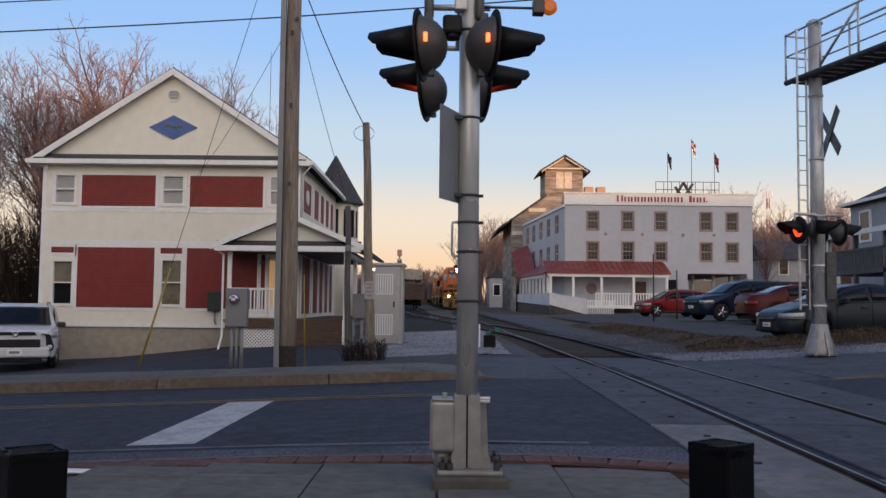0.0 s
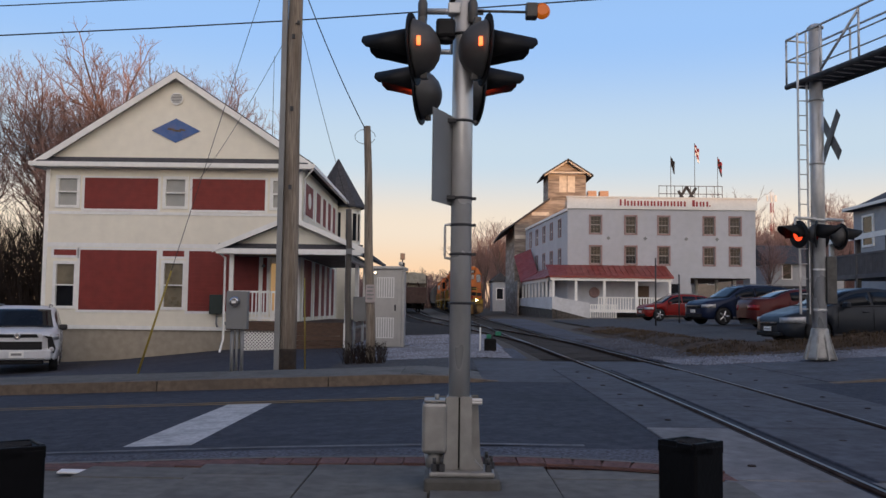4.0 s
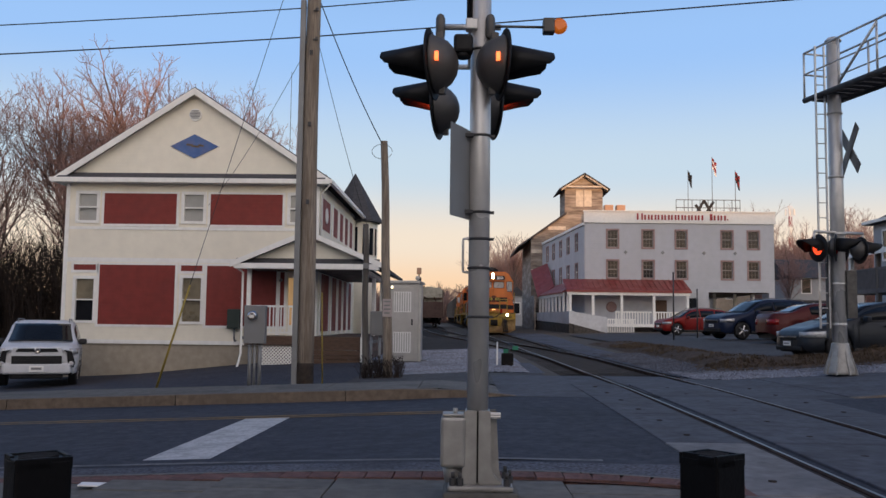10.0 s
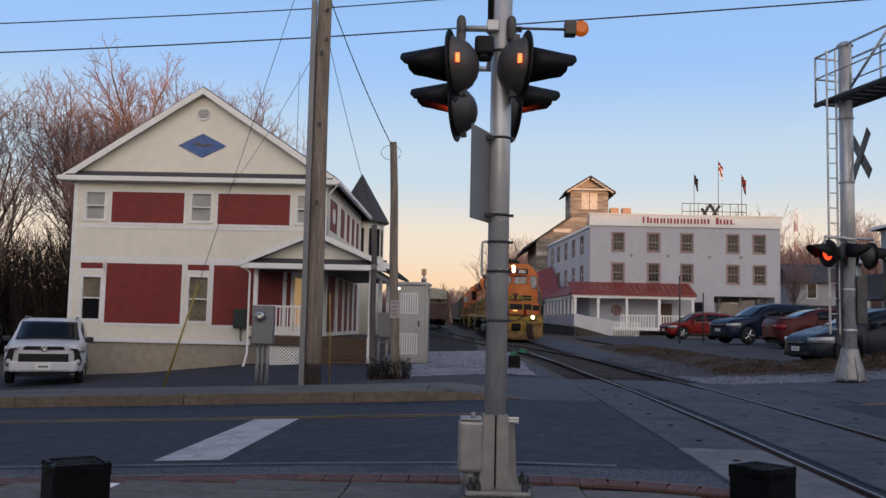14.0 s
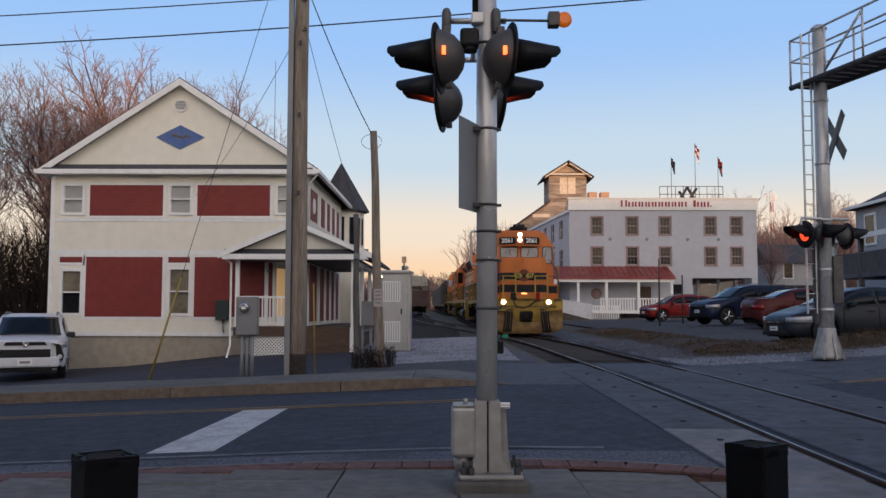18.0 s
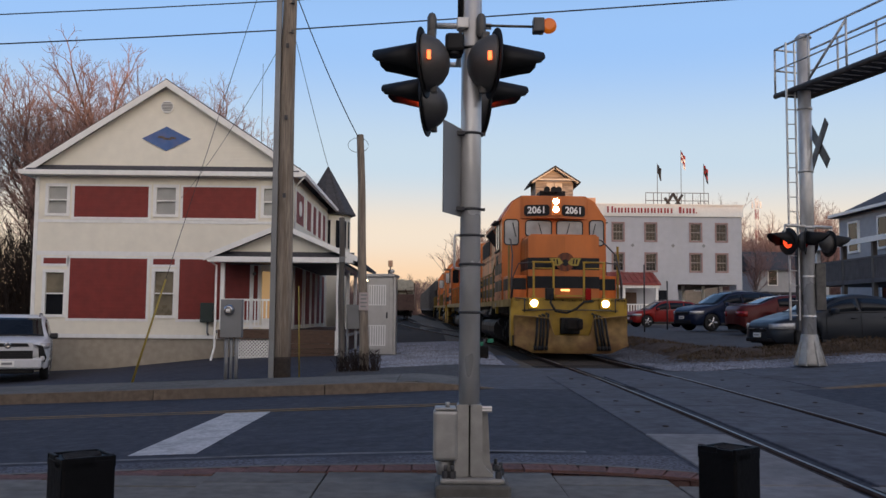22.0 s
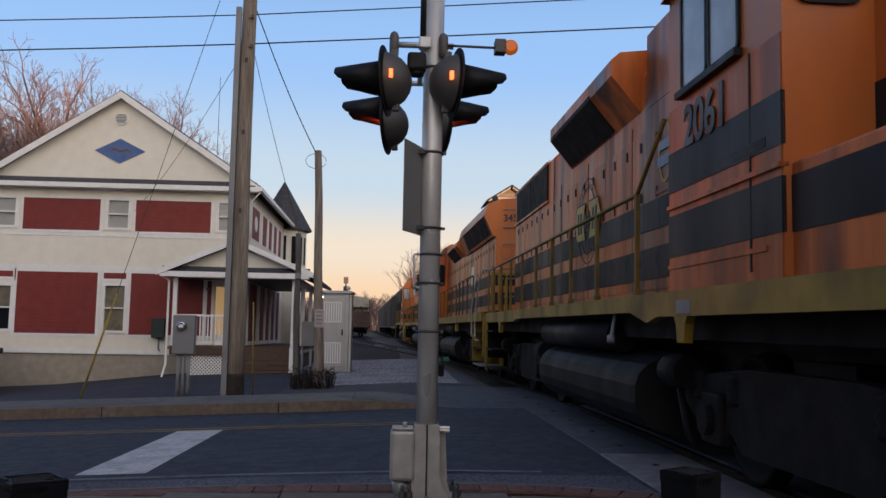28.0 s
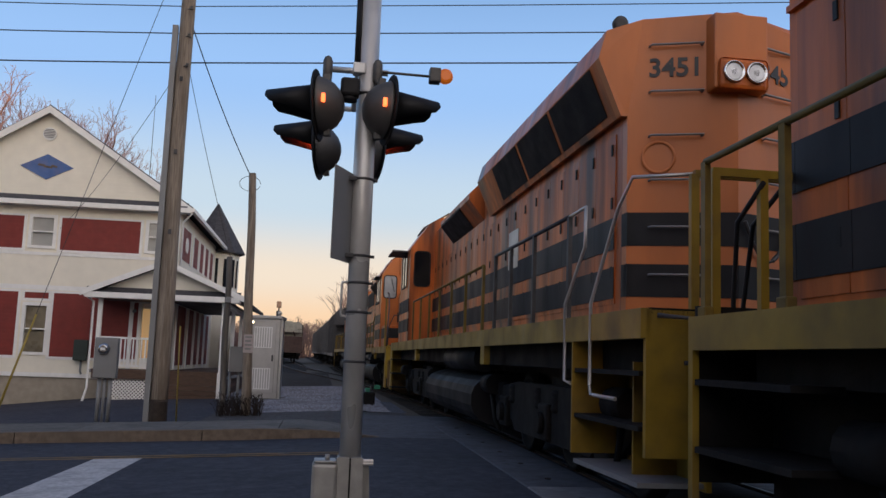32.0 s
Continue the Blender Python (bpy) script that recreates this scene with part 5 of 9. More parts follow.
# ---- the near crossing signal ----
SX, SY, SZ = 0.262, 5.48, 0.10
mast = thing("crossing_signal", "silver crossing signal mast with back-to-back flashing lamps", "signal", pose(SX, SY, SZ))
bm = B()
tube(bm, (0, 0, 0.42), (0, 0, 3.75), 0.0625, seg=28)
part("mast", bm, GALV, mast, "galvanised steel mast")
for z in (1.0, 1.29, 1.465, 1.625, 2.09, 2.62):
    bm = B()
    lathe(bm, ((0.063, 0), (0.070, 0.002), (0.070, 0.014), (0.063, 0.016)), (0, 0, z), seg=24)
    box(bm, 0.066, 0.088, -0.012, 0.012, z, z + 0.016)
    part("band_clamp", bm, DARK_STEEL, mast)
# The split cast base.
bm = B()
box(bm, -0.17, 0.205, -0.16, 0.16, 0.012, 0.045, 0.012)
base = part("base", bm, CAST, mast, "cast base on a bolted foot plate")
for shell in (((-0.16, 0.045), (-0.005, 0.045), (-0.005, 0.465), (-0.077, 0.465), (-0.077, 0.17), (-0.092, 0.10)), ((0.005, 0.045), (0.15, 0.045), (0.095, 0.10), (0.076, 0.20), (0.074, 0.465), (0.005, 0.465))):
    bm = B()
    extrude(bm, shell, "y", -0.10, -0.045)
    bmesh.ops.bevel(bm, geom=list(bm.edges), offset=0.006, segments=2, affect="EDGES")
    part("half_shell", bm, CAST, base)
bm = B()
box(bm, -0.006, 0.006, -0.07, -0.05, 0.05, 0.46)
part("shell_gap", bm, BLACK, base, "dark gap between the half shells")
bm = B()
extrude(bm, ((0.06, 0.045), (0.15, 0.045), (0.128, 0.12), (0.112, 0.43), (0.06, 0.43)), "y", 0.0, 0.05)
part("rear_flange", bm, CAST, base)
bm = B()
lathe(bm, ((0.092, 0.0), (0.08, 0.05), (0.074, 0.3), (0.072, 0.42)), (0.0, 0.02, 0.045), seg=20)
part("socket", bm, CAST, base)
bm = B()
box(bm, -0.215, -0.07, -0.12, 0.07, 0.14, 0.43, 0.02)
part("terminal_box", bm, CAST, mast, "cast terminal box")
bm = B()
box(bm, -0.205, -0.08, -0.11, 0.06, 0.432, 0.445, 0.005)
tube(bm, (-0.13, -0.05, 0.44), (-0.13, -0.05, 0.475), 0.014, seg=8)
part("box_lid", bm, CAST, mast)
bm = B()
tube(bm, (-0.145, -0.02, 0.05), (-0.145, -0.02, 0.145), 0.045, 0.06, seg=14)
part("cable_entry", bm, CAST, mast)
for x, y in ((-0.14, -0.13), (0.17, -0.13), (-0.14, 0.13), (0.17, 0.13), (0.19, -0.02), (-0.1, -0.135)):
    bm = B()
    tube(bm, (x, y, 0.045), (x, y, 0.085), 0.02, seg=6)
    tube(bm, (x, y, 0.085), (x, y, 0.12), 0.011, seg=8)
    part("anchor_bolt", bm, DARK_STEEL, base)
for z in (0.425, 0.44):
    bm = B()
    tube(bm, (0.07, -0.03, z), (0.135, -0.03, z), 0.012, seg=6)
    part("clamp_bolt", bm, GALV, base)
# Back-to-back crossing sign seen edge-on, and a small bracket.
bm = B()
extrude(bm, ((-0.175, -0.28), (-0.170, -0.282), (-0.108, -0.142), (-0.050, 0.0), (-0.055, 0.002), (-0.113, -0.140)), "z", 1.585, 2.125)
sg = part("sign_panel", bm, BOX_GREY, mast, "flat sign seen from its edge")
bm = B()
box(bm, -0.115, -0.04, -0.095, -0.06, 2.075, 2.10, 0.004)
part("sign_bracket", bm, DARK_STEEL, sg)
bm = B()
box(bm, -0.115, -0.04, -0.095, -0.06, 1.615, 1.64, 0.004)
part("sign_bracket", bm, DARK_STEEL, sg)
bm = B()
pipe(bm, [(-0.062, -0.03, 1.27), (-0.094, -0.03, 1.275), (-0.096, -0.03, 1.29), (-0.096, -0.03, 1.455), (-0.094, -0.03, 1.47), (-0.062, -0.03, 1.475)], 0.008)
part("handle", bm, GALV, mast)
# Cross arm, junction box and bell arm.
ARM = 2.775
bm = B()
tube(bm, (-0.24, 0.0, ARM), (0.12, 0.0, ARM), 0.019, seg=14)
box(bm, -0.095, -0.02, -0.075, 0.0, ARM - 0.035, ARM + 0.035, 0.008)
arm = part("cross_arm", bm, GALV, mast, "tubular cross arm")
bm = B()
box(bm, -0.165, -0.05, -0.15, -0.04, ARM - 0.20, ARM - 0.085, 0.02)
tube(bm, (-0.107, -0.095, ARM - 0.222), (-0.107, -0.095, ARM - 0.195), 0.045, seg=12)
part("junction_box", bm, BLACK, mast, "black junction box")
bm = B()
tube(bm, (0.02, -0.02, ARM), (0.40, -0.02, ARM - 0.005), 0.0085, seg=8)
box(bm, 0.375, 0.445, -0.06, 0.02, ARM - 0.045, ARM + 0.045, 0.008)
part("side_arm", bm, HOUSING, mast)
bm = B()
lathe(bm, ((0.03, 0), (0.044, 0.01), (0.046, 0.016), (0.043, 0.022), (0.049, 0.03), (0.044, 0.05), (0.02, 0.06)), (0.474, -0.055, ARM), (0.0, 1, 0), 20)
part("amber_lamp", bm, GLOW_AMBER, mast, "round amber lamp")
bm = B()
pipe(bm, [(-0.075, -0.02, ARM + 0.03), (-0.075, -0.02, 3.3)], 0.014)
pipe(bm, [(-0.062, -0.03, ARM + 0.03), (-0.062, -0.03, 3.3)], 0.010)
part("conduit", bm, BLACK, mast)


def flasher(m, side, low):
    """One lamp of the signal: a round black background, a deep hood before it and a bulging housing behind, in its own space: it shines along +y."""
    ob = thing_part("flasher", mast, m)
    up = 0.08 if low else 0.0
    bm = B()
    lathe(bm, ((0.212, 0), (0.216, 0.005), (0.212, 0.012), (0.06, 0.014)), (0, 0, 0), (0, 1, 0), 40)
    part("background_disc", bm, BLACK, ob, "black background disc")
    bm = B()
    lathe(bm, ((0.172, -0.002), (0.178, -0.012), (0.166, -0.03), (0.16, -0.05), (0.128, -0.10), (0.082, -0.135), (0.04, -0.15), (0.005, -0.153)), (0, 0, 0), (0, 1, 0), 30)
    part("housing", bm, HOUSING, ob, "grey bulging lamp housing")
    bm = B()
    box(bm, -0.025, 0.025, -0.075, -0.03, 0.12, 0.19, 0.008)
    part("latch", bm, HOUSING, ob)
    bm = B()
    box(bm, -0.02, 0.02, -0.07, -0.03, -0.19, -0.13, 0.006)
    part("latch", bm, HOUSING, ob)
    bm = B()
    n = 44
    inner, outer = [], []
    for i in range(n + 1):
        a = math.pi * (-0.19 + 1.38 * i / n)
        s = math.sin(a)
        x, z = math.cos(a) * 0.122, s * 0.122
        edge = min(1.0, max(0.0, (s - 0.02) / 0.32))
        full = 0.300 - 0.022 * (1 - min(1, max(0, (s - 0.3) / 0.2))) - 0.012 * max(0, s - 0.9) * 10
        short = 0.205 * (s + 0.66) / 0.68
        reach = short + (full - short) * (edge * edge * (3 - 2 * edge))
        inner.append(bm.verts.new((x, 0.008, z + up)))
        outer.append(bm.verts.new((x * 0.98, max(0.012, reach), z * 0.98 + up - 0.075 * reach)))
    for i in range(n):
        bm.faces.new((inner[i], inner[i + 1], outer[i + 1], outer[i])).smooth = True
    hood = part("hood", bm, BLACK, ob, "deep black hood")
    mod = hood.modifiers.new("thick", "SOLIDIFY")
    mod.thickness = 0.005
    bm = B()
    lathe(bm, ((0.112, 0.012), (0.095, 0.026), (0.02, 0.036)), (0, 0, up), (0, 1, 0), 24)
    part("lens", bm, GLOW_CROSSING if low else LAMP_RED, ob, "lit red lens" if low else "dark red lens")
    return ob


def thing_part(name, parent, m):
    o = new(name)
    o.matrix_basis = under(o, parent) @ m
    return o


# Near pair face the street to the west and east, the far pair hang lower behind them.
for x, y, z, turn, low in ((-0.288, -0.10, 2.512, 80, False), (0.122, -0.10, 2.512, -80, False), (-0.285, 0.85, 2.470, 79, True), (0.12, 0.85, 2.470, -79, True)):
    flasher(pose(x, y, z, -3, 0, turn), 1, low)
bm = B()
pipe(bm, [(-0.06, 0.0, ARM), (-0.06, 0.85, ARM), ], 0.019, 10)
tube(bm, (-0.2, 0.85, ARM), (0.14, 0.85, ARM), 0.019, seg=12)
part("cross_arm", bm, GALV, mast)
for x in (-0.247, 0.055):
    bm = B()
    lathe(bm, ((0.024, 0), (0.029, 0.01), (0.029, 0.115), (0.02, 0.138), (0.004, 0.148)), (x, -0.06, ARM - 0.085), seg=14)
    tube(bm, (x, -0.05, ARM - 0.05), (x, -0.09, ARM - 0.1), 0.014, seg=8)
    part("lamp_swivel", bm, HOUSING, arm)
for x, t in ((-0.262, 1), (0.096, -1)):
    bm = B()
    box(bm, x - 0.0115, x + 0.0115, -0.290, -0.235, 2.488, 2.536, 0.004)
    part("peep_lens", bm, GLOW_PEEP, mast, "small lit red peep lens")
bm = B()
box(bm, -0.2, 0.24, -0.19, 0.19, -0.12, 0.012, 0.02)
part("footing", bm, CONCRETE, mast, "worn concrete footing")


# ---- the black posts before the camera ----
def black_post(x, y, top, turn, wide=1.0):
    p = thing("bollard", "square hollow black metal post with a ragged top", "post", pose(x, y, ground_z(x, y) + 0.125, 0, 0, turn), "black posts on the pavement")
    h = top - ground_z(x, y) - 0.125
    bm = B()
    box(bm, -0.048, 0.048, -0.048, 0.048, 0, h, 0.006)
    part("post", bm, POST_BLACK, p)
    bm = B()
    for x0, x1, y0, y1 in ((-0.048, 0.012, -0.048, -0.04), (0.006, 0.048, -0.0475, -0.04), (-0.048, 0.048, 0.04, 0.048), (-0.048, -0.04, -0.04, 0.0), (-0.0475, -0.04, 0.0, 0.04), (0.04, 0.048, -0.04, 0.04)):
        box(bm, x0, x1, y0, y1, h - 0.02, h + random.uniform(0.001, 0.007), 0.002)
    part("rim", bm, POST_BLACK, p)
    bm = B()
    extrude(bm, ((-0.04, -0.03), (-0.01, -0.042), (0.03, -0.02), (0.038, 0.02), (0.0, 0.035), (-0.03, 0.02)), "z", h - 0.01, h + 0.004)
    part("packed_dirt", bm, BALLAST, p)
    p.scale = (wide, wide, 1)
    return p


black_post(0.695, 2.08, 0.80, 38)
black_post(-0.695, 2.0, 0.786, 38, 1.13)

# ---- the cantilever gantry ----
GX, GY, GZ0 = 7.63, 18.0, 0.16
gantry = thing("cantilever_signal", "tall steel cantilever signal with walkway and ladder", "signal", pose(GX, GY, GZ0))
bm = B()
tube(bm, (0, 0, 0.4), (0, 0, 6.75), 0.140, 0.130, 24)
part("pole", bm, GALV, gantry, "large steel tube")
bm = B()
lathe(bm, ((0.29, 0.0), (0.28, 0.06), (0.19, 0.42), (0.165, 0.6), (0.15, 0.62)), seg=20)
foot = part("pedestal", bm, CAST, gantry, "flared pedestal with ribs")
for k in range(8):
    a = radians(45 * k + 10)
    bm = B()
    extrude(bm, ((0.14, 0.0), (0.33, 0.0), (0.18, 0.5), (0.14, 0.55)), "y", -0.015, 0.015)
    p = part("rib", bm, CAST, foot)
    p.matrix_basis = pose(0, 0, 0, 0, 0, math.degrees(a))
bm = B()
lathe(bm, ((0.16, 0), (0.165, 0.03), (0.1, 0.09), (0.0, 0.1)), (0, 0, 6.7), seg=20)
part("cap", bm, GALV, gantry)
# Ladder behind the pole on its west side.
lad = thing_part("ladder", gantry, pose(-0.3, -0.05, 0))
for s in (-0.09, 0.09):
    bm = B()
    box(bm, -0.012 + s, 0.012 + s, -0.03, 0.03, 0.9, 6.6)
    part("stile", bm, GALV, lad)
for k in range(19):
    bm = B()
    tube(bm, (-0.09, 0, 1.0 + 0.3 * k), (0.09, 0, 1.0 + 0.3 * k), 0.011, seg=6)
    part("rung", bm, GALV, lad)
# The arm reaches over the street, towards the camera and to the east.
ARM_END = Vector((2.75, -9.6, 5.75))
ARM_ROOT = Vector((-0.08, 0.55, 5.60))


def arm_at(t, off, up):
    d = (ARM_END - ARM_ROOT).normalized()
    side = Vector((d.y, -d.x, 0)).normalized()
    return ARM_ROOT.lerp(ARM_END, t) + side * off + Vector((0, 0, up))


walkway = thing_part("walkway", gantry, Matrix())
for off in (-0.35, 0.35):
    bm = B()
    pipe(bm, [arm_at(-0.0, off, 0), arm_at(1, off, 0)], 0.06, 8)
    part("chord", bm, DARK_STEEL, walkway, "dark lower chord")
    for up, r in ((0.55, 0.018), (1.0, 0.024)):
        bm = B()
        pipe(bm, [arm_at(0, off, up), arm_at(1, off, up)], r, 8)
        part("handrail", bm, GALV, walkway)
    for k in range(11):
        bm = B()
        pipe(bm, [arm_at(k / 10, off, 0), arm_at(k / 10, off, 1.0)], 0.022, 6)
        part("rail_post", bm, GALV, walkway)
        if k < 10 and k % 2 and off > 0:
            bm = B()
            pipe(bm, [arm_at(k / 10, off, 0.1), arm_at((k + 1) / 10, off, 0.95)], 0.03, 6)
            part("brace", bm, GALV, walkway)
for up in (0.55, 1.0):
    bm = B()
    pipe(bm, [arm_at(0, -0.35, up), arm_at(0, 0.35, up)], 0.02, 6)
    part("handrail", bm, GALV, walkway)
bm = B()
for k in range(40):
    a, b = arm_at(k / 40, -0.33, 0.05), arm_at(k / 40, 0.33, 0.05)
    c, d = arm_at((k + 0.7) / 40, 0.33, 0.05), arm_at((k + 0.7) / 40, -0.33, 0.05)
    vs = [bm.verts.new(v) for v in (a, b, c, d)] + [bm.verts.new(v + Vector((0, 0, -0.05))) for v in (a, b, c, d)]
    for f in ((0, 1, 2, 3), (7, 6, 5, 4), (0, 4, 5, 1), (1, 5, 6, 2), (2, 6, 7, 3), (3, 7, 4, 0)):
        bm.faces.new([vs[i] for i in f])
part("grating", bm, DARK_STEEL, walkway, "dark steel grating")


def gantry_lamp(m, lit):
    ob = thing_part("flasher", gantry, m)
    bm = B()
    lathe(bm, ((0.27, 0), (0.275, 0.008), (0.27, 0.018), (0.08, 0.02)), (0, 0, 0), (0, 1, 0), 28)
    part("background_disc", bm, BLACK, ob)
    bm = B()
    lathe(bm, ((0.2, 0), (0.19, -0.06), (0.1, -0.16), (0.01, -0.18)), (0, 0, 0), (0, 1, 0), 24)
    part("housing", bm, HOUSING, ob)
    bm = B()
    n = 18
    rows = [[], []]
    for i in range(n + 1):
        a = math.pi * (i / n) * 1.2 - math.pi * 0.1
        reach = 0.46 * (0.42 + 0.58 * max(0, math.sin(a)) ** 0.6)
        rows[0].append(bm.verts.new((math.cos(a) * 0.19, 0.02, math.sin(a) * 0.19)))
        rows[1].append(bm.verts.new((math.cos(a) * 0.185, reach, math.sin(a) * 0.175 - 0.02)))
    for i in range(n):
        bm.faces.new((rows[0][i], rows[0][i + 1], rows[1][i + 1], rows[1][i])).smooth = True
    hood = part("hood", bm, BLACK, ob)
    mod = hood.modifiers.new("thick", "SOLIDIFY")
    mod.thickness = 0.008
    bm = B()
    lathe(bm, ((0.135, 0.02), (0.11, 0.045), (0.02, 0.06)), (0, 0, 0), (0, 1, 0), 24)
    part("lens", bm, GLOW_RED if lit else LAMP_RED, ob, "lit red lens" if lit else "dark red lens")


LZ = 2.47
for x, y, turn, lit in ((-0.50, -0.30, 108, True), (-0.22, -0.42, -118, False), (0.50, 0.15, -80, False), (0.2, 0.42, 112, True)):
    gantry_lamp(pose(x, y, LZ, -2, 0, turn), lit)
bm = B()
pipe(bm, [(-0.55, -0.25, LZ + 0.33), (0.55, 0.12, LZ + 0.33)], 0.03, 8)
pipe(bm, [(-0.55, -0.25, LZ + 0.33), (-0.56, -0.25, LZ + 0.1)], 0.025, 8)
pipe(bm, [(0.55, 0.12, LZ + 0.33), (0.52, 0.15, LZ + 0.1)], 0.025, 8)
part("lamp_arm", bm, GALV, gantry)
bm = B()
box(bm, 0.1, 0.3, -0.16, 0.1, 1.1, 2.05, 0.02)
part("control_box", bm, HOUSING, gantry, "grey control box on the pole")
bm = B()
box(bm, -0.24, -0.17, -0.07, 0.05, 0.7, 2.6, 0.01)
part("cable_duct", bm, DARK_STEEL, gantry)
for z in (0.95, 1.75, 2.75, 3.9, 5.2):
    bm = B()
    lathe(bm, ((0.136, 0), (0.150, 0.004), (0.150, 0.05), (0.136, 0.054)), (0, 0, z), seg=20)
    part("band_clamp", bm, GALV, gantry)
# The crossbuck, seen almost from its edge.
buck = thing_part("crossbuck", gantry, pose(0.24, -0.06, 4.45, 0, 0, 88))
for a in (45, -45):
    bm = B()
    box(bm, -0.61, 0.61, -0.012 if a > 0 else -0.03, 0.004 if a > 0 else -0.014, -0.115, 0.115, 0.003)
    p = part("blade", bm, HOUSING, buck, "grey back of a crossbuck blade")
    p.matrix_basis = pose(0, 0, 0, 0, a, 0)
# Lamps hung from the walkway over the street.
for k, t in enumerate((0.62, 0.72)):
    p = arm_at(t, 0.5, 0.55)
    gantry_lamp(pose(p.x, p.y, p.z, 0, 0, 170 - 10 * k), k == 1)


# ---- the train ----
GUARD_DULL = mat("dull_yellow_paint", (0.42, 0.30, 0.05), 0.55, scale=5, vary=0.15, bump=0.03, stain=(0.25, 0.16, 0.05), stain_scale=3, stain_amount=0.5)
LOGO_BLUE = mat("faded_blue_decal", (0.16, 0.22, 0.27), 0.5, scale=6, vary=0.2, bump=0.0)
BROWN_LETTER = mat("faded_brown_lettering", (0.24, 0.10, 0.055), 0.6, scale=6, vary=0.2, bump=0.0)


def lbox(ob, name, x0, x1, y0, y1, z0, z1, material, label="", bevel=0.0):
    bm = B()
    box(bm, x0, x1, y0, y1, z0, z1, bevel)
    return part(name, bm, material, ob, label)


def wheelset(ob, y):
    bm = B()
    for s in (-1, 1):
        lathe(bm, ((0.535, 0), (0.52, 0.03), (0.508, 0.04), (0.505, 0.13), (0.45, 0.132), (0.43, 0.10), (0.2, 0.10), (0.16, 0.16), (0.02, 0.16)), (s * 0.69, 0, 0), (s, 0, 0), 26)
        n = len(bm.faces)
        for k in range(3):
            a = radians(120 * k)
            tube(bm, (s * 0.79, math.cos(a) * 0.3, math.sin(a) * 0.3), (s * 0.8, math.cos(a) * 0.3, math.sin(a) * 0.3), 0.05, seg=8)
        bm.faces.ensure_lookup_table()
        for f in bm.faces[n:]:
            f.material_index = 1
    tube(bm, (-0.7, 0, 0), (0.7, 0, 0), 0.09, seg=12)
    w = part("wheelset", bm, (TRUCK, BLACK), ob)
    w.matrix_basis = pose(0, y, 0.508)
    WHEELS.append((w, y))
    return w


WHEELS = []
TANK_SHAPE = [(1.42 * math.copysign(abs(math.cos(a)) ** 0.4, math.cos(a)), 0.60 + 0.41 * math.copysign(abs(math.sin(a)) ** 0.8, math.sin(a))) for a in [radians(7.5 + 15 * k) for k in range(24)]]


def bogie(ob, centre, axles):
    """A truck: side frames, journals, springs, brake cylinders and wheelsets."""
    t = thing_part("truck", ob, pose(0, centre, 0))
    half = max(abs(a) for a in axles)
    for s in (-1, 1):
        bm = B()
        x0, x1 = (0.98, 1.12) if s > 0 else (-1.12, -0.98)
        out = [(-half - 0.75, 0.62), (-half - 0.35, 0.42), (-half + 0.3, 0.42), (-half + 0.5, 0.3), (half - 0.5, 0.3), (half - 0.3, 0.42), (half + 0.35, 0.42), (half + 0.75, 0.62), (half + 0.75, 0.8), (half - 0.6, 0.92), (-half + 0.6, 0.92), (-half - 0.75, 0.8)]
        extrude(bm, out, "x", x0, x1)
        part("side_frame", bm, TRUCK, t, "grimy cast side frame")
        for a in axles:
            bm = B()
            box(bm, s * 1.05 - 0.13, s * 1.05 + 0.13, a - 0.2, a + 0.2, 0.32, 0.72, 0.03)
            tube(bm, (s * 1.16, a, 0.508), (s * 1.24, a, 0.508), 0.12, seg=14)
            part("journal_box", bm, TRUCK, t)
            for d in (-0.36, 0.36):
                bm = B()
                lathe(bm, ((0.09, 0), (0.11, 0.04), (0.09, 0.08), (0.11, 0.12), (0.09, 0.16), (0.11, 0.2), (0.09, 0.24)), (s * 1.07, a + d, 0.64), seg=10)
                part("spring", bm, TRUCK, t)
        for d in (-half - 0.62, half + 0.62):
            bm = B()
            tube(bm, (s * 1.2, d - 0.25, 0.85), (s * 1.2, d + 0.2, 0.85), 0.14, seg=14)
            pipe(bm, [(s * 1.2, d, 0.7), (s * 1.18, d * 0.93, 0.35), (s * 1.12, d * 0.9, 0.22)], 0.03, 6)
            part("brake_cylinder", bm, TRUCK, t)
    bm = B()
    box(bm, -0.95, 0.95, -0.4, 0.4, 0.6, 1.0)
    part("bolster", bm, TRUCK, t)
    for a in axles:
        wheelset(t, a)
    return t


def bands(ob, z_pairs, x0, x1, y0, y1, side, material=None):
    """Black stripes a few millimetres proud on one face of a body: side 'l', 'r', 'f' or 'b'."""
    for z0, z1 in z_pairs:
        if side in "lr":
            x = x0 if side == "l" else x1
            lbox(ob, "stripe", x - 0.006, x + 0.006, y0, y1, z0, z1, material or STRIPE)
        else:
            y = y0 if side == "f" else y1
            lbox(ob, "stripe", x0, x1, y - 0.006, y + 0.006, z0, z1, material or STRIPE)


BANDS = ((1.75, 2.07), (2.25, 2.56))


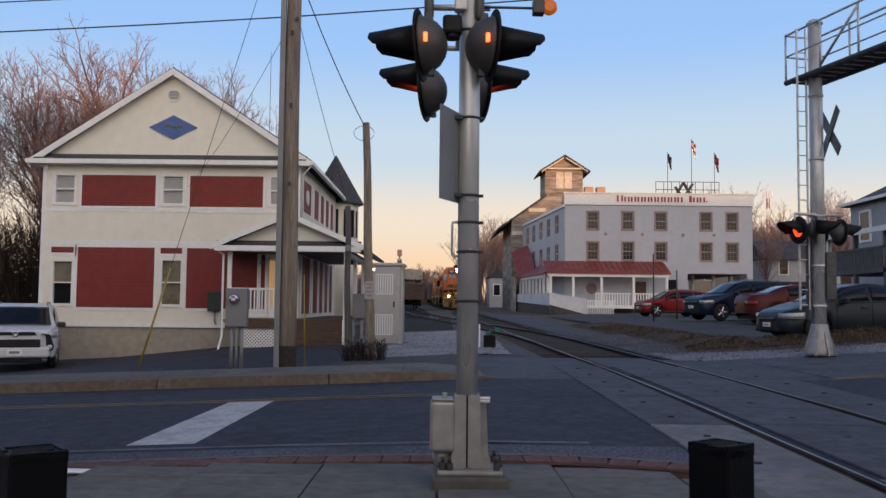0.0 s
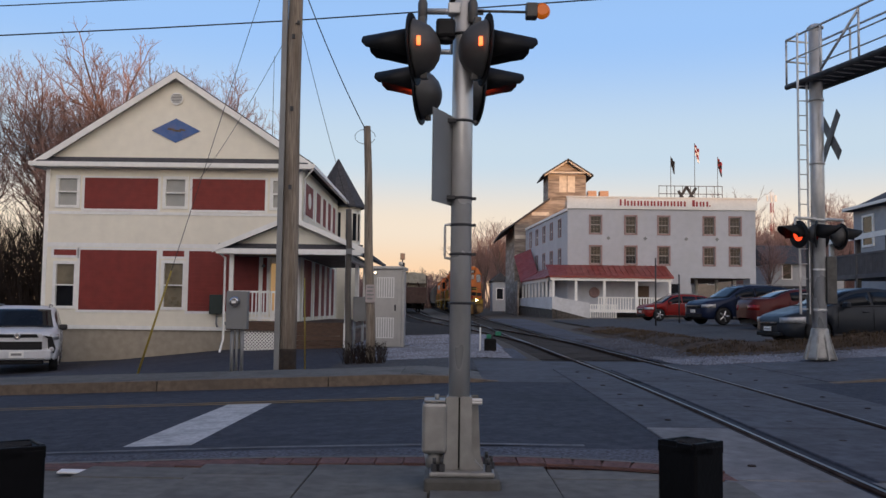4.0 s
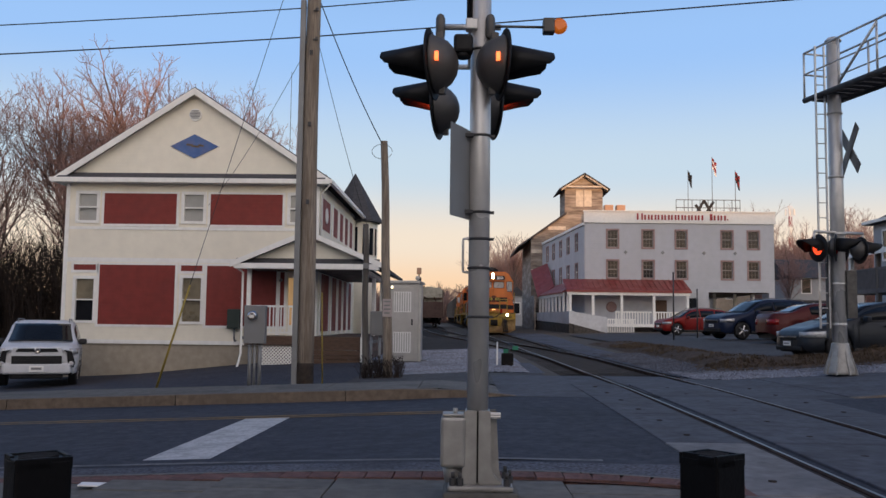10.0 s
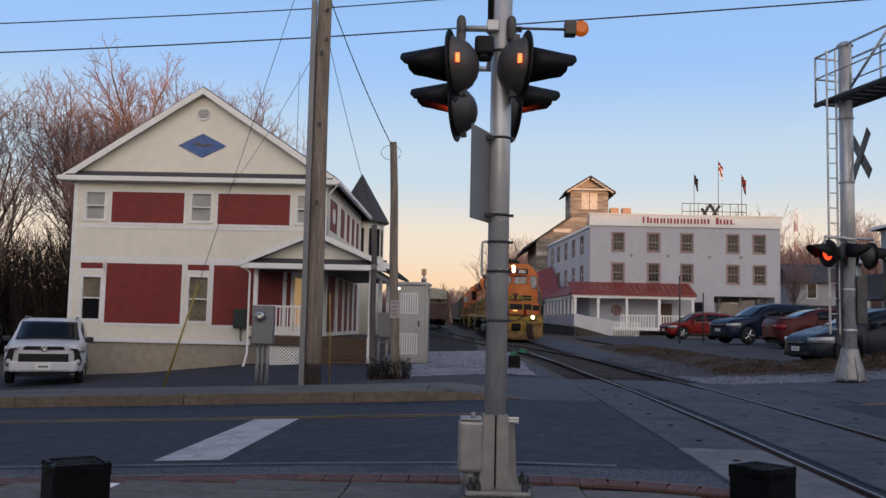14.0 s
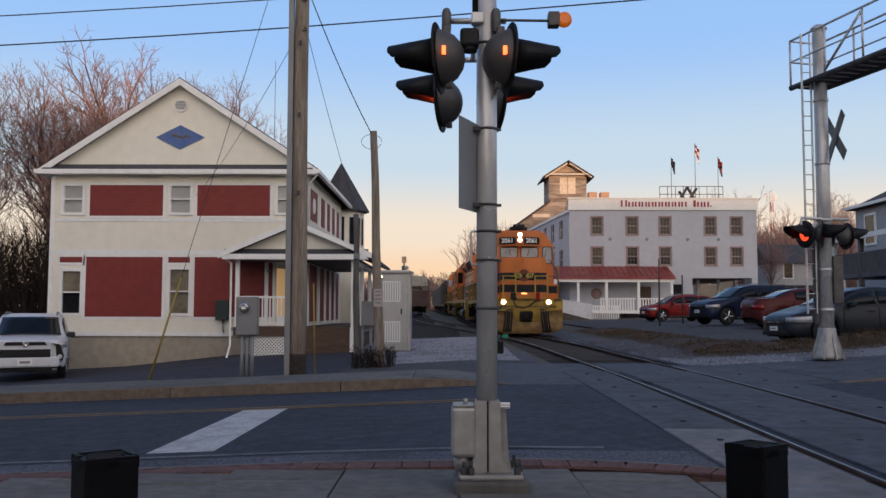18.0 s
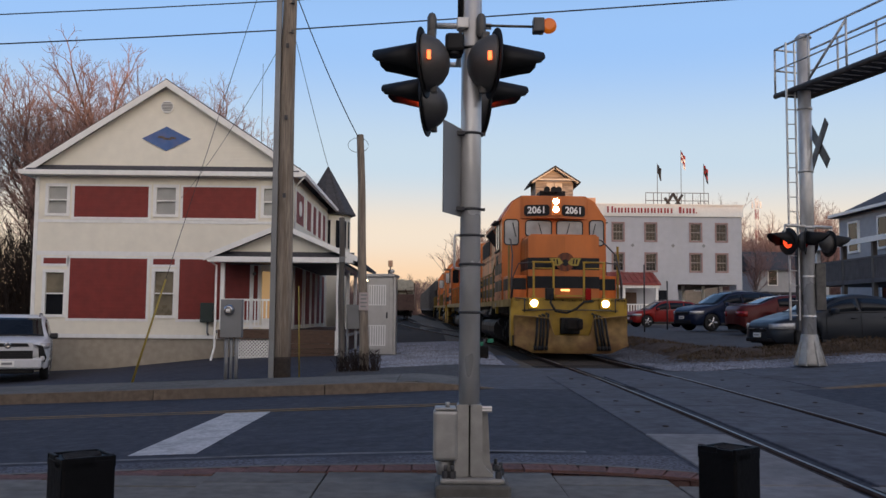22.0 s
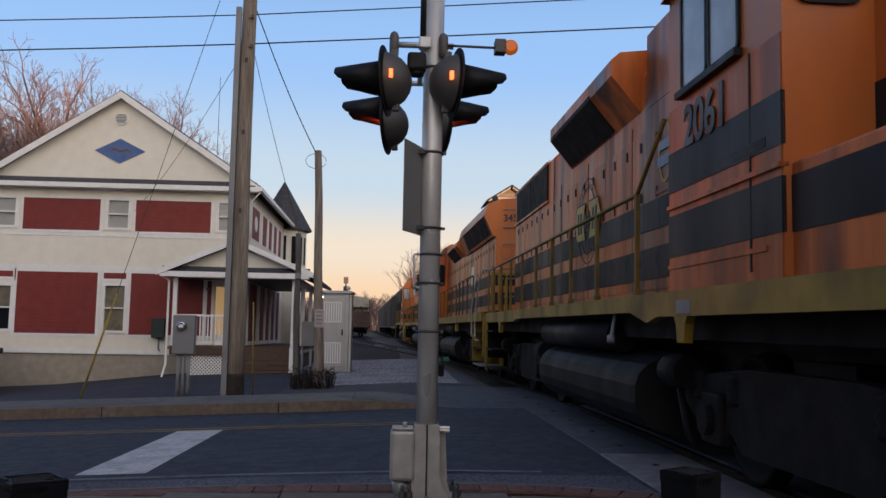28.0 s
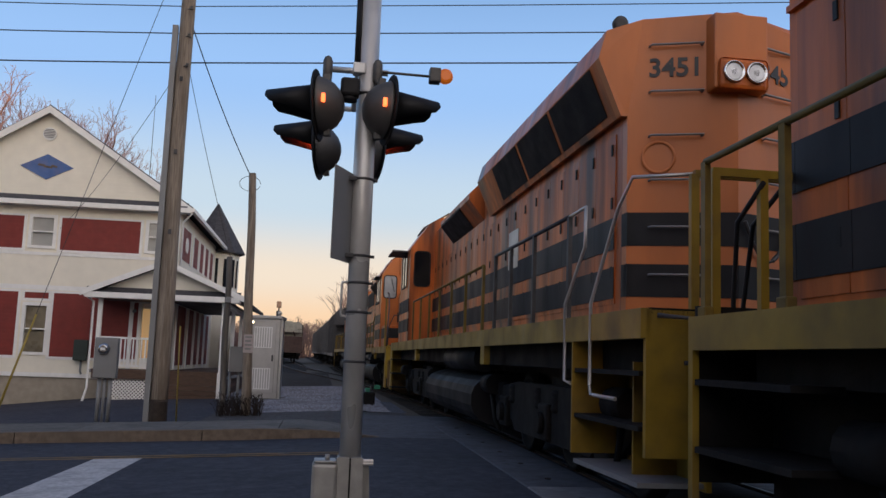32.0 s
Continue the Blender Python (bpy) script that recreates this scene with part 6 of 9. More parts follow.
def steps_and_pilot(ob, y, way, plow, open_end=False):
    """The end of an engine: end sheet, step wells, coupler, hoses, cut levers; way is -1 where the end looks to -y."""
    e = thing_part("pilot", ob, pose(0, y, 0, 0, 0, 0 if way < 0 else 180))
    lbox(e, "end_sheet", -1.48, 1.48, 0.0, 0.05, 0.55, 1.53 if plow else 1.56, PILOT_YELLOW if plow else YELLOW if open_end else TRUCK, "dirty yellow end sheet" if plow or open_end else "")
    for s in (-1, 1):
        x0, x1 = (0.98, 1.52) if s > 0 else (-1.52, -0.98)
        deep = 0.75 if plow else (1.6 if open_end else 1.15)
        lbox(e, "step_back", x0 if s > 0 else x1 - 0.04, x0 + 0.04 if s > 0 else x1, 0.05, deep, 0.32, 1.45, YELLOW if open_end else TRUCK)
        if plow:
            lbox(e, "step_side", s * 1.5 - 0.02, s * 1.5 + 0.02, 0.0, 0.34, 0.28, 1.5, PILOT_YELLOW, "yellow step side plate")
        elif open_end:
            lbox(e, "step_side", x0, x1, deep, deep + 0.03, 0.42, 1.55, YELLOW, "yellow step side plate")
            lbox(e, "step_front", x0, x1 - 0.16 if s > 0 else x1, 0.55, 0.58, 0.34, 1.2, YELLOW) if s > 0 else lbox(e, "step_front", x0 + 0.16, x1, 0.55, 0.58, 0.34, 1.2, YELLOW)
        else:
            lbox(e, "corner_post", s * 1.5 - 0.02, s * 1.5 + 0.02, 0.0, 0.06, 0.28, 1.3, YELLOW)
        for z in (0.34, 0.72, 1.1):
            lbox(e, "step", x0 + 0.02, x1 - 0.0, 0.09, deep, z, z + 0.035, BOX_GREY if open_end and z < 0.4 else TRUCK)
    if plow:
        bm = B()
        n = 40
        prof = ((0.02, 1.10), (-0.14, 0.98), (-0.2, 0.7), (-0.26, 0.4), (-0.36, 0.12))
        rows = []
        for i in range(n + 1):
            u = -1 + 2 * i / n
            cut = 0.57 + 0.42 * min(1, max(0, (abs(u) - 0.33) / 0.05)) + 0.12 * max(0, abs(u) - 0.38)
            low = 0.11 + 0.62 * max(0, abs(u) - 0.66)
            rows.append([bm.verts.new((u * 1.47, (yy if zz < cut else -0.24) - 0.22 * (1 - abs(u)), max(low, min(zz, cut)))) for yy, zz in prof])
        for a, b in zip(rows, rows[1:]):
            for j in range(len(prof) - 1):
                bm.faces.new((a[j], a[j + 1], b[j + 1], b[j])).smooth = True
        pl = part("snow_plow", bm, PLOW, e, "rusty yellow snow plow")
        mod = pl.modifiers.new("thick", "SOLIDIFY")
        mod.thickness = 0.025
        for s in (-1, 1):
            for k, dx in enumerate((0.60, 0.70, 0.78, 0.88)):
                bm = B()
                pipe(bm, [(s * dx, -0.04, 1.12 - 0.03 * k), (s * (dx - 0.01), -0.30, 1.10 - 0.03 * k), (s * (dx + 0.02), -0.40, 0.62), (s * (dx + 0.07), -0.48, 0.2 + 0.04 * (k % 2))], 0.032, 8)
                tube(bm, (s * (dx + 0.065), -0.475, 0.30), (s * (dx + 0.07), -0.485, 0.19), 0.045, seg=8)
                part("air_hose", bm, BLACK, e, "black air hose")
    # coupler, draft pocket and uncoupling lever
    lbox(e, "draft_pocket", -0.25, 0.25, -0.2, 0.0, 0.60, 1.02, BLACK, bevel=0.03)
    bm = B()
    box(bm, -0.13, 0.13, -0.55, -0.1, 0.72, 1.0, 0.04)
    box(bm, -0.2, 0.16, -0.82, -0.5, 0.7, 1.02, 0.06)
    box(bm, 0.06, 0.2, -0.9, -0.7, 0.72, 1.0, 0.05)
    part("coupler", bm, TRUCK, e, "grimy steel coupler")
    bm = B()
    pipe(bm, [(-1.25, -0.12, 1.2), (-0.4, -0.12, 1.22), (-0.1, -0.3, 1.2), (0.3, -0.12, 1.22), (1.25, -0.12, 1.2)], 0.016, 6)
    part("uncoupling_lever", bm, DARK_STEEL, e)
    bm = B()
    pts = [(-0.45, -0.1, 1.62), (-0.52, -0.22, 1.4), (-0.4, -0.28, 1.18), (-0.1, -0.25, 1.14), (0.15, -0.22, 1.25), (0.35, -0.2, 1.42), (0.6, -0.15, 1.45)]
    pipe(bm, pts, 0.03, 8)
    part("jumper_cable", bm, BLACK, e, "drooping black jumper cable")
    for s in (-1, 1):
        bm = B()
        pipe(bm, [(s * 1.42, -0.05, 1.52), (s * 1.18, -0.14, 1.5), (s * 1.18, -0.14, 1.15)], 0.018, 6)
        part("grab_iron", bm, DARK_STEEL, e)
    return e


def stanchions(ob, x, ys, z0, z1, material=YELLOW, bend=None):
    """A handrail on its posts along one side."""
    r = thing_part("side_railing", ob, Matrix())
    for y in ys:
        bm = B()
        box(bm, x - 0.018, x + 0.018, y - 0.03, y + 0.03, z0 - 0.12, z1)
        box(bm, x - 0.03, x + 0.03, y - 0.05, y + 0.05, z0 - 0.12, z0 + 0.02, 0.01)
        part("stanchion", bm, material, r)
    bm = B()
    pts = [(x, y, z1) for y in (ys[0], ys[-1])]
    pipe(bm, ([bend] if bend else []) + pts, 0.021, 8)
    part("top_rail", bm, material, r)
    return r


def hood_doors(ob, x, y0, y1, z0, z1, step, material, latch=True):
    """Tall door leaves with seams, hinges and latches on a hood side."""
    s = 1 if x > 0 else -1
    y = y0
    while y < y1 - 0.1:
        d = lbox(ob, "hood_door", x - 0.012, x + 0.012, y + 0.005, min(y + step, y1) - 0.005, z0, z1, material)
        for k, zz in enumerate((z0 + 0.25, (z0 + z1) / 2 + 0.1, z1 - 0.2)):
            lbox(d, "latch", x + s * 0.012 - 0.012, x + s * 0.012 + 0.012, y + 0.06, y + 0.10, zz, zz + 0.11, BLACK)
        y += step


def cab_outline(half, z0, shoulder, top, flat):
    return ((-half, z0), (half, z0), (half, shoulder), (flat + 0.28, top - 0.16), (flat, top), (-flat, top), (-flat - 0.28, top - 0.16), (-half, shoulder))


def rounded(a0, a1, z0, z1, r, n=4):
    """The outline of a rectangle with rounded corners."""
    out = []
    for cx, cz, start in ((a1 - r, z1 - r, 0), (a0 + r, z1 - r, 90), (a0 + r, z0 + r, 180), (a1 - r, z0 + r, 270)):
        out += [(cx + r * math.cos(radians(start + 90 * k / n)), cz + r * math.sin(radians(start + 90 * k / n))) for k in range(n + 1)]
    return out


def framed_pane(ob, name, face, a0, a1, z0, z1, at, glass=CAR_GLASS):
    """A cab window with rounded corners in a black rubber frame on a face: 'x' at x = at, 'y' at y = at."""
    bm = B()
    extrude(bm, rounded(a0, a1, z0, z1, 0.075), face, at - 0.012, at + 0.012)
    w = part(name, bm, glass, ob)
    bm = B()
    f = 0.032
    inner, outer = rounded(a0, a1, z0, z1, 0.075), rounded(a0 - f, a1 + f, z0 - f, z1 + f, 0.075 + f)
    place = (lambda p, d: (at + d, p[0], p[1])) if face == "x" else (lambda p, d: (p[0], at + d, p[1]))
    loops = [[bm.verts.new(place(p, d)) for p in ring] for ring, d in ((inner, -0.024), (outer, -0.024), (outer, 0.024), (inner, 0.024))]
    n = len(inner)
    for j in range(4):
        for i in range(n):
            bm.faces.new((loops[j][i], loops[j][(i + 1) % n], loops[(j + 1) % 4][(i + 1) % n], loops[(j + 1) % 4][i]))
    bmesh.ops.recalc_face_normals(bm, faces=bm.faces)
    part("rubber_frame", bm, BLACK, w)
    return w


def geep(label, number, paint, lit, group="engines of the train"):
    """A four-axle road switcher, its front at y = 0, running back along +y, rail heads at z = 0."""
    e = thing("locomotive", label, "locomotive", None, group)
    L = 16.95
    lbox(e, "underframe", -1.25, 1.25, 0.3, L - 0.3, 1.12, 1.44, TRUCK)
    # Added black filler so the gap below the frame reads as shade.
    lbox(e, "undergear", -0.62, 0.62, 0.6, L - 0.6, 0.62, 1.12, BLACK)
    for s in (-1, 1):
        x0, x1 = (1.44, 1.52) if s > 0 else (-1.52, -1.44)
        bm = B()
        extrude(bm, ((0.16, 1.26), (0.56, 1.26), (0.56, 1.30), (4.9, 1.30), (5.2, 1.25), (5.7, 1.345), (12.6, 1.345), (12.95, 1.30), (L, 1.30), (L, 1.495), (0.16, 1.495)), "x", x0, x1)
        part("side_sill", bm, YELLOW, e, "yellow side sill")
    lbox(e, "deck", -1.46, 1.46, 0.16, L, 1.45, 1.49, TRUCK)
    steps_and_pilot(e, 0.16, -1, True)
    steps_and_pilot(e, L, 1, False)
    # front deck rails with the drop step and ditch lights
    for s in (-1, 1):
        for x in (0.40, 0.92):
            lbox(e, "front_stanchion", s * x - 0.025, s * x + 0.025, 0.19, 0.24, 1.4, 2.47, PILOT_YELLOW)
            lbox(e, "stanchion_foot", s * x - 0.04, s * x + 0.04, 0.17, 0.26, 1.46, 1.6, PILOT_YELLOW, bevel=0.01)
        for z, r in ((2.46, 0.024), (2.30, 0.015)):
            bm = B()
            tube(bm, (s * 0.37, 0.215, z), (s * 0.96, 0.215, z), r, seg=8)
            part("front_rail", bm, PILOT_YELLOW, e)
        bm = B()
        pipe(bm, [(s * 0.96, 0.22, 2.46), (s * 1.3, 0.32, 2.42), (s * 1.42, 0.5, 2.1), (s * 1.45, 0.5, 1.5)], 0.016, 8)
        part("corner_grab", bm, DARK_STEEL, e, "dark bent corner rail")
        d = lbox(e, "ditch_light", s * 0.93 - 0.14, s * 0.93 + 0.14, 0.04, 0.16, 1.24, 1.52, PILOT_YELLOW, "ditch light in a yellow box", 0.015)
        bm = B()
        lathe(bm, ((0.088, 0), (0.088, 0.02), (0.05, 0.035), (0.01, 0.04)), (s * 0.93, 0.04, 1.38), (0, -1, 0), 20)
        part("lens", bm, GLOW_HEAD if lit else LAMP_CLEAR, d, "lit round lens" if lit else "clear round lens")
    lbox(e, "drop_step", -0.36, 0.36, -0.1, 0.28, 1.56, 1.60, PILOT_YELLOW)
    lbox(e, "step_light", -0.12, 0.12, 0.72, 0.745, 1.72, 1.77, GLOW_STEP if lit else LAMP_CLEAR)
    lbox(e, "receptacle_box", -0.62, -0.4, 0.12, 0.26, 1.48, 1.78, BLACK, bevel=0.02)
    lbox(e, "receptacle_plug", 0.42, 0.58, 0.12, 0.26, 1.48, 1.78, LAMP_RED, "dull red cable plug", 0.02)
    # short hood (nose)
    bm = B()
    extrude(bm, ((-0.96, 1.445), (0.96, 1.445), (0.96, 3.15), (0.88, 3.26), (-0.88, 3.26), (-0.96, 3.15)), "y", 0.98, 2.6)
    extrude(bm, ((-0.96, 0.98), (0.0, 0.74), (0.96, 0.98)), "z", 1.445, 3.21)
    nose = part("nose", bm, ORANGE, e, "bright orange short hood")
    for z0, z1 in ((1.80, 2.12), (2.30, 2.62)):
        bm = B()
        extrude(bm, ((-0.968, 2.6), (-0.968, 0.97), (0.0, 0.728), (0.968, 0.97), (0.968, 2.6)), "z", z0, z1)
        part("stripe", bm, STRIPE, nose)
    # round herald of plain shapes on the nose
    bm = B()
    for r, z in ((0.30, 0.0),):
        tube(bm, (0, 0.80, 2.50), (0, 0.725, 2.50), 0.25, seg=28)
    h = part("herald_disc", bm, ORANGE_FADED, nose, "round painted herald")
    for s in (-1, 1):
        bm = B()
        extrude(bm, [(s * u, v) for u, v in ((0.06, 2.48), (0.16, 2.60), (0.42, 2.60), (0.34, 2.40), (0.16, 2.40))], "y", 0.70, 0.82)
        hp = part("herald_wing", bm, GUARD, h, "yellow wing shape")
        for d in (0.19, 0.27):
            bm = B()
            extrude(bm, [(s * (d + u), v) for u, v in ((0.0, 2.44), (0.04, 2.44), (0.06, 2.57), (0.02, 2.57))], "y", 0.695, 0.70)
            part("herald_bar", bm, BLACK, hp)
    bm = B()
    tube(bm, (0, 0.77, 2.48), (0, 0.71, 2.48), 0.09, seg=16)
    part("herald_centre", bm, STRIPE, h)
    # low cabinets beside the nose
    for s in (-1, 1):
        x0, x1 = (0.97, 1.46) if s > 0 else (-1.46, -0.97)
        c = lbox(e, "battery_box", x0, x1, 1.12, 2.62, 1.445, 2.15, paint, bevel=0.02)
        bands(c, BANDS[:1], x0, x1, 1.14, 2.6, "l" if s < 0 else "r")
        bands(c, ((1.76, 2.07),), x0 + 0.03, x1 - 0.03, 1.12, 2.6, "f")
    # cab
    C0, C1 = 2.6, 4.58
    bm = B()
    extrude(bm, cab_outline(1.51, 1.445, 3.84, 4.52, 0.90), "y", C0, C1)
    cab = part("cab", bm, ORANGE, e, "orange cab")
    bm = B()
    extrude(bm, ((-1.57, 3.80), (-1.20, 4.39), (-0.92, 4.56), (0.92, 4.56), (1.20, 4.39), (1.57, 3.80), (1.55, 3.84), (1.18, 4.34), (0.90, 4.525), (-0.90, 4.525), (-1.18, 4.34), (-1.55, 3.84)), "y", C0 + 0.35, C1 + 0.05)
    part("cab_roof", bm, paint, cab)
    for s in (-1, 1):
        x = s * 1.51
        for nm, m, y0, y1, z0, z1 in (("side_sheet", paint, C0 + 0.01, C1, 1.46, 2.9),):
            lbox(cab, nm, x - 0.008, x + 0.008, y0, y1, z0, z1, m, "faded orange cab side")
        for z0, z1 in BANDS:
            lbox(cab, "stripe", x - 0.014, x + 0.014, C0, C1, z0, z1, STRIPE)
        lbox(cab, "ledge", x - 0.03, x + 0.03, C0, C1, 2.12, 2.15, paint)
        lbox(cab, "ledge", x - 0.02, x + 0.02, C0 + 0.2, C1, 1.66, 1.69, paint)
        lbox(cab, "door_edge", x - 0.016, x + 0.016, C0 + 0.42, C0 + 0.44, 1.55, 2.9, STRIPE)
        lbox(cab, "rain_gutter", x - 0.035, x + 0.035, C0 + 0.1, C1, 3.83, 3.86, paint)
        lbox(cab, "vent_slot", x - 0.016, x + 0.016, C0 + 0.2, C0 + 1.0, 2.27, 2.33, BLACK)
        framed_pane(cab, "side_window", "x", 3.2, 3.68, 2.98, 3.74, x, CAB_GLASS)
        framed_pane(cab, "side_window", "x", 3.76, 4.24, 2.98, 3.74, x, CAB_GLASS)
        lbox(cab, "sunshade", *((1.5, 1.68) if s > 0 else (-1.68, -1.5)), 3.1, 4.4, 3.80, 3.83, DARK_STEEL)
        lbox(cab, "arm_rest", x - 0.06, x + 0.06, 3.15, 4.3, 2.93, 2.98, BLACK)
        framed_pane(cab, "door_window", "y", s * 1.235 - 0.19, s * 1.235 + 0.19, 3.10, 3.80, C0, CAB_GLASS)
        framed_pane(cab, "front_window", "y", s * 0.45 - 0.36, s * 0.45 + 0.36, 3.36, 3.78, C0, CAB_GLASS)
        bm = B()
        tube(bm, (s * 1.2, C0 - 0.03, 3.72), (s * 1.1, C0 - 0.04, 3.3), 0.012, seg=6)
        part("wiper", bm, BLACK, cab)
        bm = B()
        tube(bm, (s * 0.45, C0 - 0.03, 3.72), (s * 0.36, C0 - 0.04, 3.4), 0.012, seg=6)
        part("wiper", bm, BLACK, cab)
        if number:
            p = lettering(number, 0.42, 0.004, LETTER_BLACK, cab, Matrix.Translation((s * 1.53, 3.78 if s < 0 else 3.6, 2.68)) @ pose(0, 0, 0, 90, 0, -90 if s < 0 else 90), "cab_number")
    # number boards and headlight over the windows
    bm = B()
    extrude(bm, ((-0.98, C0), (0.98, C0), (0.9, C0 - 0.06), (0.12, C0 - 0.30), (-0.12, C0 - 0.30), (-0.9, C0 - 0.06)), "z", 3.85, 4.47)
    brow = part("number_housing", bm, ORANGE, cab, "orange headlight and number housing")
    for s in (-1, 1):
        turn = -s * math.degrees(math.atan2(0.24, 0.78))
        plate = thing_part("number_board", cab, Matrix.Translation((s * 0.53, C0 - 0.195, 4.07)) @ pose(0, 0, 0, 0, 0, -turn))
        bm = B()
        extrude(bm, rounded(-0.37, 0.37, -0.16, 0.16, 0.09), "y", -0.014, 0.006)
        part("plate", bm, BLACK, plate, "black number board")
        if number:
            lettering(number, 0.27, 0.003, LETTER_WHITE, plate, Matrix.Translation((0, -0.016, 0)) @ pose(0, 0, 0, 90, 0, 0))
    lbox(cab, "headlight_housing", -0.15, 0.15, C0 - 0.34, C0 - 0.29, 3.9, 4.46, ORANGE, bevel=0.02)
    for z in (4.09, 4.32):
        bm = B()
        lathe(bm, ((0.085, 0), (0.085, 0.015), (0.05, 0.03), (0.01, 0.035)), (0, C0 - 0.34, z), (0, -1, 0), 20)
        part("headlight", bm, GLOW_HEAD if lit else LAMP_CLEAR, cab, "lit headlight" if lit else "headlight")
    lbox(cab, "beacon_box", -0.34, 0.42, C0 + 0.5, C0 + 1.2, 4.50, 4.74, BLACK, "dark box on the roof", 0.02)
    for x in (-0.15, 0.05, 0.2):
        bm = B()
        lathe(bm, ((0.09, 0), (0.09, 0.05), (0.05, 0.15), (0.03, 0.4)), (x, C0 + 0.35, 4.76), (0, 1, 0), 14)
        part("horn", bm, BLACK, cab, "black air horn")
    lbox(cab, "nose_top_panel", -0.92, 0.92, 2.3, 2.61, 3.25, 3.28, ORANGE)
    # long hood
    H0, H1 = 4.58, 16.88
    bm = B()
    extrude(bm, ((-0.90, 1.445), (0.90, 1.445), (0.90, 4.0), (0.74, 4.22), (0.3, 4.30), (-0.3, 4.30), (-0.74, 4.22), (-0.90, 4.0)), "y", H0, 12.55)
    extrude(bm, ((-0.90, 1.445), (0.90, 1.445), (0.90, 4.08), (0.72, 4.26), (-0.72, 4.26), (-0.90, 4.08)), "y", 12.55, H1)
    hood = part("long_hood", bm, paint, e, "weathered orange long hood")
    bm = B()
    extrude(bm, ((-0.905, 3.6), (0.905, 3.6), (0.905, 4.42), (0.8, 4.55), (-0.8, 4.55), (-0.905, 4.42)), "y", 5.0, 7.2)
    part("filter_housing", bm, paint, hood, "raised filter housing behind the cab")
    for s in (-1, 1):
        hood_doors(hood, s * 0.90, 6.2, H1 - 0.1, 1.62, 3.35, 0.56, paint)
        x = s * 0.918
        for z0, z1 in ((1.73, 2.06), (2.25, 2.56)):
            y = 5.6
            while y < H1 - 0.05:
                lbox(hood, "stripe", x - 0.004, x + 0.004, y + 0.003, min(y + 0.56, H1) - 0.003, z0, z1, STRIPE)
                y += 0.56
        for k in range(2):
            y0 = 13.05 + 1.8 * k
            lbox(hood, "radiator_grille", s * 0.9 - 0.03, s * 0.9 + 0.03, y0, y0 + 1.74, 3.42, 4.05, GRILLE, "dark radiator mesh")
        # flared dynamic brake housing
        bm = B()
        extrude(bm, [(s * u, v) for u, v in ((0.7, 4.36), (1.14, 4.31), (1.24, 4.22), (1.24, 4.04), (0.9, 3.62), (0.7, 3.62))], "y", 7.45, 11.1)
        blister = part("brake_housing", bm, ORANGE_FADED, hood, "overhanging dynamic brake housing")
        bm = B()
        extrude(bm, [(s * u, v) for u, v in ((1.248, 4.08), (1.248, 4.02), (0.93, 3.63), (0.92, 3.67))], "y", 8.5, 11.0)
        part("brake_grille", bm, GRILLE, blister)
        lbox(hood, "intake_box", s * 0.9 - 0.1, s * 0.9 + 0.1, 5.02, 5.7, 3.05, 4.25, GRILLE, "black intake screen behind the cab", 0.01)
        lbox(hood, "hood_seam", s * 0.9 - 0.016, s * 0.9 + 0.016, 12.5, 12.56, 1.62, 4.02, paint)
        lbox(hood, "grille_rim", s * 0.9 - 0.034, s * 0.9 + 0.034, 13.0, H1 - 0.02, 4.05, 4.10, paint)
        lbox(hood, "grille_rim", s * 0.9 - 0.034, s * 0.9 + 0.034, 13.0, H1 - 0.02, 3.38, 3.42, paint)
        for y in (7.75, 9.95, 11.85):
            lbox(hood, "tall_seam", s * 0.912 - 0.004, s * 0.912 + 0.004, y, y + 0.014, 1.62, 3.5, STRIPE)
        for k in range(14):
            bm = B()
            tube(bm, (s * 0.93, 12.75 + 0.28 * k, 4.075), (s * 0.94, 12.75 + 0.28 * k, 4.075), 0.014, seg=6)
            part("bolt_head", bm, BLACK, hood)
        for y in (4.35, 14.75):
            bm = B()
            extrude(bm, ((y - 0.16, 1.31), (y + 0.16, 1.31), (y + 0.10, 1.24), (y + 0.07, 1.10), (y - 0.07, 1.10), (y - 0.10, 1.24)), "x", s * 1.48 - 0.035, s * 1.48 + 0.035)
            part("jacking_pad", bm, YELLOW, e, "yellow jacking pad under the sill")
        logo = thing_part("oval_logo", hood, pose(s * 0.918, 6.55, 3.02, 0, 0, -90 if s < 0 else 90))
        bm = B()
        n = 36
        ring = [[bm.verts.new((math.cos(2 * math.pi * k / n) * (0.20 - d), -0.004 * f, math.sin(2 * math.pi * k / n) * (0.33 - d))) for d, f in ((0, 0), (0, 1), (0.03, 1), (0.03, 0))] for k in range(n)]
        for k in range(n):
            for j in range(4):
                bm.faces.new((ring[k][j], ring[(k + 1) % n][j], ring[(k + 1) % n][(j + 1) % 4], ring[k][(j + 1) % 4]))
        part("ring", bm, GUARD_DULL, logo, "dull yellow oval ring")
        for w, z, h in ((0.16, 0.06, 0.10), (0.24, -0.10, 0.11)):
            bm = B()
            box(bm, -w, w, -0.006, -0.001, z - h / 2, z + h / 2)
            part("text_bar", bm, LOGO_BLUE, logo, "plain pale blue bar")
        bm = B()
        box(bm, -0.28, 0.28, -0.005, -0.001, -0.42, -0.38)
        part("text_bar", bm, BROWN_LETTER, logo, "plain dark bar")
        bm = B()
        pipe(bm, [(s * 1.44, 6.5, 1.34), (s * 1.46, 6.5, 1.2), (s * 1.5, 6.42, 1.12)], 0.022, 8)
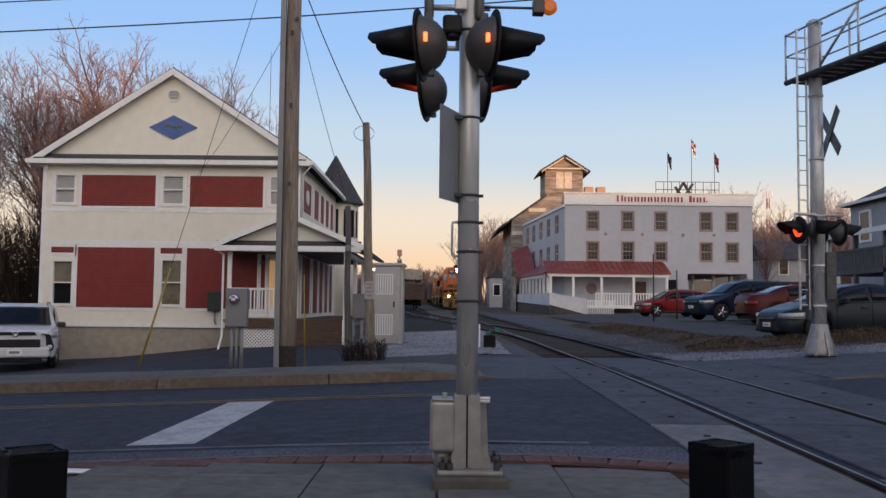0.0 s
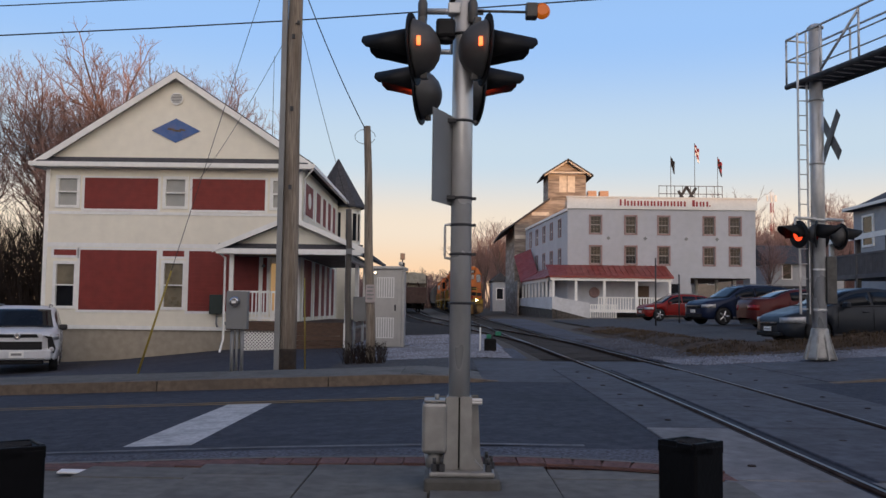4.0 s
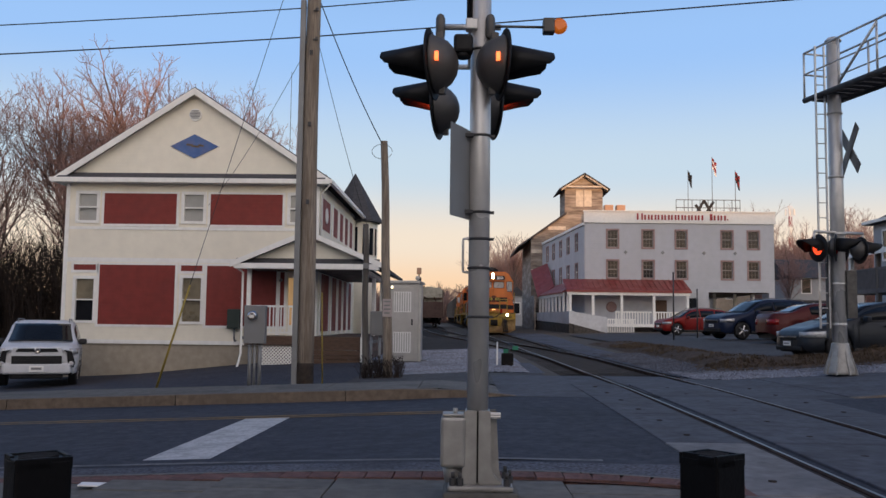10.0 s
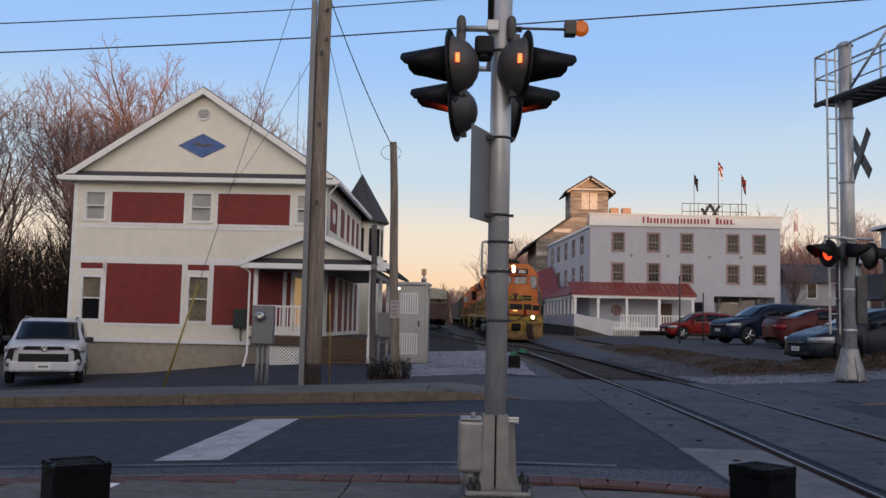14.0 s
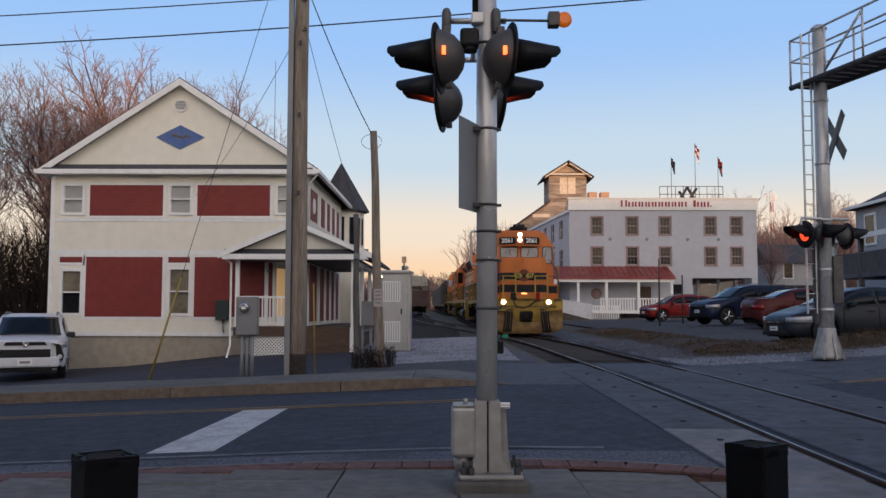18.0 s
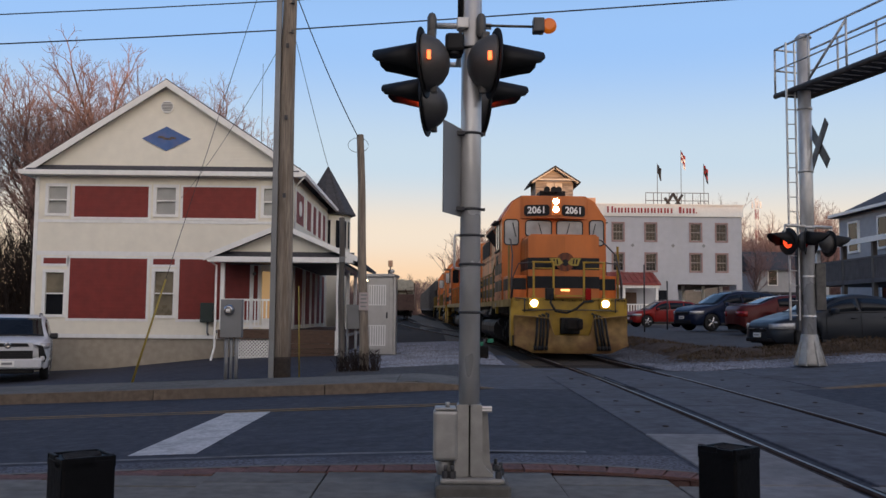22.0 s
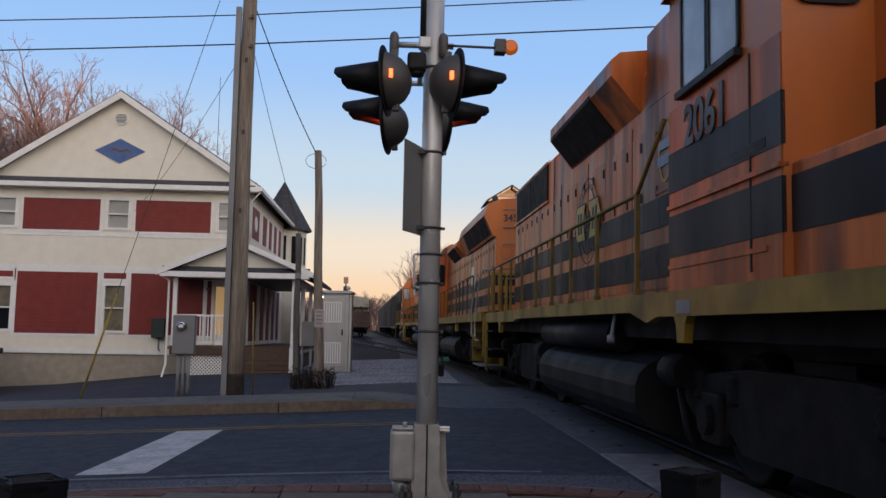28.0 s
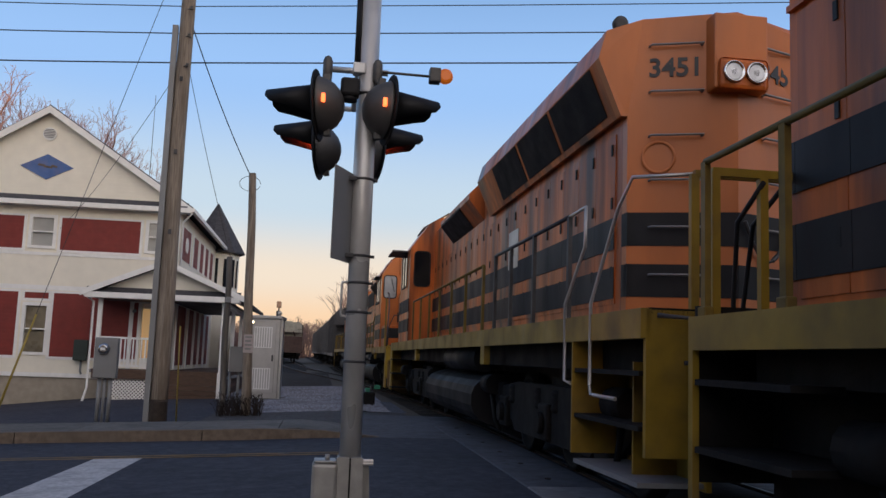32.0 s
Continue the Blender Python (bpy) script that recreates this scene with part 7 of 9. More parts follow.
        tube(bm, (s * 1.5, 6.42, 1.13), (s * 1.51, 6.40, 1.06), 0.04, seg=10)
        part("fuel_filler", bm, BOX_GREY, e, "pale fuel filler spout")
        if lit:
            sh = thing_part("side_herald", hood, pose(s * 0.925, 9.93, 2.69, 0, 0, -90 if s < 0 else 90))
            bm = B()
            for r in (0.60, 0.47):
                loops = [[bm.verts.new((math.cos(math.pi * k / 24) * q, d, math.sin(math.pi * k / 24) * q)) for q, d in ((r, 0), (r, -0.005), (r - 0.013, -0.005), (r - 0.013, 0))] for k in range(48)]
                for k in range(48):
                    for j in range(4):
                        bm.faces.new((loops[k][j], loops[(k + 1) % 48][j], loops[(k + 1) % 48][(j + 1) % 4], loops[k][(j + 1) % 4]))
            bmesh.ops.recalc_face_normals(bm, faces=bm.faces)
            part("ring", bm, STRIPE, sh, "dark painted ring")
            for q in (-1, 1):
                for grow, depth, m in ((0.022, -0.010, STRIPE), (0.0, -0.013, GUARD_DULL)):
                    bm = B()
                    extrude(bm, [(q * u, v) for u, v in ((0.13 - grow, 0.25 + grow), (0.60 + grow, 0.25 + grow), (0.77 + grow, 0.02), (0.62 + grow, -0.24 - grow), (0.13 - grow, -0.25 - grow), (0.25 - grow, 0.0))], "y", depth, -0.006)
                    w = part("herald_wing", bm, m, sh, "dull yellow wing shape" if not grow else "dark outline")
                for d in (0.34, 0.50):
                    bm = B()
                    extrude(bm, [(q * (d + u), v) for u, v in ((-0.045, -0.15), (0.035, -0.15), (0.075, 0.15), (-0.005, 0.15))], "y", -0.017, -0.013)
                    part("herald_bar", bm, STRIPE, sh, "plain dark bar")
                bm = B()
                extrude(bm, [(q * u, v) for u, v in ((0.02, 0.06), (0.13, 0.13), (0.18, 0.05), (0.10, 0.0), (0.17, -0.05), (0.12, -0.14), (0.02, -0.06))], "y", -0.014, -0.006)
                part("herald_leaf", bm, STRIPE, sh)
            for low in (False, True):
                for k in range(7):
                    a = radians((52 + 12.7 * k) if not low else (-52 - 12.7 * k))
                    bm = B()
                    box(bm, -0.02, 0.02, -0.009, -0.006, -0.032, 0.032)
                    b = part("letter_bar", bm, BROWN_LETTER, sh, "plain faded bar")
                    b.matrix_basis = b.matrix_basis @ Matrix.Translation((math.cos(a) * 0.50, 0, math.sin(a) * 0.50)) @ Matrix.Rotation(-(a - math.pi / 2), 4, "Y")
    for k, (x, bow) in enumerate(((-1.12, 0.25), (-0.98, 0.4), (0.3, 0.3), (0.5, 0.42))):
        bm = B()
        pipe(bm, [(x, L - 0.15, 2.3 if x < 0 else 1.5), (x - 0.03, L + bow * 0.5, 2.1 if x < 0 else 1.35), (x, L + bow, 1.6 if x < 0 else 1.1), (x + 0.04, L + bow * 0.9, 1.0 if x < 0 else 0.8), (x + 0.15, L + bow * 0.7, 0.75)], 0.016, 8)
        part("rear_hose", bm, BLACK, e, "hanging black hose")
    for x in (-1.4, -1.1, -0.5, 0.5, 1.1, 1.4):
        lbox(e, "rear_stanchion", x - 0.025, x + 0.025, L - 0.12, L - 0.07, 1.4, 2.36, YELLOW)
    for x0, x1 in ((-1.42, -0.48), (0.48, 1.42)):
        lbox(e, "rear_rail", x0, x1, L - 0.12, L - 0.07, 2.33, 2.38, YELLOW)
    bm = B()
    tube(bm, (0, H1, 3.9), (0, H1 + 0.06, 3.9), 0.12, seg=14)
    part("rear_light", bm, LAMP_CLEAR, hood)
    bands(hood, BANDS, -0.9, 0.9, H0, H1 + 0.004, "b")
    for k in range(3):
        bm = B()
        lathe(bm, ((0.5, 0), (0.5, 0.08), (0.1, 0.12)), (0, 12.8 + 1.2 * k, 4.24), seg=16)
        part("roof_fan", bm, DARK_STEEL, hood)
    lbox(hood, "exhaust", -0.2, 0.2, 10.9, 11.5, 4.36, 4.6, TRUCK)
    # railings, tank, reservoirs, trucks
    for s in (-1, 1):
        stanchions(e, s * 1.48, (5.6, 7.1, 8.42, 9.64, 10.89, 12.22, 13.5, 14.8, 15.9, 16.8), 1.53, 2.40, RAILING, (s * 1.42, 5.0, 2.95))
        bm = B()
        pipe(bm, [(s * 1.46, 0.6, 1.3), (s * 1.47, 0.5, 1.9), (s * 1.4, 0.9, 2.7), (s * 1.3, 2.2, 3.2), (s * 1.3, 2.55, 3.25)], 0.02, 8)
        part("grab_rail", bm, DARK_STEEL, e, "dark bent grab rail")
        lbox(e, "grab_stanchion", s * 1.48 - 0.025, s * 1.48 + 0.025, 1.0, 1.06, 1.4, 2.95, YELLOW)
        bm = B()
        tube(bm, (s * 1.26, 6.9, 1.13), (s * 1.26, 10.7, 1.13), 0.17, seg=20)
        part("air_reservoir", bm, TANK, e, "grey air reservoir")
        lbox(e, "number_plate_blank", s * 1.525 - 0.004, s * 1.525 + 0.004, 4.1, 4.4, 1.32, 1.42, BOX_GREY)
        bm = B()
        lathe(bm, ((0.02, 0), (0.02, 0.03), (0.008, 0.036)), (s * 1.46, 4.3, 1.12), (s, 0, 0), 12)
        part("step_lamp", bm, GLOW_STEP if lit else LAMP_CLEAR, e)
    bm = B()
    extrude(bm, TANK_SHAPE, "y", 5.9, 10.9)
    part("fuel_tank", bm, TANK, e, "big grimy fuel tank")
    bogie(e, 3.3, (-1.37, 1.37))
    bogie(e, 13.6, (-1.37, 1.37))
    return e


def sd_engine(label, number, paint, group="engines of the train"):
    """A six-axle engine running long hood first: hood end at y = 2, cab at the far end."""
    e = thing("locomotive", label, "locomotive", None, group)
    L = 19.4
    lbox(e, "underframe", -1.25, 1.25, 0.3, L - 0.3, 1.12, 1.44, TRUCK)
    # The same black filler stands in for shade below this frame.
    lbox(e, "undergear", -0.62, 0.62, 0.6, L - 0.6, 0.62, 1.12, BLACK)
    for s in (-1, 1):
        x0, x1 = (1.44, 1.52) if s > 0 else (-1.52, -1.44)
        lbox(e, "side_sill", x0, x1, 0.0, L, 1.36, 1.57, YELLOW, "yellow side sill")
        for y in (5.6, 13.2):
            lbox(e, "sill_bracket", x0, x1, y, y + 0.25, 1.12, 1.36, YELLOW)
    lbox(e, "deck", -1.46, 1.46, 0.0, L, 1.53, 1.575, TRUCK)
    steps_and_pilot(e, 0.0, -1, False, True)
    steps_and_pilot(e, L, 1, True)
    H0, H1 = 1.95, 15.2
    zt = 4.44
    bm = B()
    extrude(bm, ((-0.92, 1.57), (0.92, 1.57), (0.92, 4.2), (0.72, zt), (-0.72, zt), (-0.92, 4.2)), "y", H0, H1)
    hood = part("long_hood", bm, paint, e, "faded orange long hood")
    NOSE = 0.36                # how far the middle of the hood end stands out
    outline = ((-0.924, 1.6), (0.0, 1.6), (0.924, 1.6), (0.924, 3.50), (0.99, 3.50), (1.215, 4.05), (1.14, 4.32), (0.8, zt + 0.004), (0.0, zt + 0.03), (-0.8, zt + 0.004), (-1.14, 4.32), (-1.215, 4.05), (-0.99, 3.50), (-0.924, 3.50))
    bm = B()
    back = [bm.verts.new((u, H0 + 0.12, v)) for u, v in outline]
    tip = [bm.verts.new((u, H0 - NOSE * max(0, 1 - abs(u) / 0.924), v)) for u, v in outline]
    n = len(outline)
    for i in range(n):
        bm.faces.new((back[i], back[(i + 1) % n], tip[(i + 1) % n], tip[i]))
    bm.faces.new(back)
    bm.faces.new([tip[i] for i in (0, 1, 8, 9, 10, 11, 12, 13)])
    bm.faces.new([tip[i] for i in (1, 2, 3, 4, 5, 6, 7, 8)])
    bmesh.ops.recalc_face_normals(bm, faces=bm.faces)
    end = part("hood_end", bm, ORANGE, hood, "bright orange pointed hood end")
    for z0, z1 in ((1.80, 2.10), (2.27, 2.58)):
        bm = B()
        extrude(bm, ((-0.93, H0 - 0.006), (0.0, H0 - NOSE - 0.006), (0.93, H0 - 0.006), (0.93, H0 + 0.05), (-0.93, H0 + 0.05)), "z", z0, z1)
        part("stripe", bm, STRIPE, end)
    for s in (-1, 1):
        for z0, z1 in ((1.80, 2.10), (2.27, 2.58)):
            lbox(end, "stripe", s * 0.924 - 0.006, s * 0.924 + 0.006, H0 - 0.03, H0 + 0.12, z0, z1, STRIPE)
        # flared radiators: mesh panels leaning out over the hood side
        bm = B()
        extrude(bm, [(s * u, v) for u, v in ((0.6, zt - 0.01), (0.8, zt), (1.135, 4.315), (1.21, 4.05), (0.985, 3.505), (0.6, 3.6))], "y", H0 + 0.121, 8.2)
        flare = part("radiator_flare", bm, paint, hood, "leaning radiator wing")
        for k in range(3):
            y0 = H0 + 0.32 + 1.62 * k
            bm = B()
            extrude(bm, [(s * u, v) for u, v in ((1.192, 4.03), (1.212, 4.03), (1.022, 3.57), (1.002, 3.57))], "y", y0, y0 + 1.5)
            part("radiator_grille", bm, GRILLE, flare, "dark radiator mesh")
        bm = B()
        extrude(bm, [(s * u, v) for u, v in ((0.6, zt - 0.01), (0.84, zt - 0.05), (1.2, 4.02), (1.2, 3.92), (0.9, 3.55))], "y", 9.0, 12.4)
        bl = part("brake_housing", bm, ORANGE_FADED, hood)
        bm = B()
        extrude(bm, [(s * u, v) for u, v in ((1.206, 3.94), (1.206, 3.89), (0.93, 3.57), (0.92, 3.61))], "y", 10.0, 12.3)
        part("brake_grille", bm, GRILLE, bl)
        hood_doors(hood, s * 0.92, H0 + 0.3, H1 - 0.1, 1.75, 3.4, 0.6, paint)
        x = s * 0.938
        for z0, z1 in ((1.80, 2.10), (2.27, 2.58)):
            y = H0 + 0.3
            while y < H1 - 0.05:
                lbox(hood, "stripe", x - 0.004, x + 0.004, y + 0.003, min(y + 0.6, H1) - 0.003, z0, z1, STRIPE)
                y += 0.6
        lbox(hood, "pale_patch", x - 0.006, x + 0.006, 6.3, 6.9, 2.5, 3.05, SHED)
        # walkway railings
        stanchions(e, s * 1.48, (1.9, 3.2, 4.3, 5.2), 1.56, 2.5, DARK_STEEL)
        stanchions(e, s * 1.48, (6.0, 7.4, 8.8, 10.2, 11.6, 13.0, 14.4), 1.56, 2.45, RAILING)
        for pts in (((1.5, 1.72, 1.0), (1.52, 1.85, 1.02), (1.52, 1.86, 1.7), (1.52, 1.3, 2.15), (1.5, 1.35, 2.5), (1.48, 1.9, 2.5)), ((1.5, 0.56, 0.92), (1.52, 1.08, 0.93), (1.52, 1.12, 1.0), (1.52, 1.12, 1.66), (1.5, 0.55, 2.35), (1.46, 0.35, 2.56), (0.9, 0.1, 2.58))):
            bm = B()
            pipe(bm, [(s * x, y, z) for x, y, z in pts], 0.015, 8)
            part("white_grab_rail", bm, SHED, e, "white-painted grab rail")
        for x in (0.35, 1.1):
            lbox(e, "end_stanchion", s * x - 0.03, s * x + 0.03, 0.05, 0.1, 1.5, 2.55, YELLOW)
        lbox(e, "end_rail", *((0.35, 1.1) if s > 0 else (-1.1, -0.35)), 0.05, 0.1, 2.53, 2.58, YELLOW)
        bm = B()
        tube(bm, (s * 1.2, 7.0, 1.2), (s * 1.2, 10.0, 1.2), 0.2, seg=18)
        part("air_reservoir", bm, TANK, e)
    # number and twin lights on the hood end
    box_l = lbox(end, "light_box", -0.26, 0.26, H0 - NOSE - 0.08, H0 - NOSE + 0.14, 3.70, 4.42, ORANGE, "pale orange light box", 0.02)
    lp = lbox(box_l, "light_plate", -0.235, 0.235, H0 - NOSE - 0.13, H0 - NOSE - 0.08, 3.69, 3.98, ORANGE_FADED, bevel=0.04)
    for s in (-1, 1):
        bm = B()
        lathe(bm, ((0.098, 0), (0.102, 0.03), (0.09, 0.04), (0.08, 0.01), (0.03, 0.02)), (s * 0.108, H0 - NOSE - 0.13, 3.845), (0, -1, 0), 22)
        part("rear_light", bm, CHROME, lp, "chrome rimmed light, unlit")
        bm = B()
        tube(bm, (s * 0.108, H0 - NOSE - 0.145, 3.845), (s * 0.108, H0 - NOSE - 0.15, 3.845), 0.076, seg=18)
        part("lens", bm, LAMP_CLEAR, lp)
        lettering(number, 0.25, 0.003, LETTER_BLACK, end, Matrix.Translation((s * 0.52, H0 - NOSE * (1 - 0.52 / 0.924) - 0.008, 3.95)) @ pose(0, 0, 0, 90, 0, s * math.degrees(math.atan2(NOSE, 0.924))), "hood_number")
        for z in (4.17, 3.72, 3.3, 2.88, 2.44, 2.0):
            bm = B()
            pipe(bm, [(s * 0.3, H0 - NOSE * 0.675, z), (s * 0.3, H0 - NOSE * 0.675 - 0.06, z), (s * 0.74, H0 - NOSE * 0.2 - 0.06, z), (s * 0.74, H0 - NOSE * 0.2, z)], 0.012, 6)
            part("ladder_rung", bm, BOX_GREY, end)
    bm = B()
    lathe(bm, ((0.16, 0), (0.16, 0.012), (0.13, 0.014), (0.13, 0.004)), (-0.66, H0 - NOSE * 0.286, 3.1), (-0.363, -0.932, 0), 24)
    part("round_cover", bm, ORANGE, end)
    for s in (-1, 1):
        bm = B()
        lathe(bm, ((0.03, -0.03), (0.075, -0.03), (0.075, 0.03), (0.03, 0.03)), (s * 0.92, H0 + 0.25, zt + 0.06), (0, 1, 0), 16)
        box(bm, s * 0.92 - 0.06, s * 0.92 + 0.06, H0 + 0.22, H0 + 0.28, zt - 0.09, zt + 0.01)
        part("lifting_lug", bm, DARK_STEEL, hood, "lifting lug with an eye")
    # chain and hoses on the end
    bm = B()
    pts = [(0.05 + 0.55 * k / 10, H0 - NOSE - 0.02 + 0.2 * k / 10, 2.5 - 0.35 * math.sin(math.pi * k / 10)) for k in range(11)]
    for k, (a, b) in enumerate(zip(pts, pts[1:])):
        tube(bm, a, b, 0.014 if k % 2 else 0.02, seg=6)
    part("chain", bm, DARK_STEEL, end, "hanging chain")
    # cab and short nose at the far end
    C0, C1 = 15.2, 17.4
    bm = B()
    extrude(bm, cab_outline(1.51, 1.57, 3.78, 4.56, 0.80), "y", C0, C1)
    cab = part("cab", bm, paint, e, "orange cab")
    for s in (-1, 1):
        x = s * 1.51
        for z0, z1 in ((1.80, 2.10), (2.27, 2.58)):
            lbox(cab, "stripe", x - 0.014, x + 0.014, C0, C1, z0, z1, STRIPE)
        framed_pane(cab, "side_window", "x", C0 + 0.6, C0 + 1.1, 2.92, 3.70, x)
        framed_pane(cab, "side_window", "x", C0 + 1.2, C0 + 1.7, 2.92, 3.70, x)
        framed_pane(cab, "rear_window", "y", s * 1.22 - 0.17, s * 1.22 + 0.17, 2.9, 3.7, C0)
        lbox(cab, "sunshade", *((1.5, 1.9) if s > 0 else (-1.9, -1.5)), C0 + 0.5, C0 + 1.8, 3.74, 3.78, DARK_STEEL)
    lbox(e, "nose", -0.92, 0.92, C1, 18.6, 1.57, 3.4, ORANGE, bevel=0.05)
    bm = B()
    extrude(bm, TANK_SHAPE, "y", 7.0, 12.2)
    part("fuel_tank", bm, TANK, e)
    bogie(e, 3.9, (-2.05, 0.0, 2.05))
    bogie(e, 15.3, (-2.05, 0.0, 2.05))
    return e


def hopper_car(label, body_m, low_m, group="freight cars"):
    """A covered hopper: ribbed sides, sloped ends, roof hatches and outlet bays."""
    c = thing("hopper_car", label, "freight car", None, group)
    L = 15.6
    bm = B()
    extrude(bm, ((-1.5, 1.2), (-1.55, 3.9), (-1.2, 4.35), (1.2, 4.35), (1.55, 3.9), (1.5, 1.2)), "y", 1.9, L - 1.9)
    body = part("body", bm, body_m, c)
    lbox(body, "end_slope", -1.45, 1.45, 1.0, 1.9, 3.2, 4.1, body_m)
    lbox(body, "end_slope", -1.45, 1.45, L - 1.9, L - 1.0, 3.2, 4.1, body_m)
    for s in (-1, 1):
        for k in range(12):
            y = 2.0 + (L - 4.0) * k / 11
            lbox(body, "rib", s * 1.55 - 0.05, s * 1.55 + 0.05, y - 0.04, y + 0.04, 1.2, 3.95, body_m)
        lbox(c, "side_sill", s * 1.5 - 0.06, s * 1.5 + 0.06, 0.3, L - 0.3, 1.0, 1.25, low_m)
        for y in (0.35, L - 0.45):
            lbox(c, "corner_post", s * 1.45 - 0.06, s * 1.45 + 0.06, y, y + 0.1, 1.2, 4.0, low_m)
            for k in range(6):
                lbox(c, "ladder_rung", s * 1.15 - 0.2, s * 1.15 + 0.2, y + 0.03, y + 0.06, 1.4 + 0.42 * k, 1.43 + 0.42 * k, low_m)
    for y in (0.4, L - 0.5):
        lbox(c, "end_platform", -1.5, 1.5, y - 0.3, y + 1.4, 1.0, 1.2, low_m)
        bm = B()
        for s in (-1, 1):
            tube(bm, (s * 1.3, y, 1.2), (s * 0.5, y + 0.6, 3.3), 0.06, seg=6)
        part("end_brace", bm, low_m, c)
    for k in range(4):
        lbox(c, "outlet_bay", -0.9, 0.9, 3.0 + 2.6 * k, 4.8 + 2.6 * k, 0.45, 1.2, low_m, bevel=0.1)
        lbox(c, "hatch", -0.4, 0.4, 2.9 + 2.7 * k, 4.2 + 2.7 * k, 4.35, 4.48, body_m, bevel=0.04)
    lbox(c, "running_board", -0.8, -0.5, 1.2, L - 1.2, 4.42, 4.46, DARK_STEEL)
    for y in (0.0, L):
        s = -1 if y == 0 else 1
        lbox(c, "coupler", -0.14, 0.14, min(y, y + s * 0.5), max(y, y + s * 0.5), 0.72, 1.0, TRUCK, bevel=0.04)
    for y in (1.9, L - 1.9):
        bogie(c, y, (-0.88, 0.88))
    return c


engine_1 = geep("leading orange and black locomotive with lit headlights", "2061", ORANGE_FADED, True)
engine_2 = sd_engine("second orange locomotive running long hood first", "3451", ORANGE_FADED)
engine_3 = geep("third orange locomotive, lights off", "", ORANGE_FADED, False)
engine_4 = geep("fourth orange locomotive at the tail of the engines", "", ORANGE_FADED, False)
GREY_CAR = mat("grey_hopper_paint", (0.085, 0.085, 0.09), 0.6, scale=2, vary=0.12, bump=0.05, stain=(0.16, 0.14, 0.13), stain_scale=0.6, stain_amount=0.6)
BROWN_CAR = mat("brown_hopper_paint", (0.06, 0.032, 0.026), 0.7, scale=3, vary=0.25, bump=0.1)
PALE_CAR = mat("dark_hopper_paint", (0.05, 0.05, 0.055), 0.6, scale=2, vary=0.12, bump=0.05, stain=(0.06, 0.055, 0.055), stain_scale=0.6, stain_amount=0.6)
cars = [hopper_car("dark grey covered hopper car behind the engines", PALE_CAR, DARK_STEEL)]
for k in range(4):
    c = hopper_car("dusty grey covered hopper car in the train", GREY_CAR, DARK_STEEL) if k == 0 else copy_thing(cars[1], Matrix())
    cars.append(c)
TAN_CAR = mat("dusty_tan_hopper_paint", (0.32, 0.31, 0.26), 0.7, scale=3, vary=0.2, bump=0.08)
PARKED = [hopper_car("parked hopper car, pale top over a brown end", TAN_CAR, BROWN_CAR, "parked cars")]
lbox(PARKED[0], "end_wall", -1.5, 1.5, 0.2, 0.3, 1.15, 2.75, BROWN_CAR, "rusty brown end wall", 0.03)
lbox(PARKED[0], "side_skirt", -1.62, -1.57, 1.0, 14.6, 1.0, 2.7, BROWN_CAR)
CONSIST = [(engine_1, 0.0, 17.1), (engine_2, 17.85, 19.4), (engine_3, 38.3, 16.9), (engine_4, 56.2, 16.9)] + [(c, 74.2 + 16.6 * k, 15.6) for k, c in enumerate(cars)]


def vehicle_pose(front, length):
    """The pose of a vehicle whose front stands at y = front on the main track."""
    a, b = front + 3.0, front + length - 3.0
    p = Vector((track_x(a), a, track_z(a)))
    q = Vector((track_x(b), b, track_z(b)))
    d = (q - p).normalized()
    o = p - d * 3.0
    return pose(o.x, o.y, o.z, math.degrees(math.asin(d.z)), 0, math.degrees(math.atan2(-d.x, d.y)))


for k, c in enumerate(PARKED):
    y = 97.0 + 16.6 * k
    c.matrix_world = pose(track2_x(y), y, track_z(y), 0, 0, 3.5)

# How far the leading engine's front stands down the track, by the second.
ADVANCE = ((0, 94.5), (3, 85.0), (6, 75.6), (9, 66.3), (11, 60.0), (13, 53.6), (15.5, 45.9), (17.5, 38.3), (19, 33.2), (20, 29.85), (21, 26.5), (22, 23.05), (23, 19.65), (24, 16.22), (24.5, 14.5), (26.5, 7.6), (27, 5.89), (28, 2.33), (29, -1.0), (30, -4.48), (31, -8.08), (32, -11.75))


def advance(t):
    """Smooth interpolation of ADVANCE."""
    ts, ys = zip(*ADVANCE)
    k = max(0, min(len(ts) - 2, next((i for i in range(len(ts) - 1) if t <= ts[i + 1]), len(ts) - 2)))
    slope = lambda i: (ys[min(i + 1, len(ts) - 1)] - ys[max(i - 1, 0)]) / (ts[min(i + 1, len(ts) - 1)] - ts[max(i - 1, 0)])
    h = ts[k + 1] - ts[k]
    u = (t - ts[k]) / h
    return (2 * u**3 - 3 * u**2 + 1) * ys[k] + (u**3 - 2 * u**2 + u) * h * slope(k) + (-2 * u**3 + 3 * u**2) * ys[k + 1] + (u**3 - u**2) * h * slope(k + 1)


GREEN = mat("green_enamel", (0.01, 0.16, 0.09), 0.4, scale=6, vary=0.1, bump=0.02)

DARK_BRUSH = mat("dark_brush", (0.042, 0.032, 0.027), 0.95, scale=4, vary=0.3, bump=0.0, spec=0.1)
GREEN_DARK = mat("dark_green_enamel", (0.02, 0.035, 0.03), 0.5, scale=6, vary=0.1, bump=0.02)

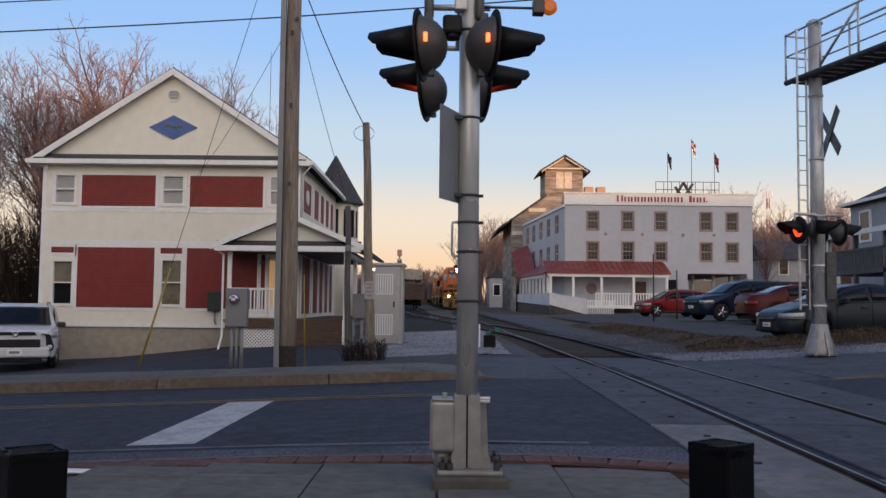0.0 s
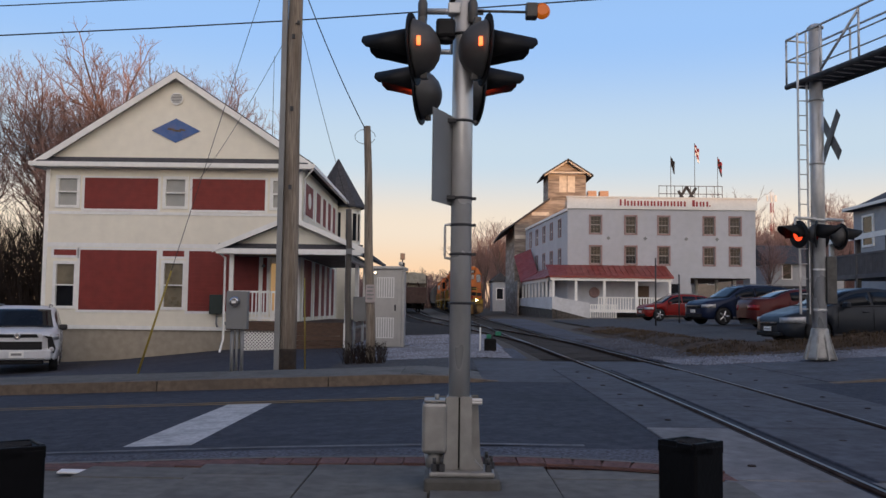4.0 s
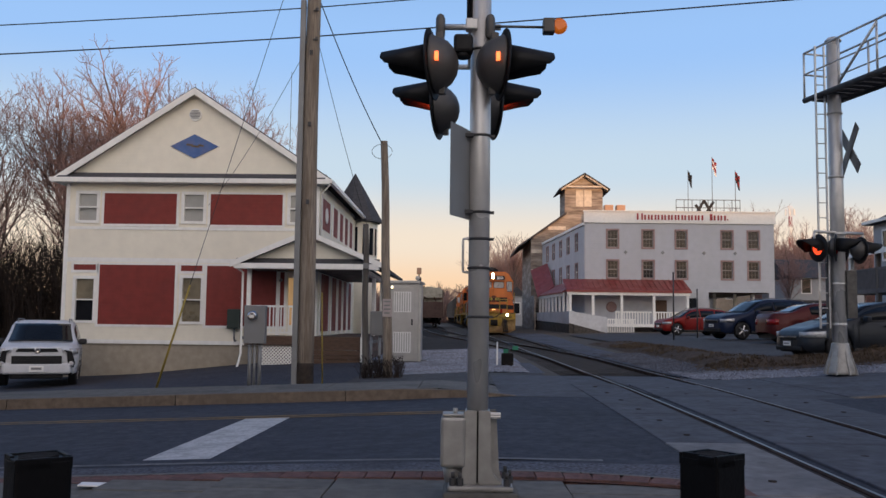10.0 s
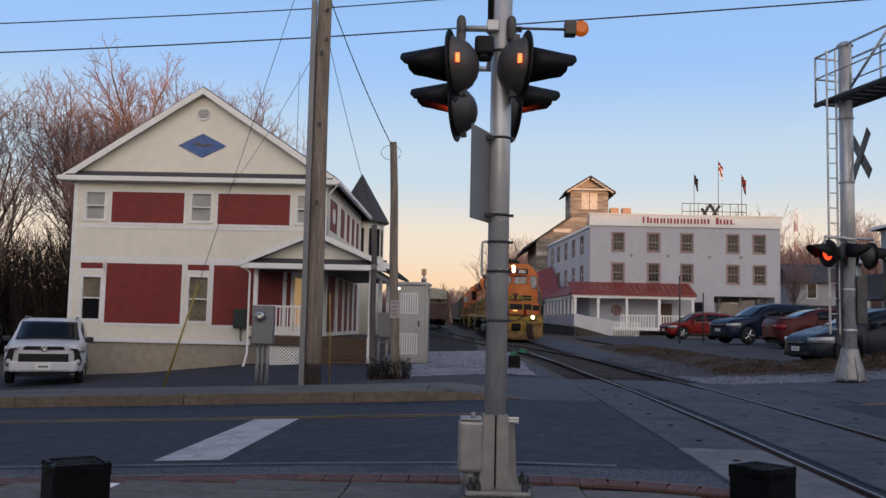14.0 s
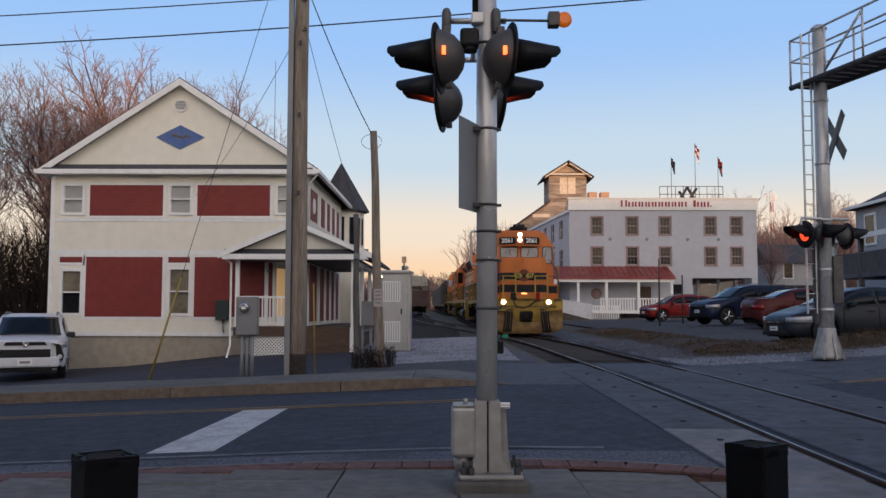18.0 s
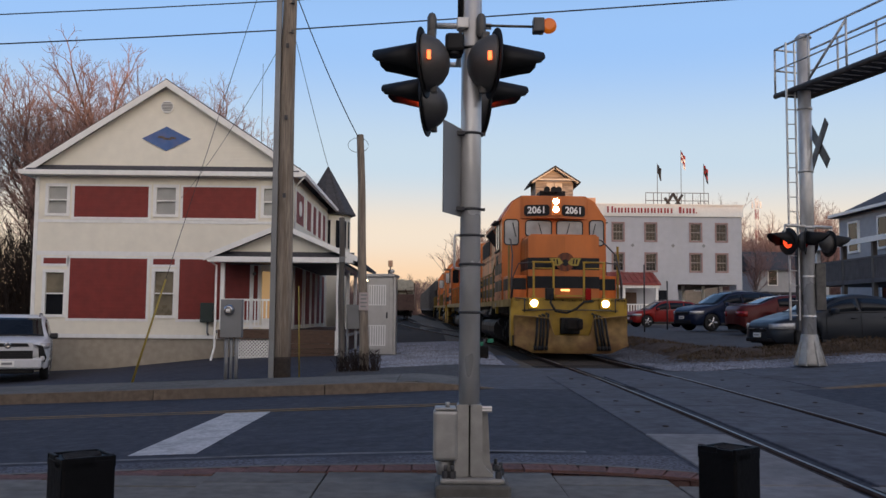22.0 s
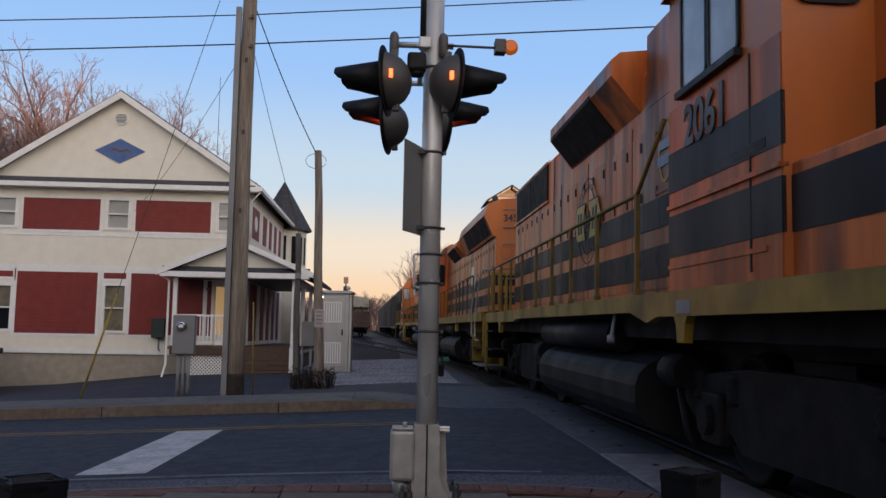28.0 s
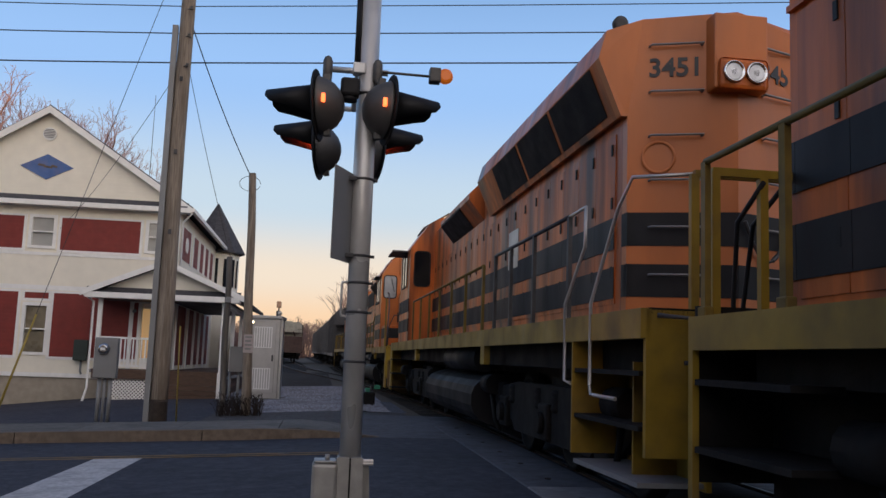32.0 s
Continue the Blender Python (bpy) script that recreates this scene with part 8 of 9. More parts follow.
# ---- poles, wires and boxes by the far pavement ----
def straight_pole(name, label, x, y, r0, r1, top, lean=(0, 0), group="", cat="pole", skin=None):
    p = thing(name, label, cat, pose(x, y, ground_z(x, y) + 0.05), group)
    bm = B()
    h = top - ground_z(x, y) - 0.05
    n = 10
    pipe(bm, [(lean[0] * k / n + 0.01 * math.sin(k), lean[1] * k / n, h * k / n - (0.3 if k == 0 else 0)) for k in range(n + 1)], [r0 + (r1 - r0) * k / n for k in range(n + 1)], 18)
    part("shaft", bm, skin or POLE_WOOD, p)
    return p


POST_GREY = mat("dull_weathered_post", (0.12, 0.105, 0.09), 0.7, 0.2, scale=8, vary=0.3, bump=0.2, stain=(0.22, 0.20, 0.18), stain_scale=1.5, stain_amount=0.5, stretch=(3, 3, 0.3))
UP_X, UP_Y = -2.80, 17.0
utility = straight_pole("utility_pole", "tall weathered wooden utility pole with charred foot", UP_X, UP_Y, 0.16, 0.12, 10.4, (0.0, 0.0))
bm = B()
lathe(bm, ((0.168, -0.05), (0.172, 0.0), (0.170, 0.35), (0.168, 0.4)), seg=16)
part("charred_foot", bm, POLE_ROT, utility)
bm = B()
box(bm, -0.235, -0.13, -0.13, -0.03, 0.0, 7.4, 0.012)
part("conduit", bm, BOX_GREY, utility, "grey cable conduit up the pole")
bm = B()
tube(bm, (0.26, 0.5, -0.1), (0.22, 0.45, 1.75), 0.015, 0.014, 8)
part("guy_guard", bm, GUARD, utility, "thin dull yellow guy guard")
for z in (7.72, 7.18, 6.60):
    bm = B()
    tube(bm, (0.0, -0.1, z), (0.1, -0.2, z), 0.012, seg=6)
    lathe(bm, ((0.02, 0), (0.035, 0.02), (0.02, 0.04), (0.035, 0.06), (0.02, 0.08)), (0.1, -0.2, z - 0.04), seg=10)
    part("insulator", bm, HOUSING, utility, "small insulator on a bracket")
for z in (3.4, 4.9, 6.3):
    bm = B()
    box(bm, -0.03, 0.03, -0.175, -0.14, z, z + 0.09, 0.008)
    part("bolt_plate", bm, DARK_STEEL, utility)
NOTICE = mat("faded_notice", (0.42, 0.36, 0.34), 0.6, scale=9, vary=0.1, bump=0.02)
short_pole = straight_pole("wooden_pole", "short grey wooden service pole with a notice", -1.40, 19.0, 0.105, 0.075, 4.95, (-0.16, 0))
bm = B()
box(bm, -0.12, 0.08, -0.13, -0.115, 1.24, 1.62, 0.004)
nt = part("notice", bm, NOTICE, short_pole, "white notice board")
for k in range(4):
    bm = B()
    box(bm, -0.09, 0.05 - 0.02 * (k % 2), -0.134, -0.13, 1.55 - 0.08 * k, 1.58 - 0.08 * k)
    part("text_bar", bm, BOX_GREY, nt, "plain grey bar")
bm = B()
pipe(bm, [(-0.2 + 0.22 * math.cos(a) * 1.0, -0.03, 4.78 + 0.16 * math.sin(a)) for a in [0.5 * k for k in range(13)]], 0.006, 5)
part("cable_loop", bm, WIRE, short_pole)
thin_pole = straight_pole("metal_post", "thin dull grey metal post with a lamp", -1.93, 19.4, 0.07, 0.06, 3.2, (-0.03, 0), skin=POST_GREY)
bm = B()
box(bm, -0.06, 0.06, -0.12, -0.06, 2.3, 2.42, 0.01)
lampb = part("lamp", bm, BOX_GREY, thin_pole)
for k in (0, 1):
    sl = thing("security_lamp", "small white lamp, lit, over the steel cabinet", "lamp", pose(-1.95 + 0.13 * k, 25.06, 2.01 + 0.14 * (1 - k)))
    bm = B()
    lathe(bm, ((0.03, 0), (0.05, 0.03), (0.055, 0.07), (0.03, 0.1)), seg=12)
    part("head", bm, LETTER_WHITE, sl)
    bm = B()
    tube(bm, (0, -0.055, 0.04), (0, -0.065, 0.04), 0.028, seg=12)
    part("lens", bm, GLOW_WARM if k else LAMP_CLEAR, sl)
    bm = B()
    tube(bm, (0, 0, 0.05), (0, 0.2, -0.05), 0.015, seg=6)
    part("bracket", bm, BOX_GREY, sl)

# Steel signal cabinet.
cabinet = thing("signal_cabinet", "tall brushed steel signal cabinet with louvred doors", "cabinet", pose(-1.51, 25.18, -0.20, 0, 0, -4) @ Matrix.Scale(1.2, 4))
lbox(cabinet, "plinth", -0.46, 0.46, -0.02, 0.95, 0, 0.16, CONCRETE)
lbox(cabinet, "body", -0.43, 0.36, 0.0, 0.9, 0.16, 1.97, SHED, bevel=0.015)
lbox(cabinet, "roof", -0.47, 0.40, -0.05, 0.95, 1.97, 2.04, SHED, bevel=0.01)
dr = lbox(cabinet, "door", -0.30, 0.27, -0.02, -0.003, 0.28, 1.88, SHED, "flat steel door", 0.006)
for z0 in (0.36, 1.30):
    vb = lbox(dr, "louvre_panel", -0.22, 0.19, -0.03, -0.02, z0, z0 + 0.48, LETTER_WHITE, "pale louvred panel")
    for k in range(7):
        lbox(vb, "slat", -0.20 + 0.056 * k, -0.17 + 0.056 * k, -0.036, -0.03, z0 + 0.02, z0 + 0.46, SHED)
lbox(dr, "door_handle", 0.2, 0.235, -0.06, -0.02, 1.0, 1.14, DARK_STEEL, bevel=0.005)
lbox(cabinet, "side_rib", 0.365, 0.42, 0.02, 0.1, 0.1, 1.97, SHED)
for s in (-0.38, 0.33):
    bm = B()
    lathe(bm, ((0.015, -0.02), (0.05, -0.02), (0.05, 0.02), (0.015, 0.02)), (s, 0.0, 2.1), (0, 1, 0), 14)
    part("lifting_eye", bm, SHED, cabinet)
box2 = thing("junction_box", "grey metal junction box on a post", "utility box", pose(-1.72, 19.6, ground_z(-1.7, 19.6)))
lbox(box2, "box", -0.12, 0.16, -0.1, 0.1, 0.90, 1.43, BOX_GREY, bevel=0.01)
for s in (-0.1, 0.08):
    bm = B()
    pipe(bm, [(s, 0, 0.0), (s, 0, 0.92)], 0.03, 8)
    part("conduit", bm, BOX_GREY, box2)

# Meter cabinet on its legs.
meter = thing("electric_meter", "grey meter cabinet on two conduits with a glass meter", "meter", pose(-3.76, 17.0, ground_z(-3.76, 17) + 0.06))
mb = lbox(meter, "cabinet", -0.2, 0.2, -0.09, 0.09, 0.78, 1.5, BOX_GREY, "grey metal cabinet", 0.012)
for s in (-0.09, 0.0, 0.1):
    bm = B()
    pipe(bm, [(s, 0, -0.1), (s, 0, 0.8)], 0.035 if s else 0.028, 10)
    part("conduit", bm, BOX_GREY, meter)
bm = B()
lathe(bm, ((0.10, 0), (0.10, 0.03), (0.085, 0.035), (0.083, 0.1), (0.06, 0.115)), (-0.03, -0.09, 1.3), (0, -1, 0), 22)
part("meter_dome", bm, CHROME, mb, "round glass meter")
lbox(mb, "meter_face", -0.07, 0.01, -0.21, -0.205, 1.27, 1.32, LETTER_WHITE)
wall_box = thing("meter_box", "dark green meter box on the house wall", "meter", pose(-6.92, 27.9, 0.0))
lbox(wall_box, "box", -0.24, 0.16, -0.2, 0.08, 0.82, 1.42, GREEN_DARK, bevel=0.02)
bm = B()
pipe(bm, [(-0.04, -0.02, 0.84), (-0.04, -0.02, 0.5), (-0.02, 0.03, 0.42)], 0.03, 8)
part("conduit", bm, BOX_GREY, wall_box)
green = thing("switch_stand", "low switch stand with a green target", "switch stand", pose(1.3, 22.2, ground_z(1.3, 22.2)) @ Matrix.Scale(1.22, 4))
lbox(green, "stand", -0.14, 0.1, -0.1, 0.1, 0, 0.28, TRUCK, bevel=0.03)
lbox(green, "target", 0.08, 0.2, -0.012, 0.012, 0.34, 0.42, GREEN, "green enamel target", 0.005)
lbox(green, "target", -0.1, 0.02, -0.012, 0.012, 0.26, 0.36, GREEN, "green enamel target", 0.005)
bm = B()
tube(bm, (0, 0, 0.2), (0.02, 0, 0.42), 0.02, seg=8)
part("rod", bm, DARK_STEEL, green)
lbox(green, "white_post", -0.24, -0.21, -0.02, 0.02, 0.0, 0.5, LETTER_WHITE)

# Overhead wires, each a sagging cable.
def wire(a, b, sag, r, name="cable", label="thin dark overhead cable"):
    bm = B()
    a, b = Vector(a), Vector(b)
    pts = [a.lerp(b, k / 14) - Vector((0, 0, sag * 4 * (k / 14) * (1 - k / 14))) for k in range(15)]
    pipe(bm, pts, r, 5)
    return solid(name, bm, WIRE, label, "cable", "overhead cables")


for z, zl, zr, r in ((7.72, 7.3, 9.0, 0.010), (7.18, 6.80, 8.1, 0.012), (6.60, 6.2, 7.45, 0.014)):
    wire((UP_X + 0.1, UP_Y, z), (-42.0, UP_Y, zl - 0.4), 0.5, r)
    wire((UP_X + 0.1, UP_Y, z), (40.0, 8.0, z + 1.3), 0.25, r)
wire((UP_X + 0.12, UP_Y, 7.3), (-1.58, 19.0, 4.85), 0.12, 0.011)
wire((UP_X + 0.1, UP_Y, 6.5), (-1.95, 19.4, 3.2), 0.10, 0.006)
wire((UP_X + 0.05, UP_Y, 6.7), (-7.9, 27.9, 4.7), 0.25, 0.006)
GUY_FOOT = (-5.38, 16.3, ground_z(-5.38, 16.3) + 0.05)
wire((UP_X, UP_Y, 9.4), GUY_FOOT, 0.0, 0.006, "guy_wire", "steel guy wire of the pole")
bm = B()
top = Vector(GUY_FOOT).lerp(Vector((UP_X, UP_Y, 9.4)), 0.2)
tube(bm, GUY_FOOT, top, 0.022, 0.017, 10)
solid("guy_guard", bm, GUARD, "yellow plastic guard on the guy wire", "guy guard")
bm = B()
tube(bm, (-9.0, 46, -0.4), (-9.0, 46, 14.2), 0.03, 0.012, 6)
solid("antenna_mast", bm, DARK_STEEL, "thin radio antenna mast", "antenna")

# Litter by the near kerb.
bm = B()
box(bm, -0.085, 0.085, -0.055, 0.055, 0, 0.012, 0.004)
lit = solid("paper_scrap", bm, LETTER_WHITE, "flat scrap of white paper by the kerb", "litter")
lit.matrix_world = pose(-2.22, 6.0, ground_z(-2.2, 6.0) + 0.13, 0, 2, 8)


# ---- bushes and trees ----
def branch_mesh(seed, height, spread, depth, twig_len, thick):
    """A bare winter tree: two lists of tapered segments, thick and thin."""
    rng = random.Random(seed)
    thick_seg, thin_seg = [], []

    def grow(p, d, length, r, level):
        steps = 3 if level < 3 else 2
        q, dd = p, d
        for k in range(steps):
            jit = Vector((rng.uniform(-1, 1), rng.uniform(-1, 1), rng.uniform(-0.6, 0.8))) * (0.10 + 0.075 * level)
            dd = (dd + jit).normalized()
            n = q + dd * (length / steps)
            r2 = r * (1 - 0.30 * (k + 1) / steps)
            (thick_seg if r > thick else thin_seg).append((q, n, r * (1 - 0.30 * k / steps), r2))
            q = n
            if level < depth and k >= (1 if level == 0 else 0):
                for _ in range((2 if level == 0 else rng.choice((1, 2))) if level < 3 else rng.choice((1, 1, 2))):
                    side = Vector((rng.uniform(-1, 1), rng.uniform(-1, 1), rng.uniform(-0.1 if level > 1 else 0.1, 0.7))).normalized()
                    nd = (dd * (0.9 if level < 2 else 0.6) + side * spread * rng.uniform(0.6, 1.1)).normalized()
                    grow(q, nd, length * (rng.uniform(0.52, 0.76) if level < 3 else rng.uniform(0.42, 0.62)), r2 * rng.uniform(0.54, 0.72), level + 1)
        if level < depth:
            grow(q, (dd + Vector((rng.uniform(-.2, .2), rng.uniform(-.2, .2), 0.15))).normalized(), length * (0.72 if level < 3 else 0.58), r * 0.64, level + 1)

    grow(Vector((0, 0, -0.2)), Vector((0, 0, 1)), height * 0.34, height * 0.0135, 0)
    k = height / max(q.z for _, q, _, _ in thick_seg + thin_seg)
    thick_seg, thin_seg = ([(a * k, b * k, r0, r1) for a, b, r0, r1 in segs] for segs in (thick_seg, thin_seg))
    return thick_seg, thin_seg


def segments_mesh(name, segs, sides, material, least):
    verts, faces = [], []
    for a, b, r0, r1 in segs:
        d = (b - a).normalized()
        u = d.orthogonal().normalized()
        v = d.cross(u)
        n = len(verts)
        for p, r in ((a, max(r0, least)), (b, max(r1, least))):
            for k in range(sides):
                t = 2 * math.pi * k / sides
                verts.append(tuple(p + u * (math.cos(t) * r) + v * (math.sin(t) * r)))
        for k in range(sides):
            faces.append((n + k, n + (k + 1) % sides, n + sides + (k + 1) % sides, n + sides + k))
    me = bpy.data.meshes.new(name)
    me.from_pydata(verts, [], faces)
    me.materials.append(material)
    return me


def bare_tree(seed, height, spread=0.62, depth=6, label="bare winter tree with fine reddish twigs", least=0.0076):
    t = thing("tree", label, "tree", pose(0, 0, -60), "bare trees")
    a, b = branch_mesh(seed, height, spread, depth, 0.5, 0.05)
    for nm, me in (("trunk", segments_mesh("trunk", a, 7, BARK, 0.0)), ("crown", segments_mesh("crown", b, 3, TWIG, least))):
        o = new(nm, me)
        o.parent = t
    return t


KINDS = [bare_tree(3, 16.5, 0.62), bare_tree(11, 16.5, 0.6), bare_tree(23, 16.5, 0.66), bare_tree(31, 16.0, 0.68)]
SPOTS = ((-29, 46, 0.98), (-25.2, 47, 0.96), (-22.3, 51, 1.04), (-19.2, 48, 1.05), (-17.4, 53, 1.12), (-15.4, 50, 0.98), (-13.5, 55, 0.92), (-10.6, 64, 0.8), (-33, 52, 0.9),
         (30, 112, 0.8), (34, 104, 0.9), (39, 112, 0.8), (43, 100, 0.85), (48, 108, 0.85), (37.5, 88, 0.6), (33.5, 92, 0.55), (29, 128, 0.8), (53, 104, 0.8), (27, 138, 0.9), (46, 120, 0.9),
         (8.5, 150, 0.95), (11.5, 156, 0.9), (6.5, 160, 0.85), (14, 165, 0.9))
FAR_KINDS = [bare_tree(5, 16.5, 0.64, 5, least=0.013), bare_tree(17, 16.5, 0.6, 5, least=0.013)]
used = set()
for n, (x, y, s) in enumerate(SPOTS):
    kind = KINDS[(n * 7 + n // 3) % 4] if y < 80 else FAR_KINDS[n % 2]
    m = pose(x, y, ground_z(x, y) - 0.15, 0, 0, 47 * n + (180 if n == 3 else 0))
    if kind in used:
        o = copy_thing(kind, m)
    else:
        o, _ = kind, used.add(kind)
        o.matrix_world = m
    o.scale = (s, s, s)


def thicket(name, x0, x1, y0, y1, count, low, high, r, material, label, seed):
    rng = random.Random(seed)
    segs = []
    for _ in range(count):
        x, y = rng.uniform(x0, x1), rng.uniform(y0, y1)
        p, h = Vector((x, y, ground_z(x, y) - 0.1)), rng.uniform(low, high)
        d = Vector((rng.uniform(-0.25, 0.25), rng.uniform(-0.25, 0.25), 1)).normalized()
        mid = p + d * h * 0.55
        segs.append((p, mid, r * 1.4, r))
        for _ in range(4):
            e = (d + Vector((rng.uniform(-0.7, 0.7), rng.uniform(-0.7, 0.7), rng.uniform(-0.1, 0.5)))).normalized()
            q = mid + e * h * rng.uniform(0.25, 0.5)
            segs.append((p.lerp(mid, rng.uniform(0.5, 1)), q, r * 0.8, r * 0.5))
            for _ in range(3):
                g = (e + Vector((rng.uniform(-0.8, 0.8), rng.uniform(-0.8, 0.8), rng.uniform(-0.3, 0.5)))).normalized()
                segs.append((q, q + g * h * 0.16, r * 0.5, r * 0.3))
    ob = new(name, segments_mesh(name, segs, 3, material, 0.004))
    return tagged(ob, label, "undergrowth", "", "stuff")


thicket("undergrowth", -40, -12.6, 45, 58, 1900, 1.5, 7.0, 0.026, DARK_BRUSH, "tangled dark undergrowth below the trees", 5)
thicket("far_woods", -60, 5, 200, 240, 900, 4.5, 8.5, 0.09, TWIG, "distant bare woods along the tracks", 6)
thicket("far_woods", 5, 140, 175, 230, 1700, 9, 16, 0.09, TWIG, "distant bare woods behind the mill", 7)
thicket("far_woods", 26, 75, 125, 150, 700, 6, 12, 0.06, TWIG, "bare brush on the rise", 9)
thicket("roadside_brush", -2.0, -1.1, 18.6, 19.3, 75, 0.15, 0.55, 0.008, DARK_BRUSH, "dead brown brush round the poles", 8)
sheet("grass_verge_west", -5.2, -3.9, 16.0, 16.9, 0.06, GRASS, 0.5, "small patch of worn grass", "grass")


# ---- vehicles ----
PROFILES = {
    # height of the roof and bonnet line, of the belt line, and half width, along the length from front to rear
    "sedan": ((0, 0.50), (0.006, 0.60), (0.02, 0.68), (0.05, 0.745), (0.14, 0.86), (0.235, 0.955), (0.27, 1.0), (0.36, 1.24), (0.42, 1.36), (0.50, 1.425), (0.57, 1.43), (0.66, 1.39), (0.74, 1.28), (0.83, 1.10), (0.87, 1.06), (0.95, 1.045), (0.975, 1.01), (0.992, 0.9), (1.0, 0.72)),
    "crossover": ((0, 0.74), (0.012, 0.88), (0.05, 0.98), (0.12, 1.04), (0.23, 1.10), (0.26, 1.15), (0.35, 1.42), (0.41, 1.59), (0.48, 1.675), (0.58, 1.70), (0.75, 1.675), (0.86, 1.62), (0.91, 1.55), (0.96, 1.22), (0.985, 1.05), (1.0, 0.82)),
    "suv": ((0, 0.90), (0.010, 1.03), (0.03, 1.10), (0.10, 1.15), (0.23, 1.19), (0.25, 1.22), (0.33, 1.52), (0.38, 1.71), (0.44, 1.79), (0.55, 1.82), (0.75, 1.81), (0.90, 1.77), (0.95, 1.68), (0.975, 1.30), (0.99, 1.1), (1.0, 0.9)),
}
BELTS = {"sedan": ((0, 0.46), (0.235, 0.92), (0.6, 0.97), (0.86, 1.03), (1, 0.78)), "crossover": ((0, 0.7), (0.23, 1.06), (0.6, 1.11), (0.9, 1.18), (1, 0.8)), "suv": ((0, 0.85), (0.23, 1.15), (0.6, 1.17), (0.95, 1.2), (1, 0.85))}
WIDTHS = {"sedan": ((0, 0.46), (0.006, 0.62), (0.015, 0.75), (0.035, 0.86), (0.07, 0.94), (0.16, 1.0), (0.84, 1.0), (0.92, 0.95), (0.965, 0.87), (0.985, 0.74), (0.995, 0.52), (1, 0.3)), "crossover": ((0, 0.52), (0.006, 0.66), (0.015, 0.78), (0.035, 0.90), (0.07, 0.96), (0.16, 1.0), (0.86, 1.0), (0.95, 0.95), (0.98, 0.88), (0.995, 0.6), (1, 0.4)), "suv": ((0, 0.74), (0.01, 0.86), (0.025, 0.94), (0.06, 0.98), (0.16, 1.0), (0.9, 1.0), (0.97, 0.95), (1, 0.86))}
GLASS = {"sedan": (0.262, 0.415, ((0.315, 0.50), (0.515, 0.70)), 0.68, 0.835), "crossover": (0.255, 0.415, ((0.315, 0.51), (0.525, 0.72), (0.735, 0.865)), 0.905, 0.955), "suv": (0.245, 0.385, ((0.30, 0.50), (0.515, 0.72), (0.735, 0.92)), 0.948, 0.975)}


